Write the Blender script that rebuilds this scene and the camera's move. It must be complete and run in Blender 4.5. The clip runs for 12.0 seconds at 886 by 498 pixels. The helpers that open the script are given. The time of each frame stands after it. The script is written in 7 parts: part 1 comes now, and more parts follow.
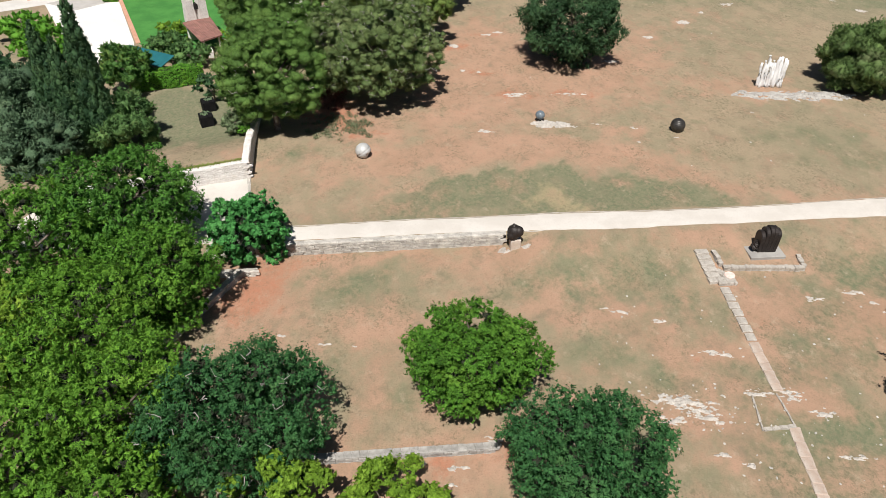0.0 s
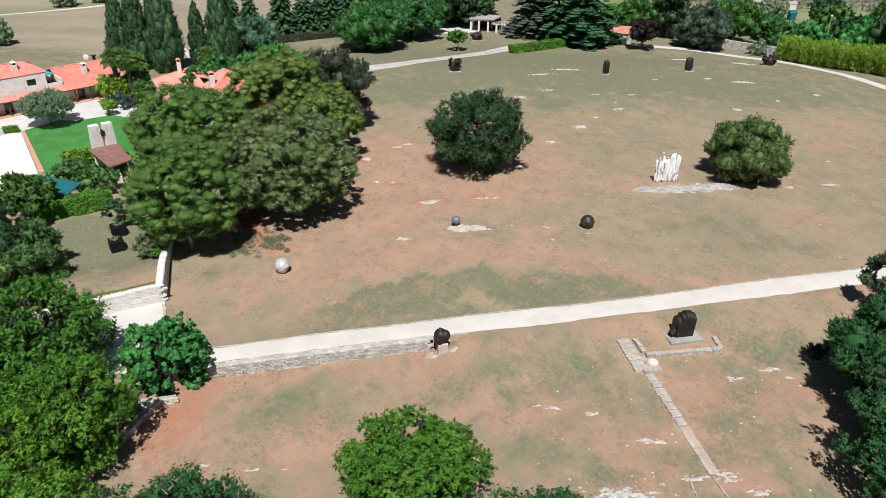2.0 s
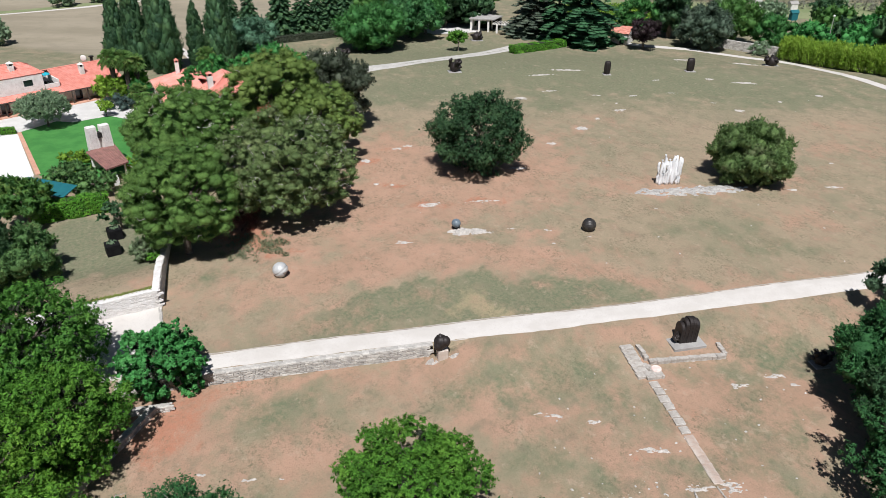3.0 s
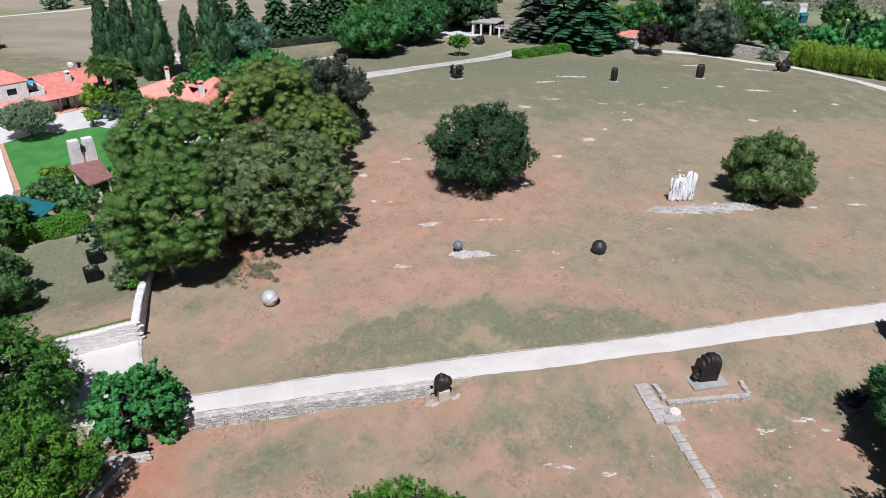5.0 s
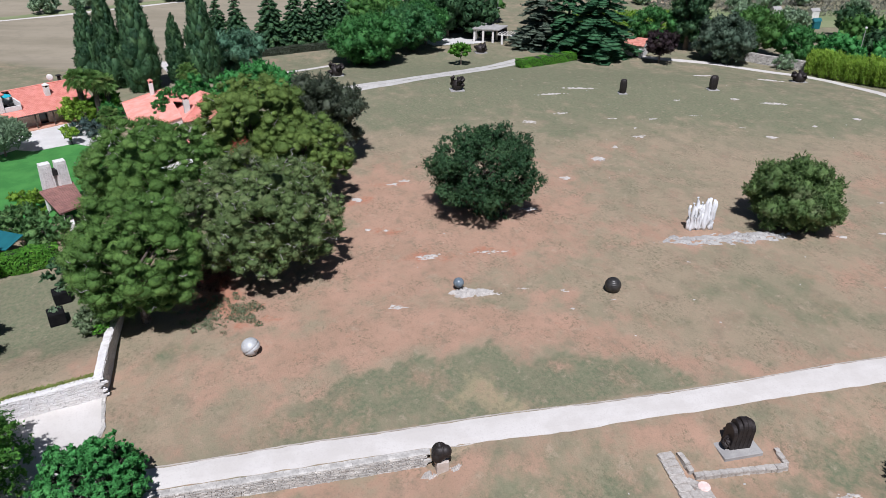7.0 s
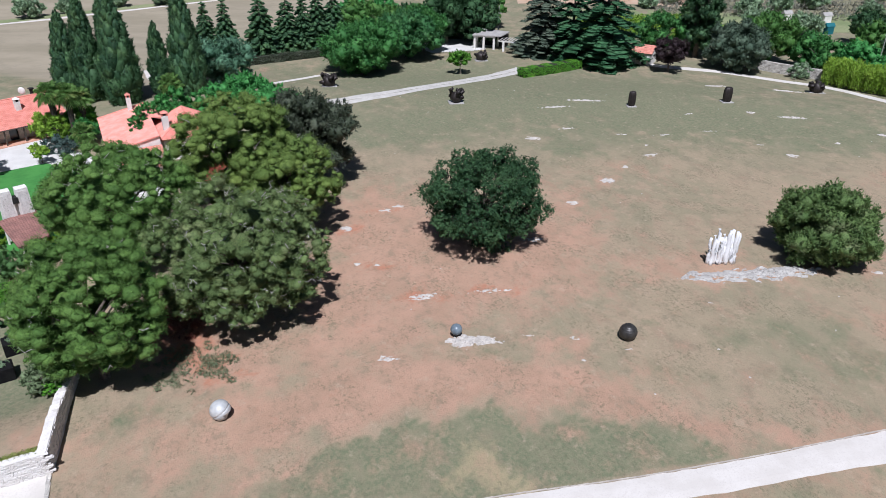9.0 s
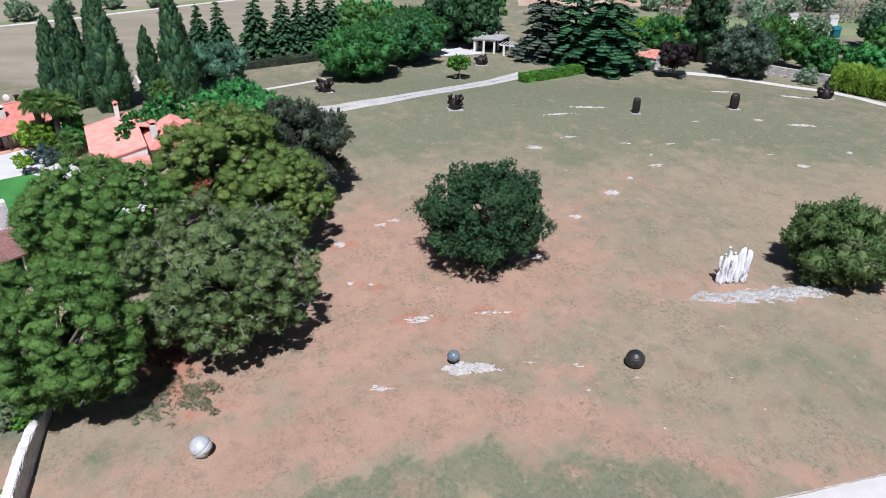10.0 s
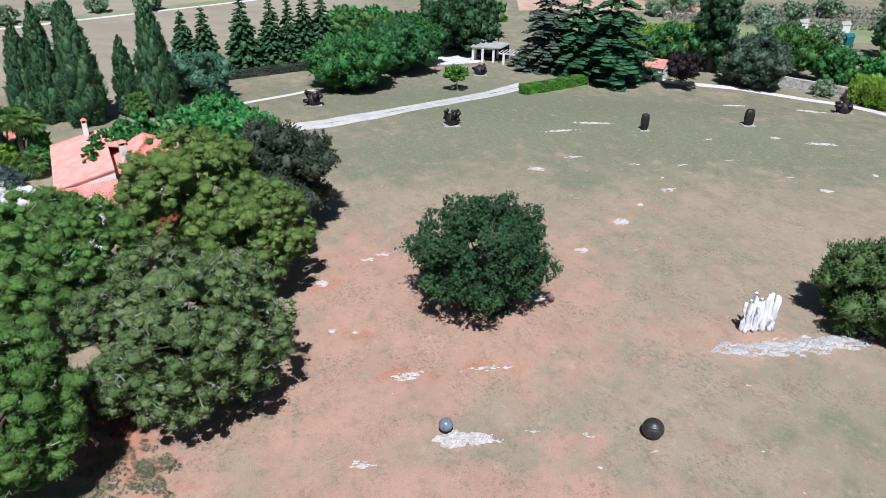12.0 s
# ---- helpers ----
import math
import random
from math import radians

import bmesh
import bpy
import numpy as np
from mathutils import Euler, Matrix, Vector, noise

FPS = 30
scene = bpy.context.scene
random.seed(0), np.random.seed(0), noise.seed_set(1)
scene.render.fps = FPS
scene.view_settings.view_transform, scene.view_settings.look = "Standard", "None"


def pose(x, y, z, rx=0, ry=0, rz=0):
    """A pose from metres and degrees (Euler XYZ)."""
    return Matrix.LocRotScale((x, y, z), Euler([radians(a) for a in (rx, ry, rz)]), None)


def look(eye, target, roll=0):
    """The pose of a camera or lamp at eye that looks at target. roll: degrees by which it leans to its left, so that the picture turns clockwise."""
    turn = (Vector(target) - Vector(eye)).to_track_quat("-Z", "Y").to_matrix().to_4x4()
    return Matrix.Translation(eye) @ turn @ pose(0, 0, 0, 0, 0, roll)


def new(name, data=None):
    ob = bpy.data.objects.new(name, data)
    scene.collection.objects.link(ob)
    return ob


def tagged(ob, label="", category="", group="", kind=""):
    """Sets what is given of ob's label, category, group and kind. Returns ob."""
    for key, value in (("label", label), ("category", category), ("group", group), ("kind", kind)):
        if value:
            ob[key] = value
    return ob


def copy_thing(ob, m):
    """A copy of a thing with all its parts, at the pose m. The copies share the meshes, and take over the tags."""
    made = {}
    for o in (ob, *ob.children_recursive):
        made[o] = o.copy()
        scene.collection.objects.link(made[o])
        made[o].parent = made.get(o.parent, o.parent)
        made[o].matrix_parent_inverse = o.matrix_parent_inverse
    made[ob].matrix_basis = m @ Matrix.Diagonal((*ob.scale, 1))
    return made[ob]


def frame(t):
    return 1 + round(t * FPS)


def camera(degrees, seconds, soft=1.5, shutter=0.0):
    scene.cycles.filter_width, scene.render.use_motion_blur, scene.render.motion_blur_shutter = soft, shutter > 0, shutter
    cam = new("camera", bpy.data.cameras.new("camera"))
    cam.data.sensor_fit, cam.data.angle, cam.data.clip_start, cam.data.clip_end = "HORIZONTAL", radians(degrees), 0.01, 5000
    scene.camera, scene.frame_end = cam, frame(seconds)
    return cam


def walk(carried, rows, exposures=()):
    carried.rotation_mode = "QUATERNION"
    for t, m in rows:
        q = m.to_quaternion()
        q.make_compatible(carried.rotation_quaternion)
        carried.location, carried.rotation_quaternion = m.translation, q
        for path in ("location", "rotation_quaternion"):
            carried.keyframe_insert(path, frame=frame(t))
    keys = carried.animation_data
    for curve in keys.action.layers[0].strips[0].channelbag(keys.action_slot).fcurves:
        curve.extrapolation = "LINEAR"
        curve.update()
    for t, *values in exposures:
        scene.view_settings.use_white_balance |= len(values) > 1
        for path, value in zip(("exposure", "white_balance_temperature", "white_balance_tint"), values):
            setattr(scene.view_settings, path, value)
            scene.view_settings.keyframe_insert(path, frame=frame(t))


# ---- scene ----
cam = camera(62.1, 12.0, soft=0.85)
PATH = [
    (0, (1.761, -3.314, 40.181), (1.521, -1.73, 38.984), 0.7),
    (0.5, (1.606, -3.424, 40.091), (1.477, -1.772, 38.97), 0.7),
    (1, (1.46, -3.444, 40.129), (1.416, -1.737, 39.088), 0.6),
    (1.5, (1.368, -3.469, 40.044), (1.329, -1.718, 39.078), 0.6),
    (2, (1.381, -3.424, 39.987), (1.34, -1.663, 39.04), 0.5),
    (2.5, (1.366, -3.107, 39.983), (1.325, -1.346, 39.035), 0.5),
    (3, (1.346, -2.339, 40.0), (1.305, -0.579, 39.051), 0.5),
    (5, (1.152, 3.479, 40.013), (1.109, 5.237, 39.062), 0.5),
    (5.5, (1.092, 5.39, 40.028), (1.049, 7.148, 39.076), 0.5),
    (6, (1.103, 7.433, 40.031), (1.058, 9.192, 39.079), 0.4),
    (6.5, (1.105, 9.528, 40.142), (1.06, 11.286, 39.19), 0.5),
    (7, (1.11, 11.571, 40.127), (1.064, 13.329, 39.175), 0.5),
    (9, (1.259, 20.341, 40.003), (1.212, 22.098, 39.049), 0.5),
    (9.5, (1.392, 22.492, 39.928), (1.344, 24.249, 38.974), 0.5),
    (10, (1.502, 24.532, 39.941), (1.453, 26.289, 38.987), 0.5),
    (10.5, (1.63, 26.728, 39.936), (1.581, 28.484, 38.982), 0.5),
    (11, (1.676, 28.869, 39.909), (1.628, 30.626, 38.954), 0.6),
    (11.5, (1.716, 31.172, 39.897), (1.669, 32.928, 38.941), 0.6),
    (12, (1.797, 33.538, 39.794), (1.751, 35.295, 38.839), 0.7),
]
walk(cam, [(t, look(e, g, r)) for t, e, g, r in PATH],
     [(0, 0.20, 6420, 10), (1.5, 0.17, 6220, 10), (5.0, 0.08, 5700, 14), (7.0, 0.03, 5650, 15), (9.0, 0.12, 5560, 15), (12.0, 0.32, 5450, 15)])

# ---- light ----
world = bpy.data.worlds.new("sky_world")
scene.world = world
world.use_nodes = True
wn = world.node_tree.nodes
wn.clear()
sky = wn.new("ShaderNodeTexSky")
sky.sky_type = "NISHITA"
sky.sun_disc = False
SUN_EL, SUN_AZ = radians(59), radians(179)   # azimuth clockwise from +y
sky.sun_elevation, sky.sun_rotation = SUN_EL, SUN_AZ
bg = wn.new("ShaderNodeBackground")
bg.inputs["Strength"].default_value = 0.03
wo = wn.new("ShaderNodeOutputWorld")
world.node_tree.links.new(sky.outputs["Color"], bg.inputs["Color"])
world.node_tree.links.new(bg.outputs["Background"], wo.inputs["Surface"])
sun_data = bpy.data.lights.new("sun", "SUN")
sun_data.energy, sun_data.angle, sun_data.color = 5.0, radians(0.55), (1.0, 0.95, 0.88)
sun = new("sun", sun_data)
sd = Vector((math.sin(SUN_AZ) * math.cos(SUN_EL), math.cos(SUN_AZ) * math.cos(SUN_EL), math.sin(SUN_EL)))
sun.matrix_world = look(sd * 300, (0, 0, 0))


# ---- materials ----
def smooth(a, b, x):
    t = np.clip((np.asarray(x, float) - a) / (b - a), 0, 1)
    return t * t * (3 - 2 * t)


def material(name, rough=0.8, metal=0.0):
    m = bpy.data.materials.new(name)
    m.use_nodes = True
    b = m.node_tree.nodes["Principled BSDF"]
    b.inputs["Roughness"].default_value = rough
    b.inputs["Metallic"].default_value = metal
    return m, m.node_tree.nodes, m.node_tree.links, b


def rgb_mix(n, l, fac, a, b, mode="MIX"):
    x = n.new("ShaderNodeMix")
    x.data_type, x.blend_type = "RGBA", mode
    for sock, v in ((x.inputs[0], fac), (x.inputs[6], a), (x.inputs[7], b)):
        if isinstance(v, (int, float)):
            sock.default_value = v
        elif isinstance(v, tuple):
            sock.default_value = (*v, 1)
        else:
            l.new(v, sock)
    return x.outputs[2]


def ramp(n, l, src, lo, hi, top=1.0):
    r = n.new("ShaderNodeMapRange")
    r.inputs["To Max"].default_value = top
    r.interpolation_type = "SMOOTHSTEP"
    r.inputs["From Min"].default_value, r.inputs["From Max"].default_value = lo, hi
    l.new(src, r.inputs["Value"])
    return r.outputs[0]


def noise_tex(n, l, scale, detail=4.0, rough=0.6, space="Object", stretch=None):
    tc = n.new("ShaderNodeTexCoord")
    v = tc.outputs[space]
    if stretch:
        mp = n.new("ShaderNodeMapping")
        mp.inputs["Scale"].default_value = stretch
        mp.inputs["Rotation"].default_value = (0.0, 0.0, 0.55 + 0.9 * (scale % 0.7))
        l.new(v, mp.inputs["Vector"])
        v = mp.outputs[0]
    t = n.new("ShaderNodeTexNoise")
    t.inputs["Scale"].default_value = scale
    t.inputs["Detail"].default_value = detail
    t.inputs["Roughness"].default_value = rough
    l.new(v, t.inputs["Vector"])
    return t.outputs["Fac"]


def add_bump(n, l, b, src, strength, dist):
    k = n.new("ShaderNodeBump")
    k.inputs["Strength"].default_value, k.inputs["Distance"].default_value = strength, dist
    l.new(src, k.inputs["Height"])
    l.new(k.outputs[0], b.inputs["Normal"])


def mottled(name, c1, c2, scale=1.5, rough=0.85, c3=None, bump=0.3, dist=0.03, fine=18, metal=0.0, per_piece=0.0, stretch=None):
    """Two tones by a broad noise, a third by a fine grain, relief by the fine grain."""
    m, n, l, b = material(name, rough, metal)
    broad = ramp(n, l, noise_tex(n, l, scale, 5, 0.6, stretch=stretch), 0.35, 0.65)
    col = rgb_mix(n, l, broad, c1, c2)
    grain = noise_tex(n, l, fine, 3, 0.7)
    if c3:
        col = rgb_mix(n, l, ramp(n, l, grain, 0.5, 0.75), col, c3)
    if per_piece:
        g = n.new("ShaderNodeNewGeometry")
        oi = n.new("ShaderNodeObjectInfo")
        s = n.new("ShaderNodeMath")
        s.operation = "ADD"
        l.new(g.outputs["Random Per Island"], s.inputs[0])
        l.new(oi.outputs["Random"], s.inputs[1])
        hs = n.new("ShaderNodeHueSaturation")
        mr = n.new("ShaderNodeMapRange")
        mr.inputs["From Max"].default_value = 2.0
        mr.inputs["To Min"].default_value, mr.inputs["To Max"].default_value = 1 - per_piece, 1 + per_piece
        l.new(s.outputs[0], mr.inputs["Value"])
        l.new(mr.outputs[0], hs.inputs["Value"])
        l.new(col, hs.inputs["Color"])
        col = hs.outputs[0]
    l.new(col, b.inputs["Base Color"])
    if bump:
        add_bump(n, l, b, grain, bump, dist)
    return m


def leafy(name, dark, light, tip, patch=0.35, glow=0.2, rough=0.55):
    """Foliage: tone by leaf, by patch of the crown, and a little light through the leaf."""
    m, n, l, b = material(name, rough)
    g = n.new("ShaderNodeNewGeometry")
    col = rgb_mix(n, l, g.outputs["Random Per Island"], dark, light)
    col = rgb_mix(n, l, ramp(n, l, noise_tex(n, l, patch, 3), 0.50, 0.72), col, tip)
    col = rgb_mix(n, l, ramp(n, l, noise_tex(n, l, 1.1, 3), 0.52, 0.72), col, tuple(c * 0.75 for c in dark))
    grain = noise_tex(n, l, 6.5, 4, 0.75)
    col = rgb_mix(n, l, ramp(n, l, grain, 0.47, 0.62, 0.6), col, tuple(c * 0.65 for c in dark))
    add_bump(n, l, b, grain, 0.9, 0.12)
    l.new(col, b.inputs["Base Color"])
    b.inputs["Specular IOR Level"].default_value = 0.25
    t = n.new("ShaderNodeBsdfTranslucent")
    l.new(col, t.inputs["Color"])
    x = n.new("ShaderNodeMixShader")
    x.inputs[0].default_value = glow
    out = n["Material Output"]
    l.new(b.outputs[0], x.inputs[1])
    l.new(t.outputs[0], x.inputs[2])
    l.new(x.outputs[0], out.inputs["Surface"])
    return m


def turf_material():
    """Summer grass over red earth; the sheet's layers say where it is bare (r), green (g), straw-yellow (b), tilled (a)."""
    m, n, l, b = material("dry_turf", 0.95)
    at = n.new("ShaderNodeAttribute")
    at.attribute_name = "turf"
    sp = n.new("ShaderNodeSeparateColor")
    l.new(at.outputs["Color"], sp.inputs[0])
    LONG = (1.0, 0.85, 1.0)
    broad = noise_tex(n, l, 0.07, 6, 0.6, stretch=LONG)
    mid = noise_tex(n, l, 0.33, 6, 0.62, stretch=LONG)
    other = noise_tex(n, l, 0.41, 6, 0.6, stretch=(0.9, 0.7, 1.0))
    blot = noise_tex(n, l, 1.05, 6, 0.66, stretch=LONG)
    clump = noise_tex(n, l, 2.3, 6, 0.72, stretch=LONG)
    fine = noise_tex(n, l, 7.0, 5, 0.75)

    def calc(op, a, c):
        k = n.new("ShaderNodeMath")
        k.operation = op
        for sock, v in zip(k.inputs, (a, c)):
            if isinstance(v, (int, float)):
                sock.default_value = v
            else:
                l.new(v, sock)
        return k.outputs[0]

    def broken(layer, noise_a, amount_a, noise_b, amount_b):
        """a layer whose edge is broken up by two noises"""
        k = calc("ADD", layer, calc("MULTIPLY", calc("SUBTRACT", noise_a, 0.5), amount_a))
        return calc("ADD", k, calc("MULTIPLY", calc("SUBTRACT", noise_b, 0.5), amount_b))

    col = rgb_mix(n, l, ramp(n, l, broad, 0.40, 0.60), (0.320, 0.256, 0.172), (0.262, 0.228, 0.150))
    col = rgb_mix(n, l, ramp(n, l, mid, 0.46, 0.64, 0.7), col, (0.365, 0.272, 0.188))
    col = rgb_mix(n, l, ramp(n, l, other, 0.50, 0.66, 0.65), col, (0.222, 0.196, 0.134))
    straw = rgb_mix(n, l, clump, (0.315, 0.27, 0.158), (0.37, 0.30, 0.185))
    green = rgb_mix(n, l, ramp(n, l, clump, 0.38, 0.62), (0.138, 0.160, 0.094), (0.212, 0.208, 0.130))
    col = rgb_mix(n, l, ramp(n, l, broken(sp.outputs[1], mid, 1.35, clump, 0.6), 0.22, 0.64, 0.92), col, green)
    col = rgb_mix(n, l, ramp(n, l, broken(sp.outputs[2], other, 0.9, blot, 0.9), 0.28, 0.70, 0.85), col, straw)
    earth = rgb_mix(n, l, ramp(n, l, noise_tex(n, l, 0.24, 7, 0.66, stretch=LONG), 0.34, 0.66), (0.442, 0.274, 0.192), (0.37, 0.236, 0.162))
    col = rgb_mix(n, l, ramp(n, l, broken(sp.outputs[0], other, 1.3, clump, 0.45), 0.24, 0.80, 0.92), col, earth)
    col = rgb_mix(n, l, ramp(n, l, broken(sp.outputs[0], mid, 0.5, clump, 0.5), 0.82, 1.08, 0.85), col, (0.42, 0.185, 0.115))
    # thin dark tufts in loose groups, pale dead patches, and grain
    groups = ramp(n, l, noise_tex(n, l, 0.21, 7, 0.68, stretch=LONG), 0.46, 0.60)
    tufts = calc("MULTIPLY", groups, ramp(n, l, noise_tex(n, l, 2.6, 8, 0.82, stretch=LONG), 0.48, 0.62, 0.72))
    col = rgb_mix(n, l, tufts, col, (0.125, 0.125, 0.078))
    col = rgb_mix(n, l, ramp(n, l, noise_tex(n, l, 0.55, 8, 0.76, stretch=LONG), 0.48, 0.70, 0.58), col, (0.185, 0.163, 0.112))
    col = rgb_mix(n, l, ramp(n, l, clump, 0.54, 0.78, 0.38), col, (0.19, 0.168, 0.118))
    col = rgb_mix(n, l, ramp(n, l, noise_tex(n, l, 0.8, 8, 0.74, stretch=LONG), 0.46, 0.28, 0.55), col, (0.44, 0.345, 0.25))
    col = rgb_mix(n, l, ramp(n, l, fine, 0.50, 0.74, 0.55), col, (0.165, 0.14, 0.095))
    tilled = rgb_mix(n, l, ramp(n, l, noise_tex(n, l, 0.035, 7, 0.65, stretch=(1, 2.6, 1)), 0.35, 0.65), (0.265, 0.23, 0.165), (0.33, 0.285, 0.21))
    tilled = rgb_mix(n, l, ramp(n, l, mid, 0.5, 0.7, 0.4), tilled, (0.23, 0.205, 0.15))
    col = rgb_mix(n, l, at.outputs["Alpha"], col, tilled)
    l.new(col, b.inputs["Base Color"])
    b.inputs["Specular IOR Level"].default_value = 0.1
    add_bump(n, l, b, fine, 0.6, 0.08)
    return m


TURF = turf_material()
GRAVEL = mottled("pale_gravel", (0.565, 0.526, 0.478), (0.63, 0.592, 0.545), 0.35, 0.95, (0.52, 0.482, 0.437), 0.3, 0.02, 9)
LIMESTONE = mottled("limestone", (0.45, 0.425, 0.385), (0.62, 0.59, 0.545), 0.9, 0.9, (0.26, 0.25, 0.24), 0.6, 0.05, 7, per_piece=0.28)
WALLSTONE = mottled("wall_stone", (0.40, 0.375, 0.34), (0.56, 0.53, 0.48), 1.6, 0.9, (0.24, 0.22, 0.20), 0.6, 0.04, 8, per_piece=0.35)
MORTAR = mottled("earth_mortar", (0.30, 0.25, 0.20), (0.20, 0.17, 0.14), 2.0, 0.95)
BARK = mottled("bark", (0.11, 0.085, 0.065), (0.19, 0.16, 0.13), 3.0, 0.95, (0.06, 0.05, 0.04), 0.8, 0.04, 14)
GREYWOOD = mottled("bleached_twigs", (0.26, 0.245, 0.225), (0.36, 0.34, 0.32), 3.0, 0.95)
# inner twigs, near-black: the shade inside crowns is put into their colour
SHADE_TWIGS = mottled("crown_shade_twigs", (0.014, 0.020, 0.009), (0.026, 0.030, 0.016), 4.0, 0.95)
LEAF_OAK = leafy("oak_leaves", (0.052, 0.155, 0.015), (0.142, 0.345, 0.036), (0.18, 0.36, 0.042))
LEAF_OAK_OLD = leafy("old_oak_leaves", (0.05, 0.16, 0.022), (0.13, 0.33, 0.045), (0.165, 0.35, 0.055))
LEAF_LIME = leafy("young_leaves", (0.13, 0.25, 0.02), (0.26, 0.43, 0.045), (0.30, 0.45, 0.05))
LEAF_ELM = leafy("hackberry_leaves", (0.026, 0.105, 0.032), (0.078, 0.225, 0.066), (0.098, 0.225, 0.07))
LEAF_HOLM = leafy("holm_leaves", (0.02, 0.062, 0.024), (0.07, 0.15, 0.056), (0.088, 0.165, 0.062), glow=0.12, rough=0.65)
LEAF_GREY = leafy("grey_green_leaves", (0.055, 0.108, 0.056), (0.13, 0.218, 0.115), (0.155, 0.23, 0.12), patch=0.5)
LEAF_YELLOW = leafy("yellowish_oak_leaves", (0.075, 0.20, 0.018), (0.19, 0.41, 0.04), (0.23, 0.42, 0.048))
LEAF_FIG = leafy("fig_leaves", (0.045, 0.20, 0.045), (0.125, 0.43, 0.11), (0.15, 0.45, 0.12))
LEAF_PINE = leafy("pine_needles", (0.075, 0.158, 0.032), (0.147, 0.262, 0.056), (0.162, 0.27, 0.06), glow=0.12)
LEAF_PINE_TALL = leafy("tall_pine_needles", (0.10, 0.165, 0.034), (0.195, 0.28, 0.062), (0.215, 0.29, 0.066), glow=0.12)
LEAF_PINE_OLD = leafy("old_pine_needles", (0.09, 0.142, 0.046), (0.185, 0.255, 0.085), (0.225, 0.26, 0.112), glow=0.12)
LEAF_CYPRESS = leafy("cypress_sprays", (0.022, 0.064, 0.029), (0.082, 0.17, 0.064), (0.10, 0.18, 0.064), glow=0.06)
LEAF_DARK = leafy("laurel_leaves", (0.03, 0.045, 0.025), (0.09, 0.11, 0.068), (0.115, 0.13, 0.085), glow=0.08, rough=0.4)
LEAF_OLIVE = leafy("olive_leaves", (0.21, 0.31, 0.185), (0.36, 0.48, 0.29), (0.33, 0.45, 0.25), glow=0.3)
LEAF_CEDAR = leafy("cedar_needles", (0.022, 0.085, 0.035), (0.07, 0.18, 0.075), (0.09, 0.19, 0.085), glow=0.08)
LEAF_PLUM = leafy("plum_leaves", (0.022, 0.014, 0.016), (0.05, 0.03, 0.035), (0.05, 0.045, 0.03), glow=0.1)
LEAF_BAMBOO = leafy("bamboo_leaves", (0.19, 0.33, 0.03), (0.38, 0.57, 0.07), (0.42, 0.58, 0.08))
LEAF_HEDGE = leafy("hedge_leaves", (0.06, 0.20, 0.016), (0.17, 0.42, 0.04), (0.22, 0.45, 0.045), patch=0.8)


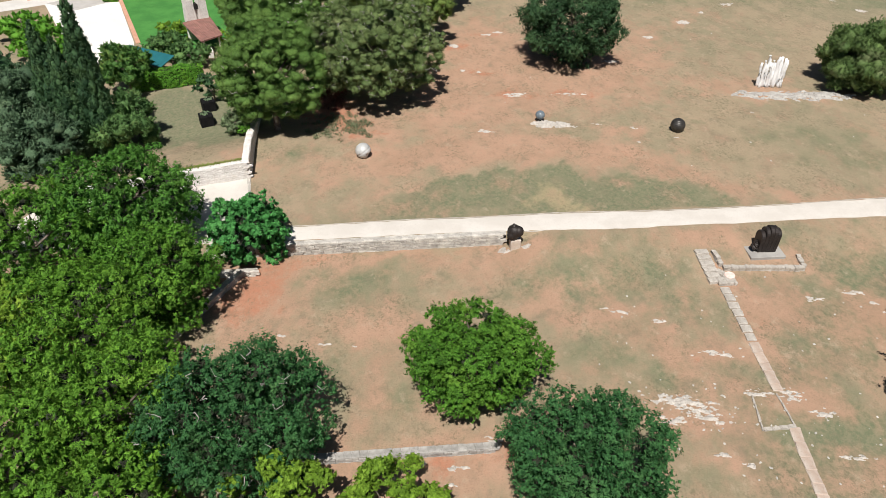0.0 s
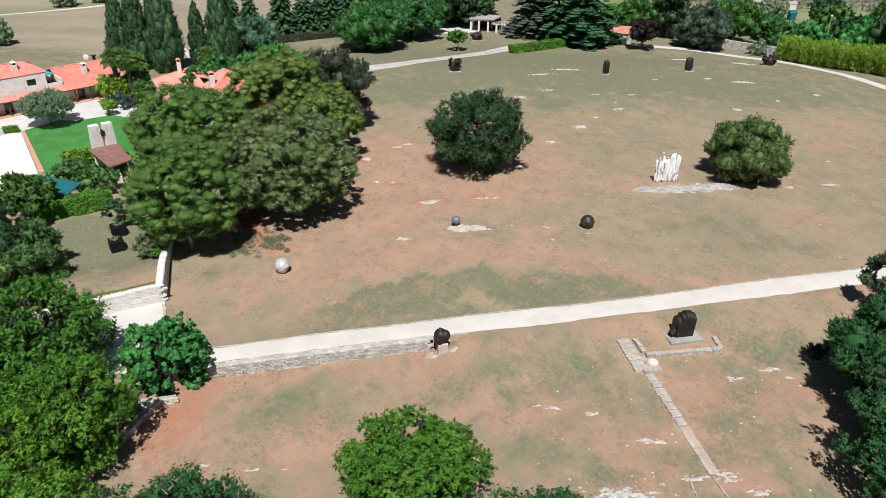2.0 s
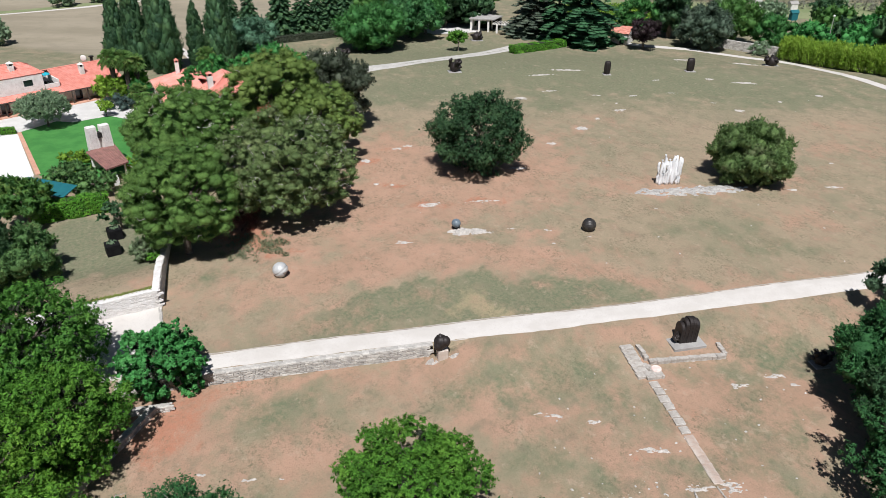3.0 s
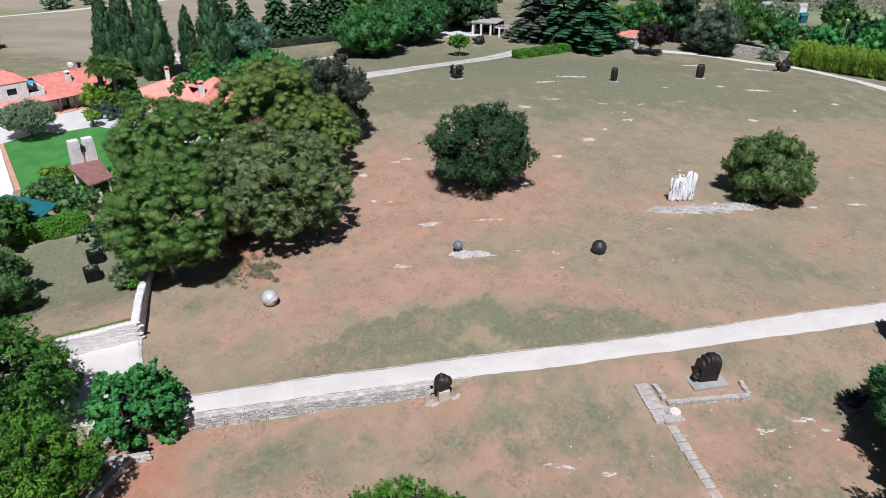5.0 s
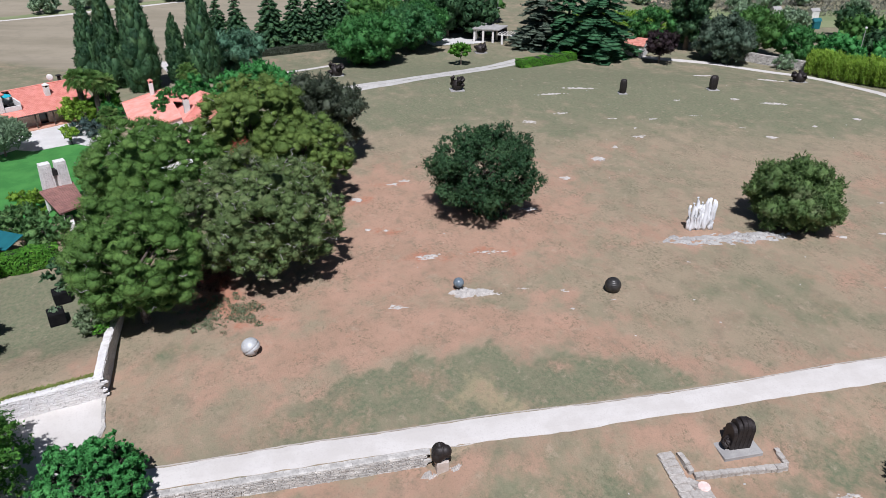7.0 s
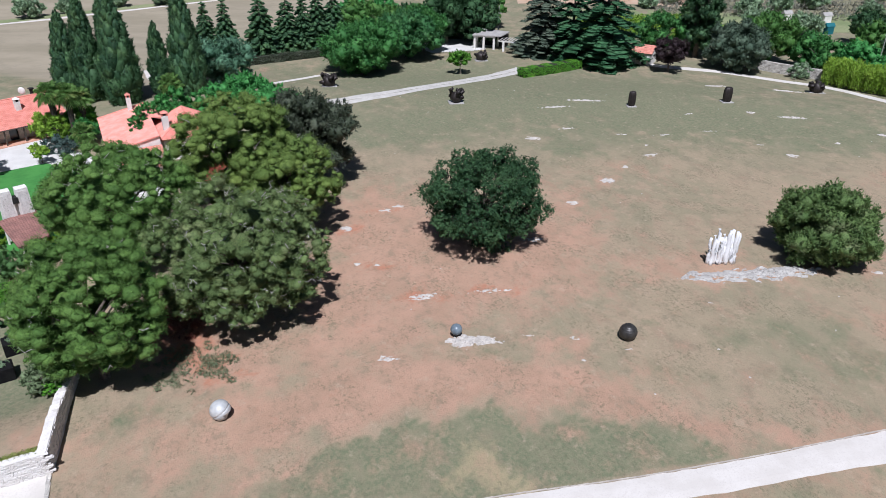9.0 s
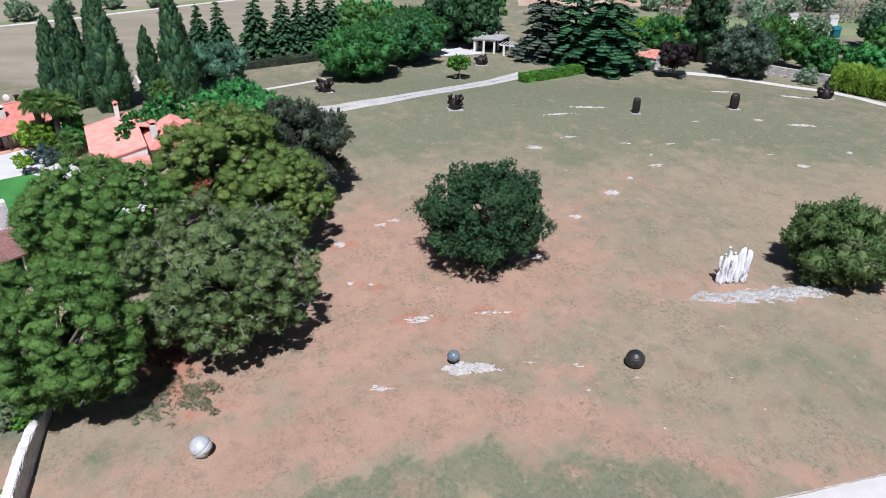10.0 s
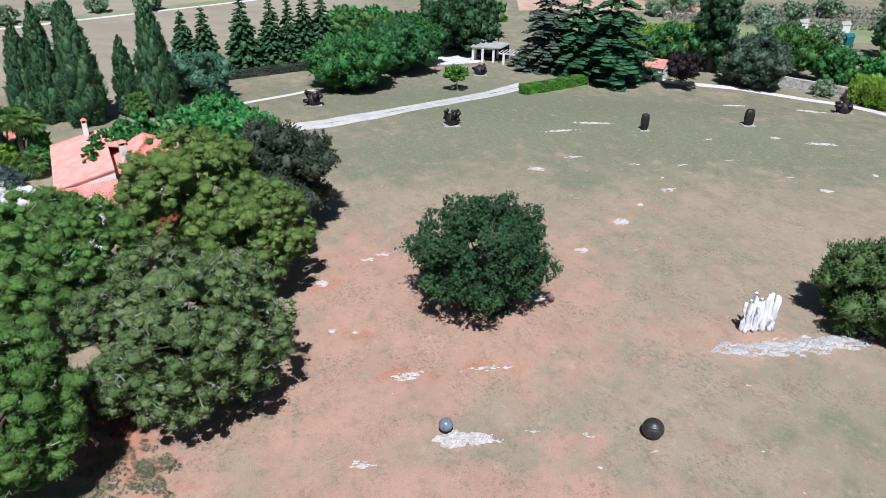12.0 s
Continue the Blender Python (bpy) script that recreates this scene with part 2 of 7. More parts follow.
# ---- geometry helpers ----
class Geo:
    """Vertices and faces gathered for one mesh."""

    def __init__(self):
        self.v, self.f, self.marks = [], [], []

    def mark(self, name):
        """What is added from here on is a piece of its own."""
        self.marks.append((name, len(self.v), len(self.f)))
        return self

    def pieces(self):
        ends = self.marks[1:] + [("", len(self.v), len(self.f))]
        for (name, v0, f0), (_, v1, f1) in zip(self.marks, ends):
            g = Geo()
            g.v, g.f = self.v[v0:v1], [tuple(i - v0 for i in f) for f in self.f[f0:f1]]
            yield name, g

    def add(self, verts, faces):
        k = len(self.v)
        self.v += [tuple(map(float, p)) for p in verts]
        self.f += [tuple(i + k for i in f) for f in faces]
        return self

    def box(self, c, s, rz=0.0, chamfer=0.0, taper=1.0):
        """A box on its base point c, size s, with chamfered upright edges."""
        hx, hy, hz = s[0] / 2, s[1] / 2, s[2]
        k = min(chamfer, hx * 0.9, hy * 0.9)
        ring = [(-hx + k, -hy), (hx - k, -hy), (hx, -hy + k), (hx, hy - k), (hx - k, hy), (-hx + k, hy), (-hx, hy - k), (-hx, -hy + k)] if k else [(-hx, -hy), (hx, -hy), (hx, hy), (-hx, hy)]
        ca, sa = math.cos(rz), math.sin(rz)
        vs = []
        for z, sc in ((0, 1), (hz - k * 0.6, taper), (hz, taper - (k / max(hx, hy)))) if k else ((0, 1), (hz, taper)):
            vs += [(c[0] + (x * ca - y * sa) * sc, c[1] + (x * sa + y * ca) * sc, c[2] + z) for x, y in ring]
        n = len(ring)
        rows = len(vs) // n
        fs = [tuple(range(n - 1, -1, -1)), tuple(range((rows - 1) * n, rows * n))]
        for r in range(rows - 1):
            fs += [(r * n + i, r * n + (i + 1) % n, (r + 1) * n + (i + 1) % n, (r + 1) * n + i) for i in range(n)]
        return self.add(vs, fs)

    def prism(self, poly, z0, z1):
        n = len(poly)
        return self.add([(x, y, z0) for x, y in poly] + [(x, y, z1) for x, y in poly],
                        [tuple(range(n - 1, -1, -1)), tuple(range(n, 2 * n))] + [(i, (i + 1) % n, n + (i + 1) % n, n + i) for i in range(n)])

    def tube(self, path, radii, seg=8, cap=True):
        path = [Vector(p) for p in path]
        vs, fs = [], []
        for i, p in enumerate(path):
            d = (path[min(i + 1, len(path) - 1)] - path[max(i - 1, 0)]).normalized()
            a = d.orthogonal().normalized() if abs(d.z) < 0.99 else Vector((1, 0, 0))
            if abs(d.z) < 0.99:
                a = Vector((0, 0, 1)).cross(d).normalized()
            b = d.cross(a)
            r = radii[i] if not isinstance(radii, (int, float)) else radii
            vs += [p + a * r * math.cos(2 * math.pi * k / seg) + b * r * math.sin(2 * math.pi * k / seg) for k in range(seg)]
        for i in range(len(path) - 1):
            fs += [(i * seg + k, i * seg + (k + 1) % seg, (i + 1) * seg + (k + 1) % seg, (i + 1) * seg + k) for k in range(seg)]
        if cap:
            fs += [tuple(range(seg - 1, -1, -1)), tuple(range((len(path) - 1) * seg, len(path) * seg))]
        return self.add(vs, fs)

    def ball(self, c, r, seg=20, rings=12, warp=None, squash=1.0):
        vs, fs = [], []
        for i in range(rings + 1):
            th = math.pi * i / rings
            for k in range(seg):
                ph = 2 * math.pi * k / seg
                d = Vector((math.sin(th) * math.cos(ph), math.sin(th) * math.sin(ph), math.cos(th)))
                rr = r * (warp(d) if warp else 1)
                vs.append((c[0] + d.x * rr, c[1] + d.y * rr, c[2] + d.z * rr * squash))
        for i in range(rings):
            for k in range(seg):
                fs.append((i * seg + k, (i + 1) * seg + k, (i + 1) * seg + (k + 1) % seg, i * seg + (k + 1) % seg))
        return self.add(vs, fs)

    def rock(self, c, sx, sy, sz, rz, rng, seg=7):
        """A flat broken stone: an uneven ring, a top ring drawn in, a dip or rise in the middle."""
        ca, sa = math.cos(rz), math.sin(rz)
        rad = [rng.uniform(0.72, 1.15) for _ in range(seg)]
        vs = []
        for z, k in ((-0.12, 1.05), (sz * 0.6, 0.98), (sz, 0.74)):
            for i in range(seg):
                a = 2 * math.pi * i / seg
                x, y = math.cos(a) * rad[i] * sx / 2 * k, math.sin(a) * rad[i] * sy / 2 * k
                vs.append((c[0] + x * ca - y * sa, c[1] + x * sa + y * ca, c[2] + (z + rng.uniform(-0.25, 0.25) * sz if z > 0 else z)))
        vs.append((c[0], c[1], c[2] + sz * rng.uniform(0.8, 1.15)))
        fs = []
        for r in range(2):
            fs += [(r * seg + i, r * seg + (i + 1) % seg, (r + 1) * seg + (i + 1) % seg, (r + 1) * seg + i) for i in range(seg)]
        fs += [(2 * seg + i, 2 * seg + (i + 1) % seg, 3 * seg) for i in range(seg)]
        return self.add(vs, fs)


def mesh_of(name, verts, faces, mat, smooth_shade=False):
    me = bpy.data.meshes.new(name)
    me.from_pydata(verts, [], faces)
    me.materials.append(mat)
    if smooth_shade:
        me.polygons.foreach_set("use_smooth", [True] * len(me.polygons))
    me.update()
    return me


def part(name, geo, mat, parent=None, label="", smooth_shade=False):
    """One mesh object from a Geo or a ready mesh, under a thing or a part."""
    me = geo if isinstance(geo, bpy.types.Mesh) else mesh_of(name, geo.v, geo.f, mat, smooth_shade)
    ob = new(name, me)
    if parent:
        ob.parent = parent
    if label:
        ob["label"] = label
    return ob


def thing(name, at, label, category, group="", kind="", rz=0.0):
    e = new(name)
    e.empty_display_size = 0.3
    e.location, e.rotation_euler = at, (0, 0, rz)
    return tagged(e, label, category, group, kind)


# ---- ground ----
SHEAR = 0.258
# limestone breaking through the turf: place, length along its bed, breadth
ROCKS = ((-11.5, 37.4, 0.5, 0.3), (-17.6, 37.5, 0.8, 0.4), (-14.0, 37.1, 1.3, 0.4), (9.4, 45.0, 2.8, 0.5), (12.7, 44.4, 1.4, 0.7), (16.9, 41.2, 2.9, 0.6), (19.2, 37.4, 2.3, 0.8), (21.9, 37.6, 1.7, 1.4), (13.9, 35.5, 5.6, 1.7), (15.5, 34.4, 2.8, 1.1),
         (13.1, 33.7, 2.4, 1.1), (23.9, 36.1, 1.8, 1.1), (25.2, 32.5, 2.6, 0.6), (26.2, 49.5, 1.7, 0.8), (29.8, 51.0, 1.7, 0.8), (31.3, 49.8, 1.2, 0.5), (17.8, 30.6, 0.9, 0.6), (16.1, 31.2, 1.0, 0.5), (-1.7, 27.2, 1.6, 0.5), (-1.9, 25.9, 0.8, 0.5),
         (-4.0, 27.2, 0.9, 0.4), (0.4, 29.6, 1.3, 1.5), (-2.4, 83.8, 2.6, 1.3), (4.8, 85.2, 5.6, 0.9), (-5.0, 73.3, 1.8, 1.0), (7.7, 77.3, 1.9, 0.5), (12.1, 77.1, 1.9, 0.6), (16.9, 75.5, 1.9, 0.5), (21.5, 115.0, 1.7, 1.6), (33.4, 133.7, 3.0, 1.2),
         (29.4, 124.9, 2.2, 1.2), (17.6, 147.7, 5.3, 0.9), (23.4, 152.0, 6.6, 1.0), (12.3, 131.3, 2.5, 1.6), (18.3, 136.3, 2.4, 0.8), (26.6, 133.7, 1.8, 0.8), (57.6, 144.0, 4.8, 1.2), (65.5, 166.5, 6.0, 1.4), (25.0, 76.0, 0.6, 0.6), (26.9, 83.7, 1.5, 0.6))
ROCKS2 = ((52.8, 91.9, 2.2, 0.7), (46.6, 90.8, 1.4, 0.8), (50.8, 125.6, 1.9, 1.6), (47.4, 130.0, 1.5, 1.0), (41.2, 136.1, 3.0, 0.9), (51.4, 146.3, 1.7, 1.6), (60.1, 131.5, 1.0, 1.0), (69.1, 135.9, 1.2, 1.0), (40.3, 145.0, 1.6, 0.9), (20.9, 88.5, 0.6, 0.7),
          (12.5, 73.7, 0.5, 0.6), (-8.3, 104.0, 1.4, 0.9), (-6.7, 105.2, 2.0, 0.7), (15.6, 107.3, 1.5, 1.2), (-12.5, 98.7, 1.2, 1.2), (52.0, 167.5, 4.6, 1.2), (9.9, 96.8, 2.4, 1.4), (-10.0, 90.2, 0.7, 0.6), (-7.8, 90.1, 0.6, 0.5), (24.8, 120.1, 0.9, 0.8), (56.1, 100.8, 0.8, 0.7), (29.7, 129.1, 1.0, 1.0))
BEDS = ((29.9, 89.2, 11.5, 2.7), (36.4, 90.5, 7.0, 1.9))


def path_south(x):
    return 53.72 + SHEAR * x - 0.3 * float(smooth(0, 12, x))


def path_north(x):
    return 56.42 + SHEAR * x - 0.15 * float(smooth(-8, -20, x)) - 0.45 * math.exp(-((x - 19) / 9) ** 2)


def height(x, y):
    """The lie of the land."""
    x, y = np.asarray(x, float), np.asarray(y, float)
    z = -2.4 * smooth(150, 182, y) - 1.8 * smooth(188, 235, y) - 0.9 * smooth(55, 72, x) * smooth(140, 165, y)
    d = 53.72 - (y - SHEAR * x)
    w = smooth(-1.0, 3.0, x)
    return z - 1.1 * (1 - w) * smooth(0.0, 0.1, d) - w * smooth(0, 9, d)


def h1(x, y):
    return float(height(x, y))


def blob(x, y, cx, cy, rx, ry, rot=0.0):
    ca, sa = math.cos(radians(rot)), math.sin(radians(rot))
    a, b = (x - cx) * ca + (y - cy) * sa, -(x - cx) * sa + (y - cy) * ca
    return np.exp(-((a / rx) ** 2 + (b / ry) ** 2) * 1.2)


def spaced(stops):
    out = []
    for a, b, s in stops:
        out += list(np.arange(a, b, s))
    return out


# patches of the meadow: centre, radii, turn in degrees, strength
RED = ((-20, 60, 9, 3.6, 14, 0.25), (-12, 56, 6, 2, 14, 0.2), (5, 44, 5, 2, 0, 0.25), (-2, 49.5, 5, 1.6, 14, 0.3), (22, 47, 3, 3, 0, 0.3), (30, 47, 4, 3, 0, 0.3), (-8, 82, 9, 13, 0, 0.6), (3, 88, 13, 7, 0, 0.42), (4, 95, 11, 10, 0, 0.45), (-12.8, 65.4, 9, 3.2, 14, 0.55), (-3, 69.4, 10, 2.6, 14, 0.6), (8, 70.4, 10, 2.6, 2, 0.6), (19, 66.6, 9, 2.0, -12, 0.5), (-20, 71.5, 6, 3, 10, 0.4),
       (-22, 42, 3, 5, 0, 0.8), (13.8, 98, 3.5, 5, 0, 0.35), (13.6, 108, 7, 7, 0, 0.3), (-8, 105, 6, 9, 0, 0.35), (24, 120, 12, 5, 0, 0.22), (47, 95, 6, 5, 0, 0.25), (60, 107, 8, 4, 0, 0.3), (65, 118, 9, 4, 0, 0.3),
       (27, 92, 8, 3, 10, 0.4), (44.6, 81.5, 5, 3, 0, 0.45), (-11, 100, 4, 9, 0, 0.35), (10.5, 75.3, 2.6, 1.5, 0, 0.45), (0.8, 79, 1.2, 2.4, 0, 0.3), (34, 66, 12, 1.6, 14, 0.3), (5, 142, 9, 2.5, 0, 0.25), (32, 139, 9, 3, 0, 0.2),
       (-10, 39.5, 3.2, 2.6, 0, 0.4), (0.5, 30.4, 3.5, 1.4, 12, 0.6), (-6, 26, 8, 2.2, 14, 0.7), (19.2, 50.4, 2.2, 2.2, 0, 0.4), (18, 56.2, 2.4, 1.2, 14, 0.5), (-21.4, 46.2, 3.4, 1.6, 14, 0.8), (20.6, 46, 0.9, 5, 12, 0.45), (-12, 49.2, 10, 0.8, 14, 0.45),
       (24, 53.5, 4, 2, 10, 0.3), (15, 41, 4, 2, 0, 0.25), (0, 52.2, 2.2, 1.0, 0, 0.5), (-45, 178, 14, 5, 20, 0.5), (20, 192, 12, 4, 0, 0.5), (-19, 165, 8, 3, 20, 0.25), (-30, 58, 1.2, 4, 0, 0.35), (-12.8, 58.9, 1.0, 0.8, 0, 0.6), (9.5, 63.8, 0.9, 0.8, 0, 0.7),
       (-28.2, 62, 1.0, 4, 18, 0.35), (-17.8, 69.8, 2.0, 0.9, 10, 0.5), (-21.4, 72.4, 2.4, 1.3, 20, 0.5), (-24.5, 75.5, 3.0, 3.0, 0, 0.9))
GREEN = ((-14, 46, 5, 2, 14, 0.3), (4, 47, 4, 2.5, 10, 0.35), (16, 47, 2.5, 2.5, 0, 0.3), (-4, 41, 5, 3, 0, 0.25), (8, 41, 3, 2, 0, 0.3), (31, 55, 4, 2, 14, 0.4), (-25, 62.5, 3.0, 3.0, 0, 0.45), (-23, 64.8, 2.2, 1.4, 0, 0.4), (26.6, 66.4, 3.0, 0.9, -14, 0.4), (20, 71.8, 5.5, 1.6, -8, 0.45), (33, 73, 7, 3.4, 10, 0.32), (41, 73.5, 6, 3.4, 10, 0.36), (36, 80, 9, 4, 5, 0.34), (26, 78, 8, 4, 0, 0.26), (13.5, 80, 5, 3, 0, 0.24), (16.5, 88, 5, 4, 0, 0.28), (-9.5, 78.2, 3.6, 2.2, 0, 0.42),
         (-8, 75, 3, 1.2, 0, 0.35), (4, 74, 6, 1.4, 0, 0.36), (-12, 107, 3, 3, 0, 0.2), (11.7, 113, 6, 3, 0, 0.2), (17, 126, 4, 6, 0, 0.32), (-7.6, 130, 10, 5, 0, 0.26), (8, 150, 14, 6, 0, 0.32), (24, 158, 22, 7, 10, 0.42), (-4, 138, 12, 4, 0, 0.25), (40, 142, 30, 12, 0, 0.26), (60, 132, 10, 6, 0, 0.2),
         (9.3, 48.6, 4.5, 3.2, 10, 0.4), (3, 51.4, 4, 1.2, 14, 0.36), (13, 51.6, 3, 1.6, 14, 0.36), (12.9, 38.7, 2.4, 1.2, 0, 0.35), (25.4, 36, 3, 2.4, 0, 0.4), (27, 45, 4, 4, 0, 0.22), (24, 55.6, 6, 1.0, 14, 0.3), (10, 54.4, 3, 0.9, 14, 0.3), (-14, 44, 6, 3, 10, 0.2), (22, 30, 5, 4, 0, 0.3), (-5, 170, 25, 12, 0, 0.35), (20, 165, 25, 8, 0, 0.35), (-38, 66, 8, 5, 0, 0.5), (-42, 70, 9, 6, 0, 0.7), (-38, 76, 8, 3, 0, 0.4), (-41, 72, 10, 6, 0, 0.5),
         (27, 48, 9, 6, 10, 0.26), (33, 52, 6, 4, 10, 0.2), (12, 36, 8, 6, 0, 0.2), (-8, 33, 8, 5, 0, 0.15), (22, 39, 6, 5, 0, 0.2), (26, 29, 8, 6, 0, 0.24), (4, 31, 6, 4, 0, 0.2))
STRAW = ((2.7, 60.8, 3.2, 3.6, 10, 0.75), (5.5, 58.6, 3, 1.4, 14, 0.6), (-10, 46, 8, 2.5, 14, 0.35), (22, 82, 8, 4, 0, 0.3), (40, 88, 5, 3, 0, 0.3), (30, 69, 8, 2, 12, 0.25), (-18, 61, 5, 2.5, 14, 0.25))
BAND_X = (-25, -16, -11.7, -7.9, -4.9, 3.3, 6.0, 8.8, 14.9, 19.0, 22.0, 24.0)
BAND_V = (56.6, 59.4, 62.2, 64.2, 65.6, 66.0, 64.3, 63.6, 62.4, 60.2, 57.0, 55.5)


def turf_layer(x, y):
    """How bare, green, straw-yellow and tilled the land is at each point."""
    wx = x + 0.9 * np.sin(0.8 * y + 0.5 * x) + 0.5 * np.sin(1.9 * x - 1.1 * y + 2)
    wy = y + 0.7 * np.sin(0.9 * x + 1.2) + 0.4 * np.sin(2.3 * x + 1.7 * y)
    v = y - SHEAR * x
    low = 1 - smooth(-1, 1, v - 53.6)
    red = 0.28 + 0.16 * low - 0.34 * smooth(108, 140, y)
    for c in RED:
        red = red + c[5] * blob(wx, wy, *c[:5])
    red = np.minimum(red, 0.80) * (1 - 0.85 * blob(x, y, -42, 72, 12, 7))
    for c in RED[-3:] + ((-22, 42, 3, 5, 0, 0.3), (-21.4, 46.2, 3.4, 1.6, 14, 0.3)):
        red = red + 0.95 * c[5] * blob(wx, wy, *c[:5])
    for q in ROCKS + ROCKS2 + BEDS:
        red = red + 0.30 * blob(wx, wy, q[0], q[1] - 0.2, q[2] * 0.62 + 0.25, q[3] * 0.6 + 0.35, 6)
    green = 0.06 + 0.24 * low + 0.40 * smooth(106, 142, y) * (1 - low)
    band = np.interp(wx, BAND_X, BAND_V) - (wy - SHEAR * wx)
    green = green + (0.47 * smooth(-18, -8, x) + 0.12) * smooth(-0.5, 0.7, band) * smooth(56.0, 56.6, v) * smooth(24, 21, x)
    for c in GREEN:
        green = green + c[5] * blob(wx, wy, *c[:5])
    straw = np.zeros_like(x)
    for c in STRAW:
        straw = straw + c[5] * blob(wx, wy, *c[:5])
    tilled = smooth(-46, -60, x + 0.15 * (y - 160)) * smooth(158, 164, y + 0.5 * (x + 80)) + smooth(205, 225, y) * smooth(-20, -40, x)
    return np.clip(np.stack([np.minimum(red, 1.0), green, straw, tilled], -1), 0, 1)


def turf_sheet(name, co, faces):
    me = bpy.data.meshes.new(name)
    me.from_pydata(co.tolist(), [], faces)
    me.polygons.foreach_set("use_smooth", [True] * len(faces))
    me.materials.append(TURF)
    at = me.attributes.new("turf", "FLOAT_COLOR", "POINT")
    at.data.foreach_set("color", turf_layer(co[:, 0], co[:, 1]).astype(np.float32).ravel())
    return me


def build_ground():
    far = [260 * 1.35 ** k for k in range(1, 9)]
    us = [-f for f in far[::-1]] + spaced([(-260, -120, 10), (-120, -50, 1.6), (-50, 52, 0.75), (52, 120, 1.6), (120, 261, 10)]) + far
    vs = [-f for f in far[::-1]] + spaced([(-260, 0, 12), (0, 20, 2.0), (20, 53.2, 0.75), (54.6, 110, 0.75), (110, 240, 1.6), (240, 420, 8)]) + [f + 160 for f in far]
    vs = sorted(vs + [53.3, 53.60, 53.74, 54.3])
    X, V = np.meshgrid(us, vs)
    Y = V + SHEAR * np.clip(X, -400, 400)
    Z = height(X, Y)
    wob = np.zeros_like(X)
    for i, (fx, fy, am) in enumerate(((0.11, 0.07, 0.06), (0.31, 0.23, 0.025), (0.05, 0.13, 0.07))):
        wob += am * np.sin(fx * X + i * 1.7) * np.cos(fy * Y + i * 2.3)
    Z = Z + wob * smooth(-26, -20, X) * smooth(60, 70, V) * (1 - smooth(110, 150, V))
    Z = Z + 18 * np.clip((Y - 420) / 800, 0, 1) ** 1.5
    ny, nx = X.shape
    co = np.stack([X, Y, Z], -1).reshape(-1, 3)
    idx = np.arange(ny * nx).reshape(ny, nx)
    quads = np.stack([idx[:-1, :-1], idx[:-1, 1:], idx[1:, 1:], idx[1:, :-1]], -1).reshape(-1, 4)
    return tagged(new("ground", turf_sheet("ground", co, quads.tolist())), "dry summer meadow with bare red earth and green patches", "ground", kind="structure")


build_ground()

# the raised lawn behind the court wall: it falls away to the level of the garden
CORNER, COURT_DIR, EDGE_DIR = Vector((-28.45, 59.05)), Vector((-0.885, -0.465)), Vector((-0.30, 0.954))
EDGE_LEN = 12.5


def lawn_height(s, r):
    """height of the raised lawn, s metres along the court wall and r metres back from it"""
    return 1.85 - 1.75 * float(smooth(0.5, 12.0, r)) - 0.02 * s


def on_lawn(x, y):
    """height of whatever lies under a point beside the court: the raised lawn or the land"""
    d = Vector((x, y)) - CORNER
    det = COURT_DIR.x * EDGE_DIR.y - COURT_DIR.y * EDGE_DIR.x
    s, r = (d.x * EDGE_DIR.y - d.y * EDGE_DIR.x) / det, (COURT_DIR.x * d.y - COURT_DIR.y * d.x) / det
    return max(h1(x, y), lawn_height(s, r)) if 0 <= s <= 24 and 0 <= r <= 13 else h1(x, y)


ss, rs = np.arange(0, 24.01, 0.6), np.arange(0, 13.01, 0.5)
co = np.array([(*(CORNER + COURT_DIR * float(a) + EDGE_DIR * float(r)), lawn_height(a, r)) for r in rs for a in ss])
w = len(ss)
fs = [(r * w + a, (r + 1) * w + a, (r + 1) * w + a + 1, r * w + a + 1) for r in range(len(rs) - 1) for a in range(w - 1)]
rim = list(range(w)) + [r * w + w - 1 for r in range(1, len(rs))] + [(len(rs) - 1) * w + a for a in range(w - 2, -1, -1)] + [r * w for r in range(len(rs) - 2, 0, -1)]
k = len(co)
co = np.concatenate([co, co[rim] * np.array([1, 1, 0]) + np.array([0, 0, -0.4])])
fs += [(rim[i], rim[(i + 1) % len(rim)], k + (i + 1) % len(rim), k + i) for i in range(len(rim))]
tagged(new("terrace_lawn", turf_sheet("terrace_lawn", co, fs)), "raised dry lawn held up by the court wall", "lawn", kind="structure")


def strip(name, left, right, mat, label, lift=0.03, ragged=0.12, seed=3, category="path", thick=0.05):
    """A path as a thin slab between two edge lines given as lists of (x, y), draped on the land."""
    rng = random.Random(seed)
    g = Geo()
    n = len(left)
    top, cross = [], 5
    for i in range(n):
        a = Vector(left[i]) + Vector((rng.uniform(-ragged, ragged), rng.uniform(-ragged, ragged)))
        b = Vector(right[i]) + Vector((rng.uniform(-ragged, ragged), rng.uniform(-ragged, ragged)))
        for k in range(cross):
            p = a.lerp(b, k / (cross - 1))
            crown = lift + (0.03 if 0 < k < cross - 1 else 0)
            top.append((p.x, p.y, h1(p.x, p.y) + crown))
        top.append((b.x, b.y, h1(b.x, b.y) - thick))
        top.append((a.x, a.y, h1(a.x, a.y) - thick))
    w = cross + 2
    fs = []
    for i in range(n - 1):
        for k in range(w):
            k2 = (k + 1) % w
            fs.append((i * w + k, i * w + k2, (i + 1) * w + k2, (i + 1) * w + k))
    g.add(top, [tuple(reversed(f)) for f in fs])
    return tagged(part(name, g, mat), label, category, kind="structure")


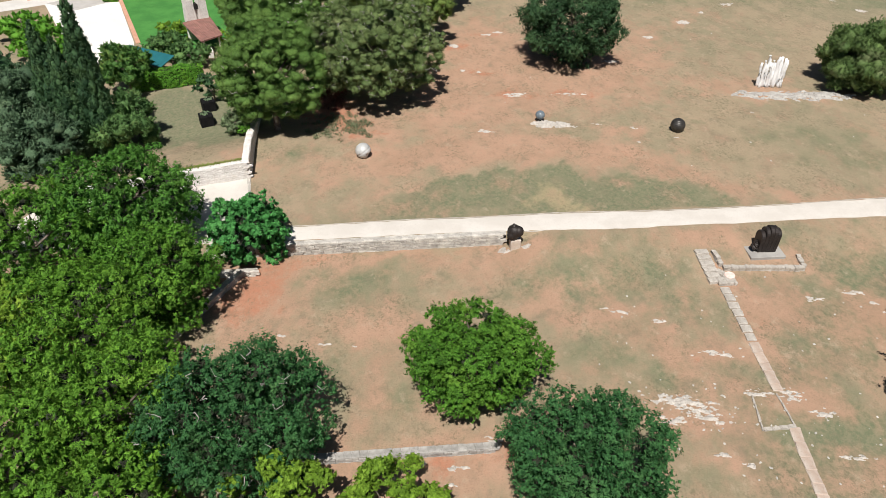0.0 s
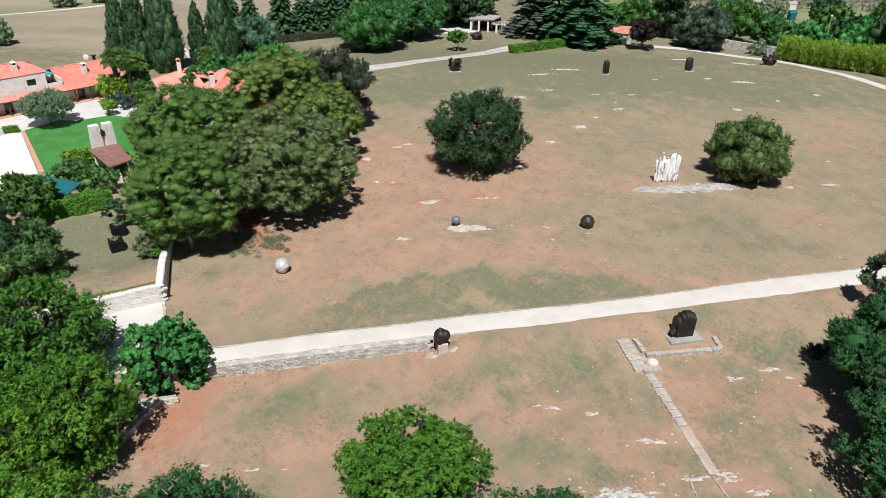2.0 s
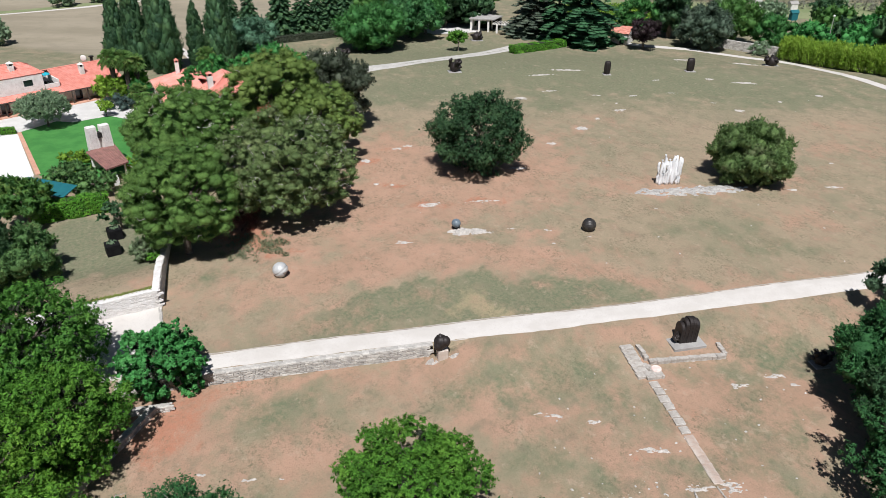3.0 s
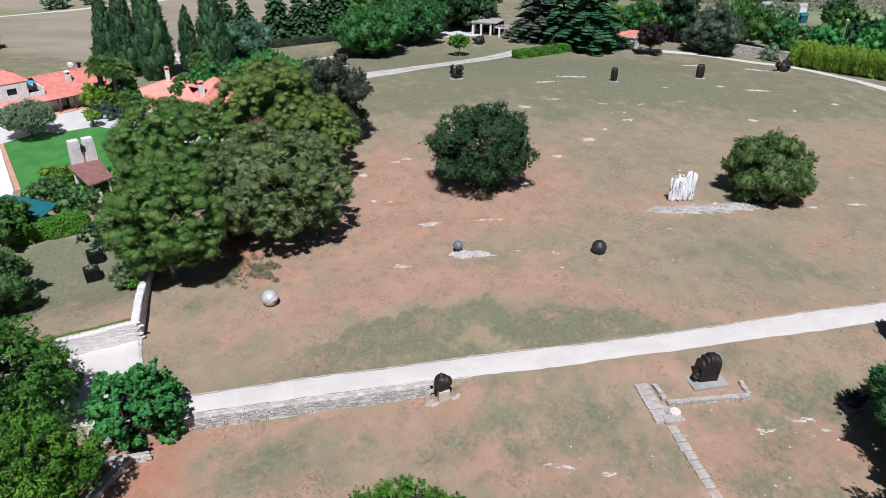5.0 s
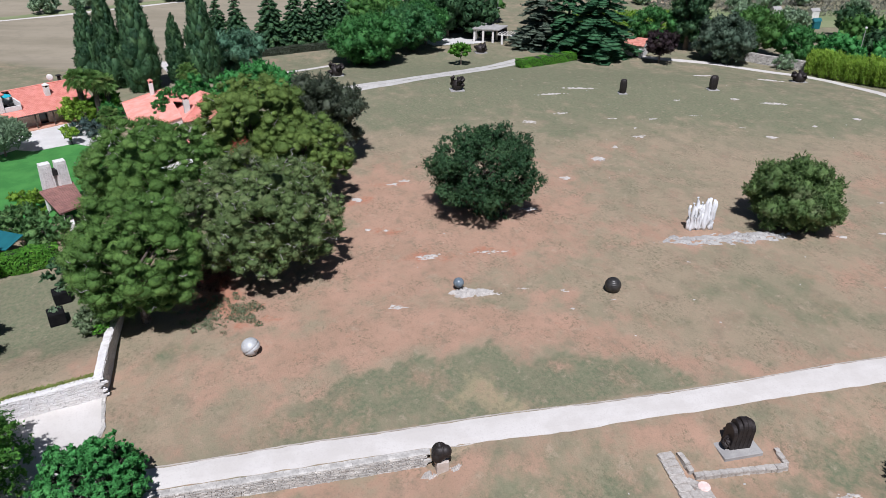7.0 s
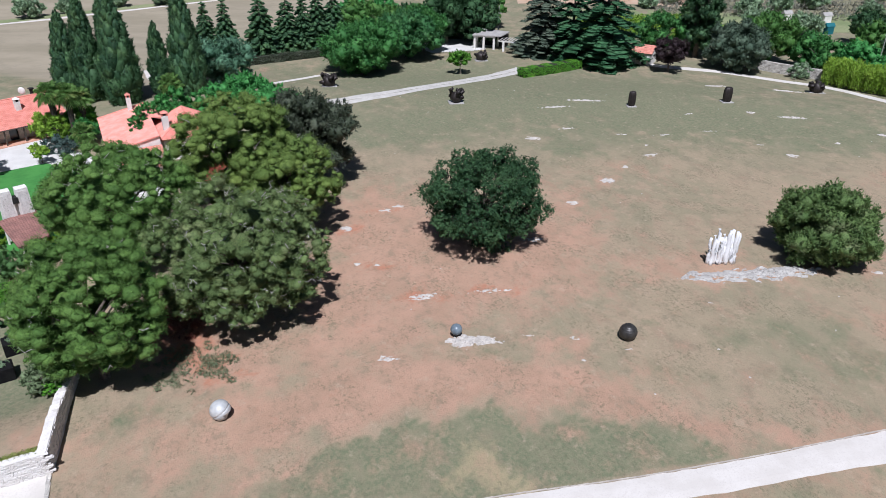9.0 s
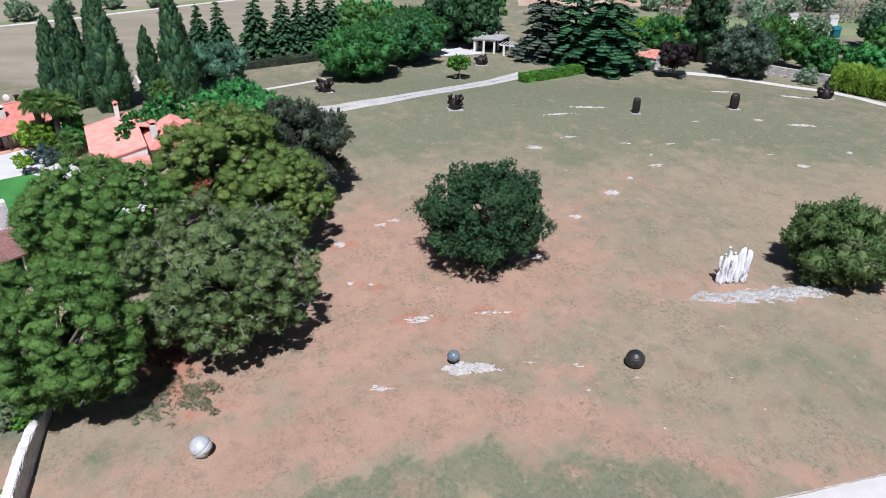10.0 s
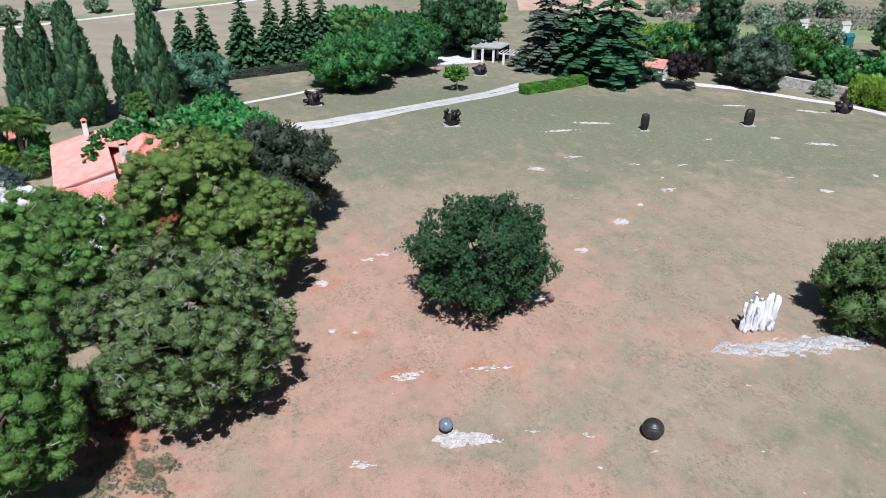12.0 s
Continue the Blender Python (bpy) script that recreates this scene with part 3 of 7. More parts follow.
xs = list(np.arange(-27.5, 110, 0.8))
strip("gravel_path", [(x, path_north(x) + 0.06 * math.sin(x * 0.4)) for x in xs], [(x, 54.0 + SHEAR * x if x < -0.8 else path_south(x) + 0.05 * math.sin(x * 0.5)) for x in xs], GRAVEL,
      "pale compacted gravel footpath with ragged grassy edges", ragged=0.06)


# ---- trees and shrubs ----
def leaf_mesh(name, pts, nrm, size, mat, rng, aspect=0.55, up=0.1, loose=0.45, heart=(), heart_size=0.6, per_heart=28, along=None):
    """Many small pointed leaf sprays, one island each; near-black twig sprays paint the shade into the heart of each
    lobe.
    """
    n0 = len(pts)
    sz = np.full((n0, 1), size)
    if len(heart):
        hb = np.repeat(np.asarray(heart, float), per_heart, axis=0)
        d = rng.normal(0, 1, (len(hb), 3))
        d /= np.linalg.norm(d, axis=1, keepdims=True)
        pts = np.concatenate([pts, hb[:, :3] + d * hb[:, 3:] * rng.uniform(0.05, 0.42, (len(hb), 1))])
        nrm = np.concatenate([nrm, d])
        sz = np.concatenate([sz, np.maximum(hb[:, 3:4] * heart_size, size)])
    n = len(pts)
    nrm = nrm / (np.linalg.norm(nrm, axis=1, keepdims=True) + 1e-9) + rng.normal(0, loose, (n, 3)) + np.array([0, 0, up])
    nrm /= np.linalg.norm(nrm, axis=1, keepdims=True) + 1e-9
    a = np.cross(nrm, rng.normal(0, 1, (n, 3)))
    a /= np.linalg.norm(a, axis=1, keepdims=True) + 1e-9
    if along is not None:
        al = along + rng.normal(0, 0.5, along.shape)
        a[:n0] = al / np.linalg.norm(al, axis=1, keepdims=True)
        side = np.cross(a[:n0], nrm[:n0] + rng.normal(0, 0.2, al.shape))
        nrm[:n0] = np.cross(side / (np.linalg.norm(side, axis=1, keepdims=True) + 1e-9), a[:n0])
    b = np.cross(nrm, a)
    s = sz * rng.uniform(0.6, 1.35, (n, 1))
    v = np.empty((n, 3, 3))
    v[:, 0] = pts - a * s * 0.45 - b * s * aspect * 0.5
    v[:, 1] = pts - a * s * 0.3 + b * s * aspect * 0.55
    v[:, 2] = pts + a * s * 0.62
    me = bpy.data.meshes.new(name)
    me.vertices.add(3 * n)
    me.vertices.foreach_set("co", v.ravel())
    me.loops.add(3 * n)
    me.loops.foreach_set("vertex_index", np.arange(3 * n, dtype=np.int32))
    me.polygons.add(n)
    me.polygons.foreach_set("loop_start", np.arange(0, 3 * n, 3, dtype=np.int32))
    me.materials.append(mat)
    # heart sprays take the near-black colour that stands for crown shade
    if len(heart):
        me.materials.append(SHADE_TWIGS)
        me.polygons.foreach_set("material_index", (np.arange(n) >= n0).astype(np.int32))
    me.update(calc_edges=True)
    return me


def scatter(lobes, n, rng, depth=0.16, top_bias=0.15, cull=0.94, shoot=0.42, lift=0.55, per=11, wide=0.20, full=False):
    """Points and normals of leaves set along short shoots that grow out of the shells of the lobes (x, y, z, rx, ry, rz)."""
    lobes = np.asarray(lobes, float)
    area = (lobes[:, 3] * lobes[:, 4]) ** 0.8 * lobes[:, 5] ** 0.4
    want = n // per + 1
    pick = rng.choice(len(lobes), want * 3, p=area / area.sum())
    d = rng.normal(0, 1, (len(pick), 3))
    d[:, 2] += top_bias
    d /= np.linalg.norm(d, axis=1, keepdims=True)
    r = 0.82 - np.abs(rng.normal(0, depth, len(pick)))
    L = lobes[pick]
    p = L[:, :3] + d * L[:, 3:] * r[:, None]
    keep = np.ones(len(p), bool)
    for i, lb in enumerate(lobes):
        q = (p - lb[:3]) / lb[3:]
        keep &= ~((np.einsum("ij,ij->i", q, q) < cull * cull) & (pick != i))
    keep |= rng.random(len(p)) < 0.05
    p, d, L = p[keep][:want], d[keep][:want], L[keep][:want]
    go = d + rng.normal(0, 0.38, d.shape) + np.array([0, 0, lift])
    go /= np.linalg.norm(go, axis=1, keepdims=True)
    ln = shoot * L[:, 3:].mean(1) * rng.uniform(0.45, 1.55, len(p))
    rep = np.repeat(np.arange(len(p)), per)
    u = rng.random(len(rep))
    pts = p[rep] + go[rep] * (ln[rep] * u)[:, None] + rng.normal(0, 1, (len(rep), 3)) * (wide * ln[rep] * (1.15 - 0.6 * u))[:, None]
    nr = d[rep] * 0.8 + go[rep] * 0.3
    return (pts[:n], nr[:n], go[rep][:n]) if full else (pts[:n], nr[:n])


def round_lobes(H, R, zb, n, rng, small=0.26, big=0.40, flat=0.85, fill=0.2, gap=0.74, point=0.0, uneven=(0.78, 1.18)):
    """Lobes round an egg-shaped envelope from zb to H."""
    zc, rz = (zb + H) / 2, (H - zb) / 2
    out = []
    for i in range(n):
        t = (i + 0.5) / n
        zz = 1 - 2 * t
        a = i * 2.39996 + rng.uniform(-0.4, 0.4)
        k = math.sqrt(max(0, 1 - zz * zz)) * (1 - point * max(0, zz))
        f = gap * rng.uniform(*uneven) if rng.random() > fill else rng.uniform(0.2, 0.55)
        r = R * rng.uniform(small, big)
        out.append((math.cos(a) * k * R * f, math.sin(a) * k * R * f, zc + zz * rz * f * 0.95, r, r, r * flat * min(1.0, rz / R + 0.25)))
    return out


def tufted(lobes, n, rng, zc):
    """Small leafy heads crowded on the outer side of each lobe, uneven in size."""
    out = []
    for x, y, z, rx, ry, rz in lobes:
        ax = Vector((x, y, (z - zc) + 0.8)).normalized()
        for i in range(n):
            d = Vector((rng.gauss(0, 1), rng.gauss(0, 1), rng.gauss(0, 1))).normalized() + ax * 0.75
            d.normalize()
            k = rng.uniform(0.62, 1.0)
            r = rx * rng.uniform(0.24, 0.46)
            out.append((x + d.x * rx * k, y + d.y * ry * k, z + d.z * rz * k, r, r, r * rng.uniform(0.6, 0.85)))
    return out


def trunk_geo(H, r, rng, limbs=6, spread=2.0, lean=0.0, fork=0.35):
    g = Geo()
    top = H * 0.72
    pts = [(lean * k * k * 0.3 + rng.uniform(-0.06, 0.06) * k, rng.uniform(-0.06, 0.06) * k, -0.15 + top * k / 5) for k in range(6)]
    g.tube(pts, [r * 1.35, r, r * 0.85, r * 0.65, r * 0.45, r * 0.2], 8)
    for i in range(limbs):
        a = i * 2.4 + rng.uniform(-0.5, 0.5)
        z0 = H * rng.uniform(fork * 0.7, fork * 1.4)
        L = spread * rng.uniform(0.7, 1.0)
        x0 = lean * (z0 / top * 5) ** 2 * 0.3 if lean else 0
        g.tube([(x0, 0, z0), (x0 + math.cos(a) * L * 0.45, math.sin(a) * L * 0.45, z0 + H * 0.14), (x0 + math.cos(a) * L, math.sin(a) * L, z0 + H * rng.uniform(0.2, 0.34))], [r * 0.5, r * 0.32, r * 0.1], 6)
    return g


def foliage_pads(parent, lobes, leaf, pr, k=0.8, seg=7, rings=5):
    """The dense inside of a crown: one uneven pad in each lobe."""
    g = Geo()
    for x, y, z, rx, ry, rz in lobes:
        turn, lump = pr.uniform(0, 6), [pr.uniform(0.82, 1.14) for _ in range(40)]
        g.ball((x, y, z - 0.06 * rz), rx * k, seg, rings, lambda d: lump[int(math.atan2(d.y, d.x) * 1.6 + 5 + turn) % 20 + (20 if d.z > 0.2 else 0)], rz / rx)
    return tagged(part("inner_foliage", g, leaf, parent, smooth_shade=True), kind="stuff")


def bare_twigs(parent, lobes, n, pr):
    """Bleached dead twigs that stand out of the crown."""
    g = Geo()
    for i in range(n):
        c = lobes[pr.randrange(len(lobes))]
        q = [Vector((c[0] * 0.97 + pr.uniform(-1, 1) * c[3], c[1] * 0.97 + pr.uniform(-1.1, 0.4) * c[4], c[2] + pr.uniform(-0.7, 0.75) * c[5]))]
        for _ in range(3):
            q.append(q[-1] + Vector((pr.uniform(-0.45, 0.45), pr.uniform(-0.45, 0.35), pr.uniform(-0.15, 0.45))))
        g.tube(q, [0.045, 0.035, 0.025, 0.012], 4, cap=False)
    return tagged(part("dead_wood", g, GREYWOOD, parent), kind="stuff")


def tree(name, label, x, y, H, R, zb, leaf, count, size, seed, lobes=34, category="tree", group="", flat=0.85, trunk_r=None, up=0.15, aspect=0.55, small=0.17, big=0.31, fill=0.12, point=0.0, loose=0.32, sx=1.0, sy=1.0, limbs=6, gap=0.83, depth=0.09, hearts=28, shoot=0.5, tufts=0, twigs=0):
    rng = np.random.default_rng(seed)
    pr = random.Random(seed)
    t = thing(name, (x, y, h1(x, y)), label, category, group)
    if tufts:
        R = R * 1.05
        lb = round_lobes(H, R, zb, int(lobes * 0.85), pr, small, big, flat * 0.75, fill, gap, point, (0.76, 1.13))
    else:
        lb = round_lobes(H, R, zb, lobes, pr, small, big, flat, fill, gap, point)
    lb = [(a * sx, b * sy, c, d, e, f) for a, b, c, d, e, f in lb]
    heads = tufted(lb, tufts, pr, (zb + H) / 2) if tufts else lb
    p, nr, go = scatter(heads, int(count * 0.8), rng, depth, shoot=shoot, per=13, wide=0.17, full=True)
    if twigs:
        bare_twigs(t, heads, twigs, pr)
    if not tufts and loose < 0.5:
        foliage_pads(t, lb, leaf, pr, 0.84)
    part("trunk", trunk_geo(H, trunk_r or max(0.12, H * 0.028), pr, limbs, R * 0.7), BARK, t)
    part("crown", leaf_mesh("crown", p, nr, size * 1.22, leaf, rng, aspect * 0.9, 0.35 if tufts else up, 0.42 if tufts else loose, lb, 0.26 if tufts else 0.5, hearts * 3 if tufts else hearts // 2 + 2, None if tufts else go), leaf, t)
    return t


def cypress(x, y, H, R, seed, leaf=None, count=9000, size=0.38, name="cypress_tree", label="tall dark green columnar cypress with a pointed tip"):
    rng = np.random.default_rng(seed)
    pr = random.Random(seed)
    t = thing(name, (x, y, h1(x, y)), label, "tree", "cypresses by the houses")
    lb = []
    for i in range(90):
        k = (i + 0.5) / 90
        w = R * (1 - k) ** 0.56 * (0.72 + 0.28 * min(1, k * 4)) * pr.uniform(0.82, 1.12)
        a = i * 2.4
        r = max(0.16, w * 0.42)
        lb.append((math.cos(a) * w * 0.6, math.sin(a) * w * 0.6, 0.5 + k * (H - 1.2), r, r, r * 1.9 * pr.uniform(0.8, 1.2)))
    p, nr, go = scatter(lb, int(count * 0.7), rng, 0.10, top_bias=0.3, shoot=0.26, lift=0.9, per=8, wide=0.2, full=True)
    nr[:, 2] = np.abs(nr[:, 2]) * 0.4
    foliage_pads(t, lb, leaf or LEAF_CYPRESS, pr, 0.82)
    part("trunk", Geo().tube([(0, 0, -0.1), (0, 0, H * 0.5), (0, 0, H * 0.93)], [R * 0.09, R * 0.06, 0.03], 7), BARK, t)
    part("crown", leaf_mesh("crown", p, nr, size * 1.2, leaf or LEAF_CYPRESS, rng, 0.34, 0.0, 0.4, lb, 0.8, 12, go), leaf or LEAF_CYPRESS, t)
    return t


def conifer(x, y, H, R, seed, leaf, count, size, label, name="conifer_tree", tiers=13, droop=0.25, zb=1.0, jag=0.35, bulge=0.8, thick=0.5, hearts=5, boughs=11):
    """A tiered conifer: flat fans of needles on whorls of boughs, with shade-coloured sprays in the gaps between the
    tiers.
    """
    rng = np.random.default_rng(seed)
    pr = random.Random(seed)
    t = thing(name, (x, y, h1(x, y)), label, "tree")
    g = Geo().tube([(0, 0, -0.1), (0, 0, H * 0.5), (0, 0, H)], [H * 0.025, H * 0.016, 0.04], 8)
    lb, dark = [], []
    for i in range(tiers):
        k = i / tiers
        z = zb + (H - zb) * k
        reach = R * (1 - k) ** bulge
        m = max(4, int(boughs * (1 - k) + 4))
        for j in range(m):
            a = j * 2 * math.pi / m + i * 1.3 + pr.uniform(-0.2, 0.2)
            L = reach * pr.uniform(1 - jag, 1.05)
            rise = z + pr.uniform(-0.3, 0.3) * (H - zb) / tiers
            g.tube([(0, 0, rise), (math.cos(a) * L * 0.9, math.sin(a) * L * 0.9, rise - droop * L * 0.6)], [0.08 * (1 - k) + 0.03, 0.02], 5, cap=False)
            for f in (0.4, 0.58, 0.76, 0.94):
                w = max(0.35, L * 0.31 * (1.25 - f * 0.5))
                lb.append((math.cos(a) * L * f, math.sin(a) * L * f, rise - droop * L * f * f, w, w, w * thick))
            dark.append((math.cos(a) * L * 0.3, math.sin(a) * L * 0.3, rise - 0.2, max(0.3, L * 0.25), max(0.3, L * 0.25), max(0.3, L * 0.25)))
    p, nr = scatter(lb, count, rng, 0.2, top_bias=0.5, cull=0.55, lift=-0.1, shoot=0.3)
    out = p * np.array([1.0, 1.0, 0.0])
    out = out / (np.linalg.norm(out, axis=1, keepdims=True) + 1e-6) + np.array([0, 0, -droop * 1.6])
    foliage_pads(t, lb, leaf, pr, 0.8, 6, 4)
    part("trunk", g, BARK, t)
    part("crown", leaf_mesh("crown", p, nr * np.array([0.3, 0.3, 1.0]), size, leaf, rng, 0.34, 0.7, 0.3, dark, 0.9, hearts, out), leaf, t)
    return t


def pine(x, y, H, R, zb, seed, count, label, heads=260, size=0.22, sx=1.0, sy=1.0, lean=0.0, leaf=None, twigs=40, head=1.0, dome=0.0, bare=0.0, boughs_n=22, swell=0.42, shoot=0.44):
    """A broad pine: many small tufted heads over bare grey limbs, with shade-coloured sprays inside the hollow crown.
    """
    rng = np.random.default_rng(seed)
    pr = random.Random(seed)
    t = thing("pine_tree", (x, y, h1(x, y)), label, "tree", "pines at the meadow's edge")
    zc, rz = (zb + H) / 2, (H - zb) / 2
    # the boughs bulge out of the crown, so that its outline is lobed
    boughs = []
    for i in range(boughs_n):
        zz = 0.95 - 1.7 * (i + 0.5) / boughs_n
        a = i * 2.39996 + pr.uniform(-0.3, 0.3)
        k = math.sqrt(max(0.02, 1 - zz * zz)) ** (1 - dome)
        boughs.append(Vector((math.cos(a) * k, math.sin(a) * k, zz)).normalized())
    lb, inner = [], []
    for i in range(heads):
        zz = 1 - 1.82 * (i + 0.5) / heads
        a = i * 2.39996 + pr.uniform(-0.35, 0.35)
        k = math.sqrt(max(0.02, 1 - zz * zz)) ** (1 - dome)
        d = Vector((math.cos(a) * k, math.sin(a) * k, zz))
        near = max(d.normalized().dot(b) for b in boughs)
        f = (1.05 - swell + swell * float(smooth(0.80, 0.985, near))) * pr.uniform(0.86, 1.06) * (1 - 0.2 * float(smooth(-0.2, -0.85, zz)))
        if bare and pr.random() < bare * (1 - near) * 3:
            continue
        r = head * pr.choice((0.32, 0.40, 0.50, 0.62, 0.78, 0.98)) * pr.uniform(0.85, 1.15)
        lb.append((d.x * R * f * sx + lean * (zz + 1), d.y * R * f * sy, zc + zz * rz * f, r, r, r * pr.uniform(0.5, 0.85)))
        if i % 7 == 0:
            inner.append((d.x * R * f * 0.66 * sx + lean * (zz + 1), d.y * R * f * 0.66 * sy, zc + zz * rz * f * 0.66, R * 0.17, R * 0.17, R * 0.14))
    p, nr, go = scatter(lb, int(count * 0.8), rng, 0.05, top_bias=0.45, cull=0.88, shoot=shoot, lift=0.35, per=6, wide=0.34, full=True)
    g = trunk_geo(H * 0.9, 0.36, pr, 4, R * 0.5)
    for i in range(0, len(lb), 23):
        c = lb[i]
        z0 = max(1.2, c[2] * pr.uniform(0.35, 0.6))
        g.tube([(lean * 0.5, 0, z0), (c[0] * 0.5, c[1] * 0.5, (z0 + c[2]) / 2 + 0.2), (c[0] * 0.92, c[1] * 0.92, c[2] - c[5] * 0.2)], [0.13, 0.08, 0.03], 5, cap=False)
    part("trunk", g, BARK, t)
    bare_twigs(t, lb, twigs, pr)
    foliage_pads(t, lb + inner, leaf or LEAF_PINE, pr, 0.80, 8, 6)
    part("crown", leaf_mesh("crown", p, nr, size, leaf or LEAF_PINE, rng, 0.30, 0.3, 0.4, inner, 0.75, 40, go), leaf or LEAF_PINE, t)
    return t


MASS = "deciduous trees of the grove"
tree("oak_tree", "broad leafy deciduous tree with a mid-green domed crown", -34.2, 45.7, 9.0, 5.8, 0.6, LEAF_OAK_OLD, 52780, 0.24, 11, 67, shoot=0.9, tufts=10, hearts=16, fill=0.04, small=0.21, big=0.35, gap=0.8, group=MASS)
tree("oak_tree", "broad leafy deciduous tree with a mid-green domed crown", -39, 39.8, 9.6, 6.2, 1.0, LEAF_OAK, 24360, 0.30, 12, 54, shoot=0.9, tufts=10, hearts=16, fill=0.04, small=0.21, big=0.35, gap=0.8, group=MASS)
tree("oak_tree", "leafy deciduous tree overhanging a low field wall", -27.7, 38.4, 7.9, 4.45, 0.4, LEAF_OAK, 44660, 0.22, 13, 59, shoot=0.9, tufts=10, hearts=16, fill=0.04, small=0.21, big=0.35, gap=0.8, group=MASS)
tree("oak_tree", "broad leafy deciduous tree with a yellowish green crown", -30, 31.5, 8.4, 5.9, 1.0, LEAF_YELLOW, 48720, 0.22, 14, 59, shoot=0.9, tufts=10, hearts=16, fill=0.04, small=0.21, big=0.35, gap=0.8, group=MASS)
tree("oak_tree", "leafy tree with a bright yellow-green crown", -36.5, 29.5, 7.6, 5.2, 1.0, LEAF_LIME, 22330, 0.29, 15, 48, shoot=0.9, tufts=10, hearts=16, fill=0.04, small=0.21, big=0.35, gap=0.8, group=MASS)
tree("oak_tree", "leafy tree with a bright yellow-green crown", -24.2, 25.2, 7.8, 5.0, 0.9, LEAF_YELLOW, 40600, 0.21, 16, 54, shoot=0.9, tufts=10, hearts=16, fill=0.04, small=0.21, big=0.35, gap=0.8, group=MASS)
tree("oak_tree", "leafy tree with a bright yellow-green crown", -29.5, 20.5, 7.0, 4.8, 0.9, LEAF_YELLOW, 22330, 0.27, 17, 48, shoot=0.9, tufts=10, hearts=16, fill=0.04, small=0.21, big=0.35, gap=0.8, group=MASS)
tree("hackberry_tree", "dense tree with a cool dark green crown", -16.0, 25.5, 7.9, 5.3, 0.5, LEAF_ELM, 66000, 0.19, 18, 66, fill=0.08, shoot=0.9, gap=0.83, small=0.19, big=0.34, tufts=12, hearts=16, twigs=60, group=MASS)
tree("oak_tree", "leafy tree with a bright yellow-green crown", -20.5, 17.5, 7.2, 4.2, 0.8, LEAF_YELLOW, 22330, 0.26, 19, 45, shoot=0.9, tufts=10, hearts=16, fill=0.04, small=0.21, big=0.35, gap=0.8, group=MASS)
tree("young_tree", "small bright lime-green leafy tree", -11.4, 20.6, 5.3, 3.5, 0.4, LEAF_LIME, 22000, 0.23, 20, 26, shoot=0.9, tufts=8, hearts=16)
tree("young_tree", "small bright lime-green leafy tree", -5.0, 21.8, 5.0, 3.4, 0.4, LEAF_LIME, 22000, 0.23, 21, 26, shoot=0.9, tufts=8, hearts=16)
tree("hackberry_tree", "dense tree with a cool green rounded crown", 6.8, 26.2, 6.7, 4.75, 0.4, LEAF_ELM, 68000, 0.18, 22, 66, fill=0.06, gap=0.83, shoot=0.9, small=0.19, big=0.34, tufts=12, hearts=16)
tree("field_tree", "round bright green leafy tree standing alone in the field", -1.4, 33.7, 7.5, 4.1, 0.6, LEAF_OAK, 72000, 0.19, 123, 66, fill=0.05, gap=0.84, shoot=0.9, small=0.2, big=0.34, tufts=12, hearts=16)
tree("fig_tree", "low spreading fig tree with large vivid green leaves", -23.4, 47.3, 6.0, 3.25, 0.0, LEAF_FIG, 30000, 0.25, 24, 46, aspect=0.8, small=0.24, big=0.38, tufts=7, hearts=16, flat=1.15, gap=0.8)
tree("holm_oak", "large dense round holm oak with dark blue-green foliage", 3.8, 95.8, 11.1, 5.95, 0.3, LEAF_HOLM, 105000, 0.21, 25, 80, big=0.32, small=0.2, shoot=0.9, tufts=8, hearts=18, fill=0.05)
tree("holm_oak", "low rounded evergreen oak with olive-green foliage", 41.3, 93.6, 8.4, 5.3, 0.0, leafy("olive_oak_leaves", (0.07, 0.13, 0.036), (0.165, 0.25, 0.075), (0.20, 0.235, 0.11), glow=0.14), 66000, 0.21, 26, 130, big=0.24, small=0.15, gap=0.84, hearts=16, point=0.2)
pine(-28.9, 69.7, 12.8, 5.3, 0.6, 27, 110000, "broad umbrella-headed pine with bright green needles beside a stone wall", 430, 0.17, twigs=24, dome=0.1)
pine(-34.9, 90.0, 12.4, 7.3, 1.6, 28, 110000, "broad pine with olive-green needles and grey limbs", 520, 0.18, twigs=110, dome=0.1)
pine(-19.7, 80.6, 12.2, 7.2, 0.0, 29, 120000, "spreading pine with sparse olive needles and bare grey twigs", 900, 0.19, leaf=LEAF_PINE_OLD, twigs=340, head=0.74, bare=0.3, sx=1.12, sy=1.12, dome=0.1, boughs_n=15, swell=0.5, shoot=0.55)
tall_pine = pine(-25.3, 101.2, 15.0, 7.1, 0.8, 30, 100000, "tall pine with yellowish green rounded heads", 520, 0.18, leaf=LEAF_PINE_TALL, twigs=30, head=1.0, boughs_n=13, swell=0.5, shoot=0.42)
pine(-18.6, 97.6, 11.6, 5.8, 1.2, 31, 65000, "pine with yellowish green rounded heads", 360, 0.18, leaf=LEAF_PINE_TALL, twigs=60, boughs_n=12, swell=0.5, shoot=0.42)
tree("laurel_tree", "dense very dark green evergreen tree with a rounded crown", -18.8, 112, 12.6, 5.6, 1.0, LEAF_DARK, 48720, 0.26, 32, 56, big=0.32, small=0.22)
tree("evergreen_tree", "sparse grey-green tree overhanging the gravel path", 44.4, 58.4, 7.4, 4.2, 1.0, LEAF_GREY, 18270, 0.26, 33, 26, fill=0.4)
tree("evergreen_tree", "dense dark green tree at the field's edge", 37.8, 47.4, 8.8, 5.1, 0.6, LEAF_ELM, 42000, 0.25, 34, 50)
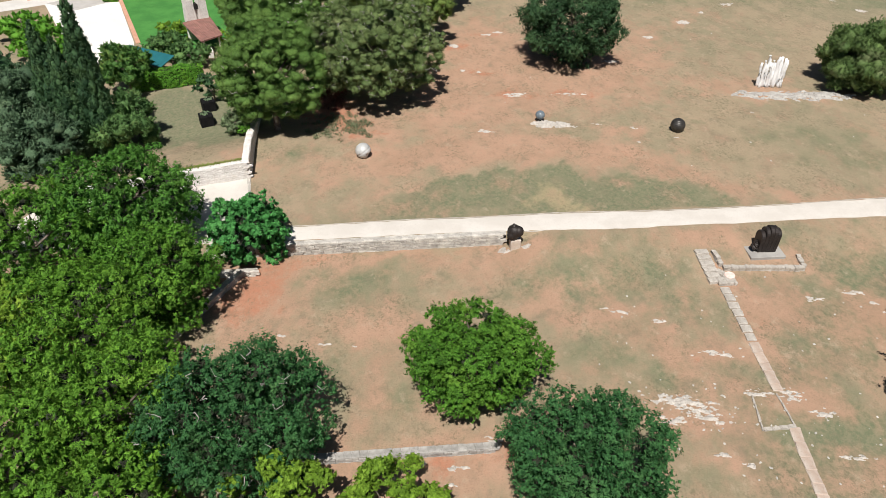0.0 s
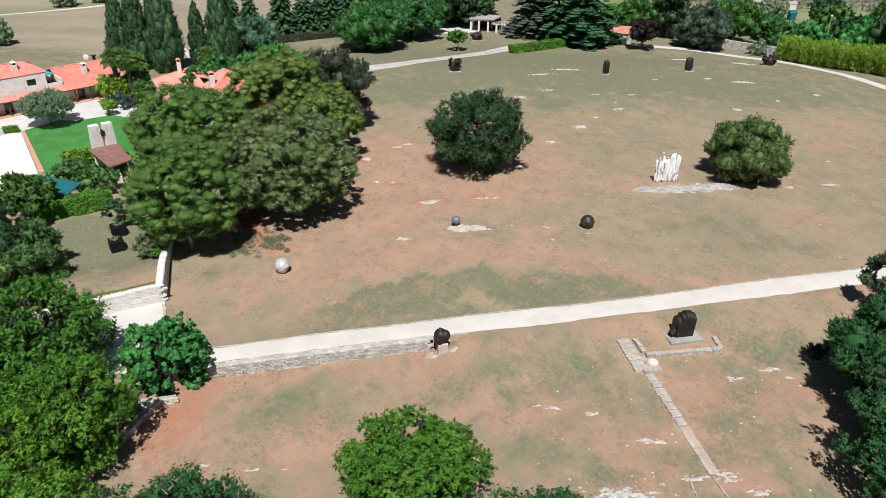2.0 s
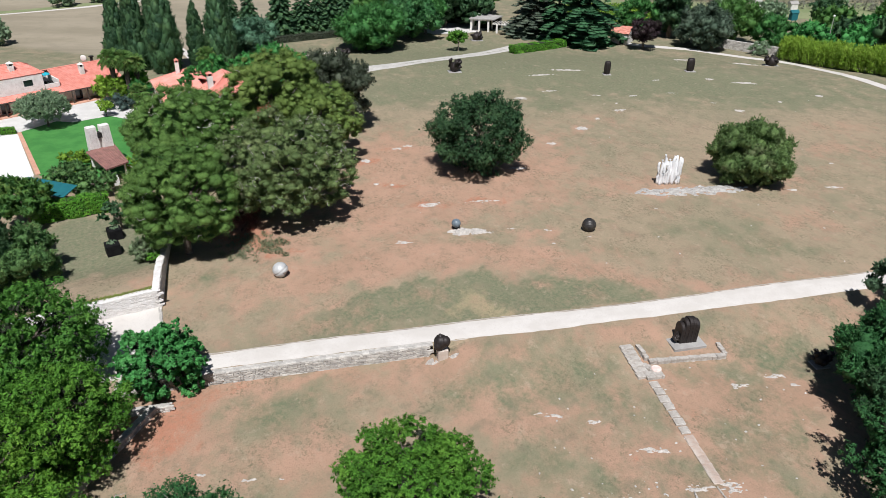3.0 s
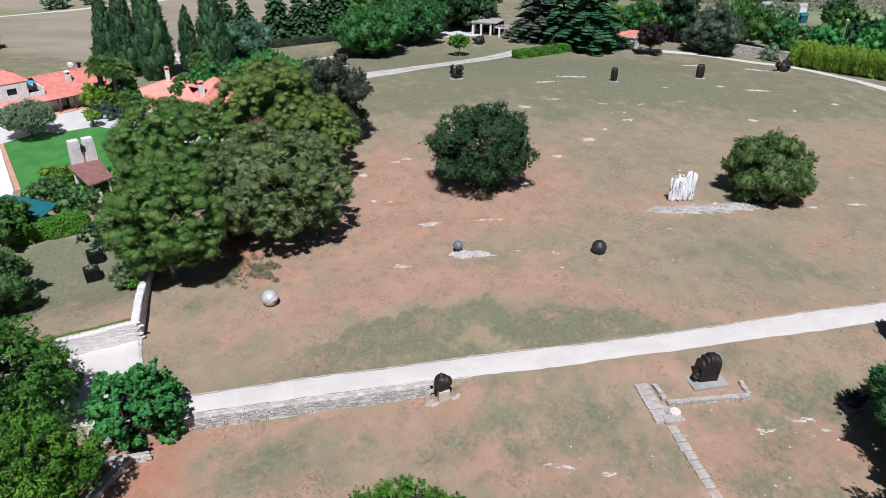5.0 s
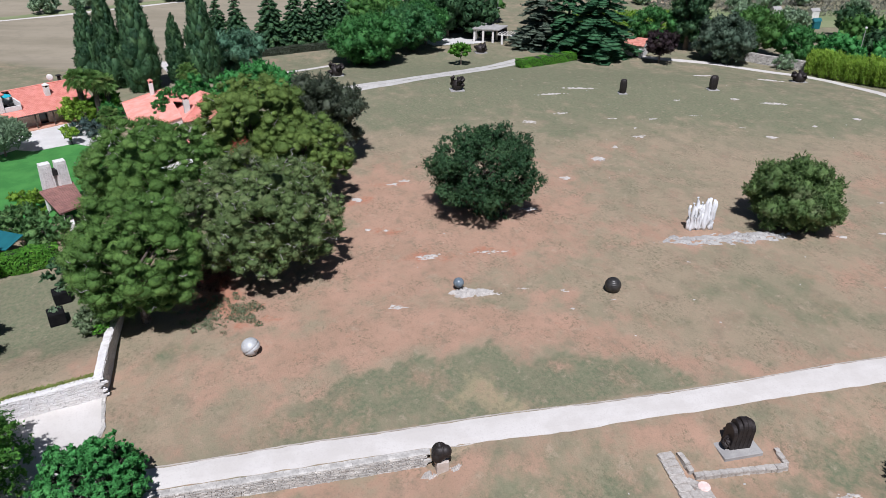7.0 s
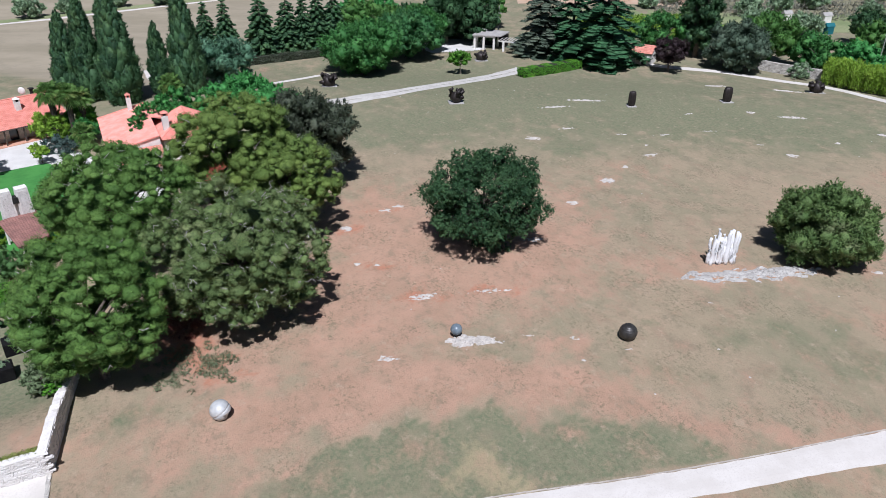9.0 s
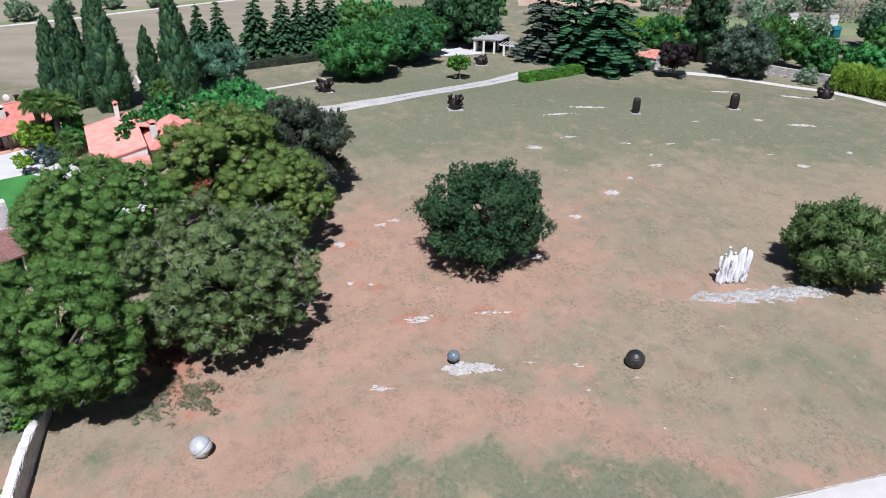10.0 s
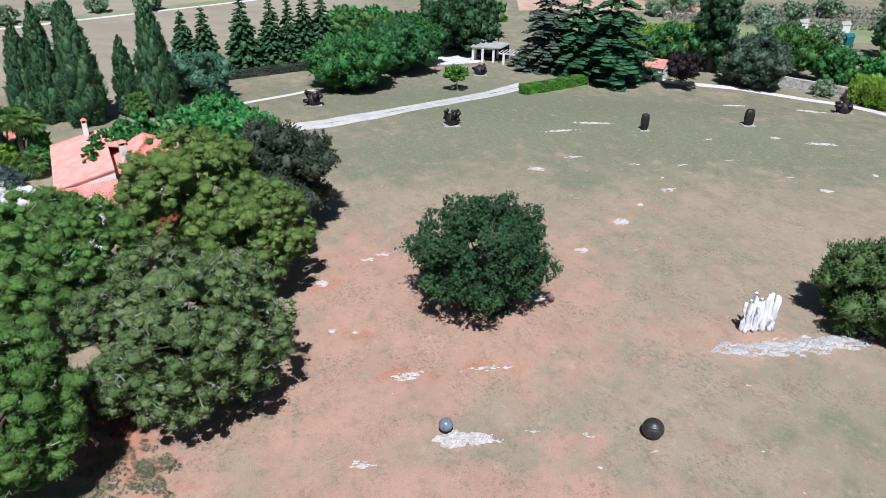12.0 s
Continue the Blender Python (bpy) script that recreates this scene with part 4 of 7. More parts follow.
tree("evergreen_tree", "dense dark green tree at the field's edge", 44.5, 50, 9.0, 5.4, 0.8, LEAF_HOLM, 28420, 0.29, 35, 40)
tree("oak_tree", "leafy mid-green tree at the field's edge", 34.2, 35.8, 7.6, 4.6, 0.8, LEAF_ELM, 34000, 0.24, 36, 59, shoot=0.9, tufts=10, hearts=16)
tree("oak_tree", "leafy mid-green tree at the field's edge", 40.5, 38, 8.6, 5.0, 0.8, LEAF_ELM, 24360, 0.27, 37, 51, shoot=0.9, tufts=10, hearts=16)

tree("evergreen_tree", "dense dark green tree at the field's edge", 36.5, 41.6, 8.0, 4.3, 0.4, LEAF_HOLM, 26000, 0.24, 38, 50)


# ---- stone walls ----
def stone_wall(name, label, line, z_foot, z_top, thick, seed, batter=0.0, course=0.2, stone=WALLSTONE, cope=0.6, both=True, tall=0.2, mortar=None):
    """A dry-stone wall along a polyline: a core, courses of rubble on its faces (one part), and coping stones, each its own part."""
    rng = random.Random(seed)
    x0, y0 = line[0]
    t = thing(name, (0, 0, 0), label, "wall", kind="structure")
    core, rub = Geo(), Geo()
    cope_mesh = []
    for k in range(3):
        g = Geo().box((0, 0, -0.06), (cope * 0.98, thick * rng.uniform(0.98, 1.06), 0.13), 0, 0.035)
        cope_mesh.append(mesh_of("coping_stone", g.v, g.f, stone))
    for (ax, ay), (bx, by) in zip(line, line[1:]):
        d = Vector((bx - ax, by - ay))
        L = d.length
        d.normalize()
        nrm = Vector((d.y, -d.x))
        zt = z_top
        steps = max(1, int(L / 1.5))
        for s in range(steps):
            a, b = s / steps * L, (s + 1) / steps * L
            mid = Vector((ax, ay)) + d * (a + b) / 2
            zf = z_foot if z_foot is not None else h1(*(mid + nrm * 0.6)) - 0.15
            ztop = zt(mid.x, mid.y) if callable(zt) else zt
            core.box((mid.x, mid.y, zf), (b - a + 0.02, thick * 0.86, ztop - zf - 0.03), math.atan2(d.y, d.x))
        pos = 0.0
        zz0 = z_foot if z_foot is not None else min(h1(*(Vector((ax, ay)) + nrm * 0.6)), h1(*(Vector((bx, by)) + nrm * 0.6))) - 0.1
        for side in ((1, -1) if both else (1,)):
            z = zz0
            while z < (zt if not callable(zt) else tall) - 0.05:
                pos = rng.uniform(-0.2, 0)
                hgt = course * rng.choice((0.55, 0.8, 1.0, 1.2))
                while pos < L - 0.1:
                    w = rng.choice((0.16, 0.25, 0.36, 0.55, 0.8)) * rng.uniform(0.85, 1.15)
                    m = Vector((ax, ay)) + d * (pos + w / 2)
                    ztop = zt(m.x, m.y) if callable(zt) else zt
                    gz = h1(*(m + nrm * side * 0.6))
                    if z + hgt > gz - 0.1 and z + hgt < ztop + 0.06:
                        out = thick / 2 + batter * (ztop - z) - 0.08 + rng.uniform(0, 0.06)
                        c = m + nrm * side * out
                        rub.box((c.x, c.y, z), (w - 0.02, 0.2, hgt * rng.uniform(0.75, 1.02)), math.atan2(d.y, d.x) + rng.uniform(-0.09, 0.09), 0.03)
                    pos += w
                z += hgt
        pos = 0.0
        while pos < L:
            w = cope * rng.uniform(0.85, 1.1)
            m = Vector((ax, ay)) + d * (pos + w / 2)
            ztop = zt(m.x, m.y) if callable(zt) else zt
            o = part("coping_stone", rng.choice(cope_mesh), stone, t)
            o.location = (m.x, m.y, ztop - 0.04)
            o.rotation_euler = (rng.uniform(-0.05, 0.05), rng.uniform(-0.05, 0.05), math.atan2(d.y, d.x) + rng.choice((0, math.pi)) + rng.uniform(-0.1, 0.1))
            pos += w * 0.93
    part("wall_core", core, mortar or MORTAR, t)
    tagged(part("stone_facing", rub, stone, t), kind="stuff")
    return t


def sheared(x, v):
    return (x, v + SHEAR * x)


PALE = mottled("whitened_stone", (0.66, 0.625, 0.59), (0.74, 0.715, 0.69), 1.4, 0.9, (0.54, 0.495, 0.46), 0.5, 0.04, 8, per_piece=0.14)
LIME = mottled("lime_mortar", (0.54, 0.50, 0.46), (0.62, 0.585, 0.545), 2.0, 0.95)
stone_wall("retaining_wall", "low grey dry-stone retaining wall below the gravel path", [sheared(-27.5, 53.55), sheared(-14, 53.55), sheared(-1.3, 53.6)], None, lambda x, y: 0.04, 0.6, 5, 0.07, course=0.15, both=False)
along = lambda s_, r_=0.0: tuple(CORNER + COURT_DIR * s_ + EDGE_DIR * r_)
stone_wall("court_wall", "pale limestone retaining wall round a gravel court", [along(16, -0.28), along(9, -0.28), along(-0.1, -0.28)], -0.1, lambda x, y: 1.93 - 0.02 * (Vector((x, y)) - CORNER).length, 0.6, 6, 0.03, course=0.12, both=False, stone=PALE, tall=2.0, mortar=LIME)
stone_wall("terrace_wall", "pale dry-stone wall holding the lawn beside the pines", [along(0.0, -0.3), along(0.0, 6.0), along(-0.3, EDGE_LEN)], -0.2, lambda x, y: 1.98 - 1.05 * float(smooth(2.0, 12.0, y - 59.0)), 0.62, 7, 0.03, course=0.13, stone=PALE, tall=2.0, mortar=LIME)
stone_wall("court_edge", "narrow stone kerb edging the gravel court", [along(-0.1, -0.6), (-26.6, 54.8), (-26.3, 49.4)], -0.1, 0.1, 0.26, 8)
stone_wall("field_wall", "low pale field wall in the shade of the trees", [(-23.6, 44.6), (-25.0, 39.5), (-26.6, 33.5)], None, lambda x, y: -0.55, 0.6, 9)
stone_wall("fig_wall", "short low stone wall below the fig tree", [(-26.8, 43.6), (-22.6, 44.7)], None, lambda x, y: -0.6, 0.5, 10)
stone_wall("low_wall", "knee-high grey stone wall across the field", [(-14.5, 25.4), (-5, 27.8), (0.6, 29.2)], None, lambda x, y: -0.65, 0.55, 15, stone=mottled("grey_field_stone", (0.27, 0.258, 0.24), (0.40, 0.383, 0.36), 1.4, 0.92, (0.20, 0.19, 0.175), 0.6, 0.04, 7, per_piece=0.3))
g = Geo().prism([along(20, 0), along(0, 0), (-26.6, 54.8), (-26.3, 47.4), (-29.0, 46.6), (-48, 41.6)], -0.2, 0.045)
tagged(part("gravel_court", g, GRAVEL), "court of pale gravel below a limestone wall", "court", kind="structure")

# thin stone kerb along the far edge of the path
KERB = mottled("kerb_stone", (0.34, 0.30, 0.26), (0.44, 0.40, 0.35), 1.0, 0.9, None, 0.4, 0.03, 9, per_piece=0.2)
kerb = thing("path_kerb", (0, 0, 0), "thin line of grey kerb stones edging the gravel path", "kerb", kind="structure")
kg = Geo()
rng = random.Random(40)
x = -21.0
while x < 46:
    w = rng.uniform(0.5, 1.1)
    kg.box((x + w / 2, path_north(x + w / 2) + 0.11 + 0.06 * math.sin((x + w / 2) * 0.4), -0.08), (w * 1.03, 0.11, 0.13 + rng.uniform(0, 0.03)), math.atan(SHEAR), 0.02)
    x += w * math.cos(math.atan(SHEAR))
tagged(part("kerb_stones", kg, KERB, kerb), kind="stuff")

# ---- rock outcrops ----
BARE_ROCK = mottled("bare_white_limestone", (0.40, 0.37, 0.335), (0.54, 0.50, 0.455), 2.6, 0.92, (0.27, 0.24, 0.21), 0.8, 0.06, 9)
GREYROCK = mottled("grey_limestone", (0.32, 0.302, 0.28), (0.45, 0.43, 0.40), 1.6, 0.92, (0.16, 0.15, 0.138), 0.9, 0.05, 5, stretch=(0.5, 1.6, 1.0))
def outcrop(x, y, w, d, seed, label="weathered pale limestone breaking through the turf", tall=0.16, tilt=None, mat=None, cover=0.0, fissured=1.0, grain=1.7):
    """Bare limestone just above the grass: one rugged bed, split along its length, that dips under the turf at an uneven edge."""
    rng = random.Random(seed)
    rot = tilt if tilt is not None else rng.uniform(-0.12, 0.28)
    cell = max(0.08, min(0.16, math.sqrt(w * d) / 24))
    nx, ny = int(w * 1.25 / cell) + 2, int(d * 1.5 / cell) + 2
    o = Vector((rng.uniform(0, 90), rng.uniform(0, 90), 0))
    ca, sa = math.cos(rot), math.sin(rot)
    vs, zs = [], []
    for j in range(ny):
        for i in range(nx):
            a, b = (i / (nx - 1) - 0.5) * w * 1.25, (j / (ny - 1) - 0.5) * d * 1.5
            fall = math.sqrt((a / (w / 2)) ** 2 + (b / (d / 2)) ** 2)
            big = noise.fractal(o + Vector((a * grain, b * grain * 1.8, 0)), 0.7, 2.1, 4)
            split = noise.noise(o + Vector((a * 0.8 + b * 0.5, b * 5.0, 5))) + 0.6 * noise.noise(o + Vector((a * 3.0, b * 7.0, 9)))
            z = tall * (0.62 + cover - 1.1 * fall ** 1.8 + 1.5 * big - 0.6 * fissured * max(0.0, split) + 0.25 * split)
            z = max(-0.12, min(z, tall * 1.1))
            px, py = a * ca - b * sa, a * sa + b * ca
            vs.append((px, py, z - 0.02 + h1(x + px, y + py) - h1(x, y)))
            zs.append(z)
    fs = []
    for j in range(ny - 1):
        for i in range(nx - 1):
            q = (j * nx + i, j * nx + i + 1, (j + 1) * nx + i + 1, (j + 1) * nx + i)
            if max(zs[k] for k in q) > -0.01:
                fs.append(q)
    used = sorted({k for f in fs for k in f})
    at = {k: i for i, k in enumerate(used)}
    g = Geo().add([vs[k] for k in used], [tuple(at[k] for k in f) for f in fs])
    ob = part("rock_outcrop", g, mat or BARE_ROCK)
    ob.location = (x, y, h1(x, y))
    return tagged(ob, label, "rock", "limestone outcrops")


for i, (x, y, w, d) in enumerate(ROCKS + ROCKS2):
    outcrop(x, y, w * 1.1, d, 300 + i, tall=0.10 + 0.012 * w, cover=0.12)
outcrop(*BEDS[0], 291, "long bed of grey fissured limestone beside the evergreen", 0.30, 0.13, GREYROCK, 0.62, 1.5, 0.75)
outcrop(*BEDS[1], 292, "long bed of grey fissured limestone beside the evergreen", 0.30, 0.10, GREYROCK, 0.62, 1.5, 0.75)
outcrop(1.5, 76.1, 2.6, 1.7, 293, "pale limestone slab bearing a polished stone ball", 0.30, 0.0, BARE_ROCK, 0.75, 0.8, 1.2)
outcrop(3.4, 76.3, 3.4, 1.2, 294, "pale limestone slab bearing a polished stone ball", 0.26, -0.05, BARE_ROCK, 0.7, 0.8, 1.2)
# loose stones, too many and too small to pick apart
rng = random.Random(77)
g = Geo()
for i in range(260):
    if i % 3 == 0:
        x, y = rng.uniform(8, 32), rng.uniform(26, 52)
    elif i % 3 == 1:
        x, y = rng.uniform(-12, 70), rng.uniform(68, 165)
    else:
        x, y = rng.gauss(16, 4), rng.gauss(35, 1.8)
    s = rng.uniform(0.07, 0.22)
    g.rock((x, y, h1(x, y) - 0.03), s * 1.4, s, s * 0.35, rng.uniform(0, 3), rng, 5)
tagged(part("loose_stones", g, LIMESTONE), "scattered small pale stones in the turf", "stones", kind="stuff")

# ---- ruined foundation and stepping slabs ----
RUIN = mottled("ruin_stone", (0.36, 0.325, 0.285), (0.49, 0.455, 0.41), 2.2, 0.92, (0.23, 0.195, 0.165), 0.9, 0.06, 6, per_piece=0.12)
ruin = thing("ruined_foundation", (18.5, 52, -0.9), "low ruined foundation wall of grey limestone blocks", "ruin")


def block_row(parent, name, a, b, width, z, hgt, seed, size=0.8, mat=None, origin=(0, 0, 0)):
    """A row of single stones from a to b, each an object of its own."""
    rng = random.Random(seed)
    d = Vector((b[0] - a[0], b[1] - a[1]))
    L = d.length
    d.normalize()
    pos = 0.0
    while pos < L - 0.1:
        w = min(size * rng.uniform(0.7, 1.2), L - pos)
        c = Vector(a) + d * (pos + w / 2)
        g = Geo().box((0, 0, 0), (w + 0.01, width * rng.uniform(0.97, 1.03), hgt * rng.uniform(0.97, 1.03)), 0, 0.04)
        g.v = [(p[0] + rng.uniform(-0.03, 0.03), p[1] + rng.uniform(-0.05, 0.05), p[2] + rng.uniform(-0.03, 0.03)) for p in g.v]
        o = part(name, g, mat or RUIN, parent)
        zz = z(c.x, c.y) if callable(z) else z
        o.location = (c.x - origin[0], c.y - origin[1], zz - origin[2])
        o.rotation_euler = (rng.uniform(-0.02, 0.02), rng.uniform(-0.02, 0.02), math.atan2(d.y, d.x) + rng.uniform(-0.03, 0.03))
        pos += w


O = (18.5, 52, -0.9)
low = lambda x, y: h1(x, y) - 0.12
block_row(ruin, "stone_block", (17.05, 54.2), (18.15, 50.1), 1.2, low, 0.36, 51, 0.8, origin=O)
block_row(ruin, "stone_block", (18.15, 54.2), (18.75, 52.5), 0.40, low, 0.52, 52, 1.1, origin=O)
block_row(ruin, "stone_block", (18.2, 50.35), (19.8, 50.75), 1.0, low, 0.42, 53, 0.7, origin=O)
block_row(ruin, "stone_block", (18.9, 52.2), (26.2, 53.5), 0.5, low, 0.48, 54, 0.6, origin=O)
block_row(ruin, "stone_block", (26.25, 53.7), (25.95, 55.2), 0.4, low, 0.4, 55, 0.6, origin=O)
block_row(ruin, "stone_block", (18.5, 51.3), (18.9, 51.9), 1.1, low, 0.3, 56, 0.7, origin=O)
DISC = mottled("pinkish_disc_stone", (0.72, 0.52, 0.46), (0.80, 0.66, 0.60), 2.5, 0.8, (0.70, 0.60, 0.55))
m = thing("millstone", (19.35, 51.25, h1(19.35, 51.25) + 0.2), "round pinkish millstone lying on the foundation", "millstone")
part("disc", Geo().tube([(0, 0, -0.3), (0, 0, 0.08), (0, 0, 0.14)], [0.47, 0.47, 0.42], 24), DISC, m)
slabs = thing("stepping_slabs", (19, 46.5, -1.0), "line of flat grey stone slabs crossing the field", "path")
O = (19, 46.5, -1.0)
rng = random.Random(60)
for i in range(7):
    k = (i + 0.5) / 7
    o = part("slab", Geo().box((0, 0, 0), (0.86 + rng.uniform(-0.1, 0.1), 0.84, 0.2), 0, 0.05), RUIN, slabs)
    o.location = (18.72 + 1.3 * k - O[0], 49.8 - 6.7 * k - O[1], h1(19, 49.8 - 6.7 * k) - 0.08 - O[2] + 0.04 * (i % 2))
    o.rotation_euler = (rng.uniform(-0.03, 0.03), rng.uniform(-0.03, 0.03), rng.uniform(0.05, 0.22))
WORN = mottled("worn_slab", (0.42, 0.32, 0.26), (0.50, 0.43, 0.37), 1.1, 0.92, (0.33, 0.27, 0.22), 0.5, 0.03, 7, per_piece=0.15)
block_row(slabs, "slab", (20.05, 43.0), (21.0, 37.9), 0.8, lambda x, y: h1(x, y) - 0.1, 0.17, 61, 1.2, WORN, O)
block_row(slabs, "slab", (21.35, 34.5), (22.6, 23.5), 0.78, lambda x, y: h1(x, y) - 0.1, 0.17, 62, 1.1, WORN, O)
block_row(slabs, "edging_stone", (18.95, 37.1), (19.15, 33.8), 0.12, lambda x, y: h1(x, y) - 0.1, 0.2, 63, 0.9, RUIN, O)
block_row(slabs, "edging_stone", (20.8, 37.6), (21.5, 34.6), 0.12, lambda x, y: h1(x, y) - 0.1, 0.2, 64, 0.9, RUIN, O)
block_row(slabs, "edging_stone", (19.2, 33.9), (21.5, 34.6), 0.3, lambda x, y: h1(x, y) - 0.1, 0.22, 65, 0.7, RUIN, O)

# ---- sculptures ----
IRON = mottled("dark_welded_iron", (0.022, 0.018, 0.017), (0.035, 0.028, 0.026), 1.5, 0.55, (0.05, 0.036, 0.03), 0.5, 0.02, 14, metal=0.4)
CONCRETE = mottled("grey_concrete", (0.30, 0.285, 0.27), (0.38, 0.365, 0.34), 0.9, 0.9, (0.25, 0.235, 0.22), 0.2, 0.01, 12)
ALU = mottled("pale_brushed_metal", (0.44, 0.445, 0.44), (0.55, 0.555, 0.545), 2.0, 0.5, (0.36, 0.365, 0.36), 0.2, 0.01, 20, metal=0.1)
BLUESTONE = mottled("blue_grey_polished_stone", (0.11, 0.14, 0.17), (0.18, 0.22, 0.25), 2.0, 0.35, None, 0.05, 0.005, 12)
WHITE = mottled("white_marble", (0.74, 0.74, 0.74), (0.80, 0.80, 0.79), 1.5, 0.5, (0.66, 0.67, 0.69), 0.1, 0.01, 9)


def plinth(x, y, sx, sy, top, rz, mat=None, label="low square concrete plinth", base=None):
    zb = h1(x, y) - 0.35 if base is None else base
    t = thing("plinth", (x, y, zb), label, "plinth", rz=rz)
    part("block", Geo().box((0, 0, 0), (sx, sy, top - zb), 0, 0.05), mat or CONCRETE, t)
    return t


def sculpture(name, x, y, z, geo, mat, label, rz=0.0, smooth_shade=True, group=""):
    if geo.marks:
        t = thing(name, (x, y, z), label, "sculpture", group, rz=rz)
        for piece, g in geo.pieces():
            part(piece, g, mat, t, smooth_shade=smooth_shade)
        return t
    o = part(name, geo, mat, smooth_shade=smooth_shade)
    o.location, o.rotation_euler = (x, y, z), (0, 0, rz)
    return tagged(o, label, "sculpture", group)


# ribbed arch of bent iron bands
zt = h1(23.2, 55.3) + 0.12
plinth(22.9, 55.35, 3.3, 2.4, zt, 0.25)
g = Geo()
for i in range(5):
    cx = (i - 2) * 0.41
    top = 2.6 - 0.10 * abs(i - 2.3) ** 2
    prof = []
    for k in range(13):
        a = math.pi * k / 12
        prof.append((-math.cos(a) * 0.66, (top - 0.62) + math.sin(a) * 0.62))
    prof = [(-0.62, 0.0)] + prof + [(0.62, 0.0)]
    n = len(prof)
    vs = []
    for dx, k in ((-0.205, 0.93), (-0.15, 1.0), (0.15, 1.0), (0.205, 0.93)):
        vs += [(cx + dx + 0.16 * z / 3, y * k, z * (0.985 if k < 1 else 1)) for y, z in prof]
    fs = [tuple(range(n)), tuple(range(4 * n - 1, 3 * n - 1, -1))]
    for r in range(3):
        fs += [(r * n + j, (r + 1) * n + j, (r + 1) * n + (j + 1) % n, r * n + (j + 1) % n) for j in range(n)]
    g.mark("band").add(vs, fs)
g.mark("knob").ball((-1.3, -0.35, 0.55), 0.38, 12, 8, lambda d: 1 + 0.2 * math.sin(6 * d.x + 4 * d.z))
g.mark("hook").tube([(-1.0, 0.1, 0.0), (-1.35, -0.2, 0.6), (-1.0, 0.0, 1.0)], [0.3, 0.26, 0.2], 8)
g.v = [(p[0] * 0.86 + 0.05, p[1], p[2] * 0.97) for p in g.v]
sculpture("iron_sculpture", 22.9, 55.5, zt - 0.01, g, IRON, "dark iron sculpture of five upright bent bands on a plinth", 0.2, False)

# split iron head by the wall
plinth(0.1, 52.5, 0.95, 0.9, 0.12, 0.26, mottled("rough_plinth", (0.50, 0.42, 0.35), (0.58, 0.52, 0.46), 1.5, 0.9, (0.42, 0.28, 0.2)), "rough pale stone plinth at the wall's end", -1.2)
outcrop(-0.9, 51.9, 1.6, 0.9, 295, "pale rubble stones at the end of the wall", 0.35, 0.2)
outcrop(1.2, 52.3, 1.0, 0.8, 296, "pale rubble stones at the end of the wall", 0.3, 0.2)


def folded(d):
    """a stack of rounded lobes that meet in deep creases, with a blunt beak on top"""
    reach = 0.0
    for cx, cy, cz, r in ((-0.12, 0.05, -0.05, 0.74), (0.34, -0.12, 0.12, 0.54), (-0.30, -0.22, -0.28, 0.55), (-0.16, -0.05, 0.52, 0.30), (-0.20, -0.02, 0.74, 0.17)):
        c = Vector((cx, cy, cz))
        b = d.dot(c)
        q = b * b - c.dot(c) + r * r
        if q > 0:
            reach = max(reach, b + math.sqrt(q))
    return max(reach, 0.45)


sculpture("iron_sculpture", 0.05, 52.5, 0.86, Geo().ball((0, 0, 0), 0.88, 56, 40, folded, 1.12), IRON, "dark folded iron sculpture with a blunt beak on a stone plinth")

# the spheres
groove = lambda d: 1 - 0.09 * math.exp(-((d.z * 0.75 - d.x * 0.5 + 0.02) / 0.045) ** 2) - (0.14 if (d.x > 0.62 and d.z < 0.0 and d.y < 0.4) else 0)
sculpture("metal_sphere", -17.5, 65.0, 0.8, Geo().ball((0, 0, 0), 0.84, 64, 48, groove), ALU, "pale grey metal sphere with a slanting groove on bare earth")
bands = lambda d: 1 - 0.03 * (math.sin(d.z * 26) > 0.55) - (0.03 if d.z < -0.2 else 0)
sculpture("iron_sphere", 17.0, 77.2, 0.78, Geo().ball((0, 0, 0), 0.85, 48, 40, bands), mottled("dark_banded_iron", (0.045, 0.042, 0.04), (0.075, 0.07, 0.065), 1.5, 0.45, (0.03, 0.028, 0.026), 0.3, 0.02, 12, metal=0.5), "dark banded iron sphere lying in the grass")
sculpture("stone_ball", 1.05, 76.9, 0.82, Geo().ball((0, 0, 0), 0.56, 36, 22, lambda d: 1 - 0.03 * (d.z < -0.25)), BLUESTONE, "polished blue-grey stone ball on a limestone slab")

# white wavy columns
g = Geo()
rng = random.Random(91)
for i, hgt in enumerate((3.3, 3.7, 3.0, 4.3, 3.4, 3.7, 3.3, 4.2, 3.9, 4.1, 4.0, 3.7)):
    a = -1.5 + i * 0.272
    ph = rng.uniform(0, 6)
    yo = (0.16, -0.14, 0.02)[i % 3]
    pts = [(a + 0.06 * math.sin(ph + k * 1.5) + 0.03 * a * k / 8, yo + 0.06 * math.cos(ph + k), hgt * k / 8) for k in range(9)]
    r = rng.uniform(0.19, 0.26)
    g.mark("column").tube(pts, [r * 1.1, r * 1.12, r * 1.05, r, r * (1.1 if i % 2 else 0.94), r, r * 0.97, r * 0.92, r * 0.72], 10)
g.mark("core").box((0.55, 0.1, 0), (1.9, 0.4, 2.4), 0, 0.15).box((-1.2, 0.1, 0), (0.6, 0.4, 2.0), 0, 0.15)
sculpture("marble_sculpture", 30.0, 92.0, h1(30.0, 92.0) - 0.05, g, WHITE, "white marble sculpture of wavy upright columns of uneven height", 0.18)

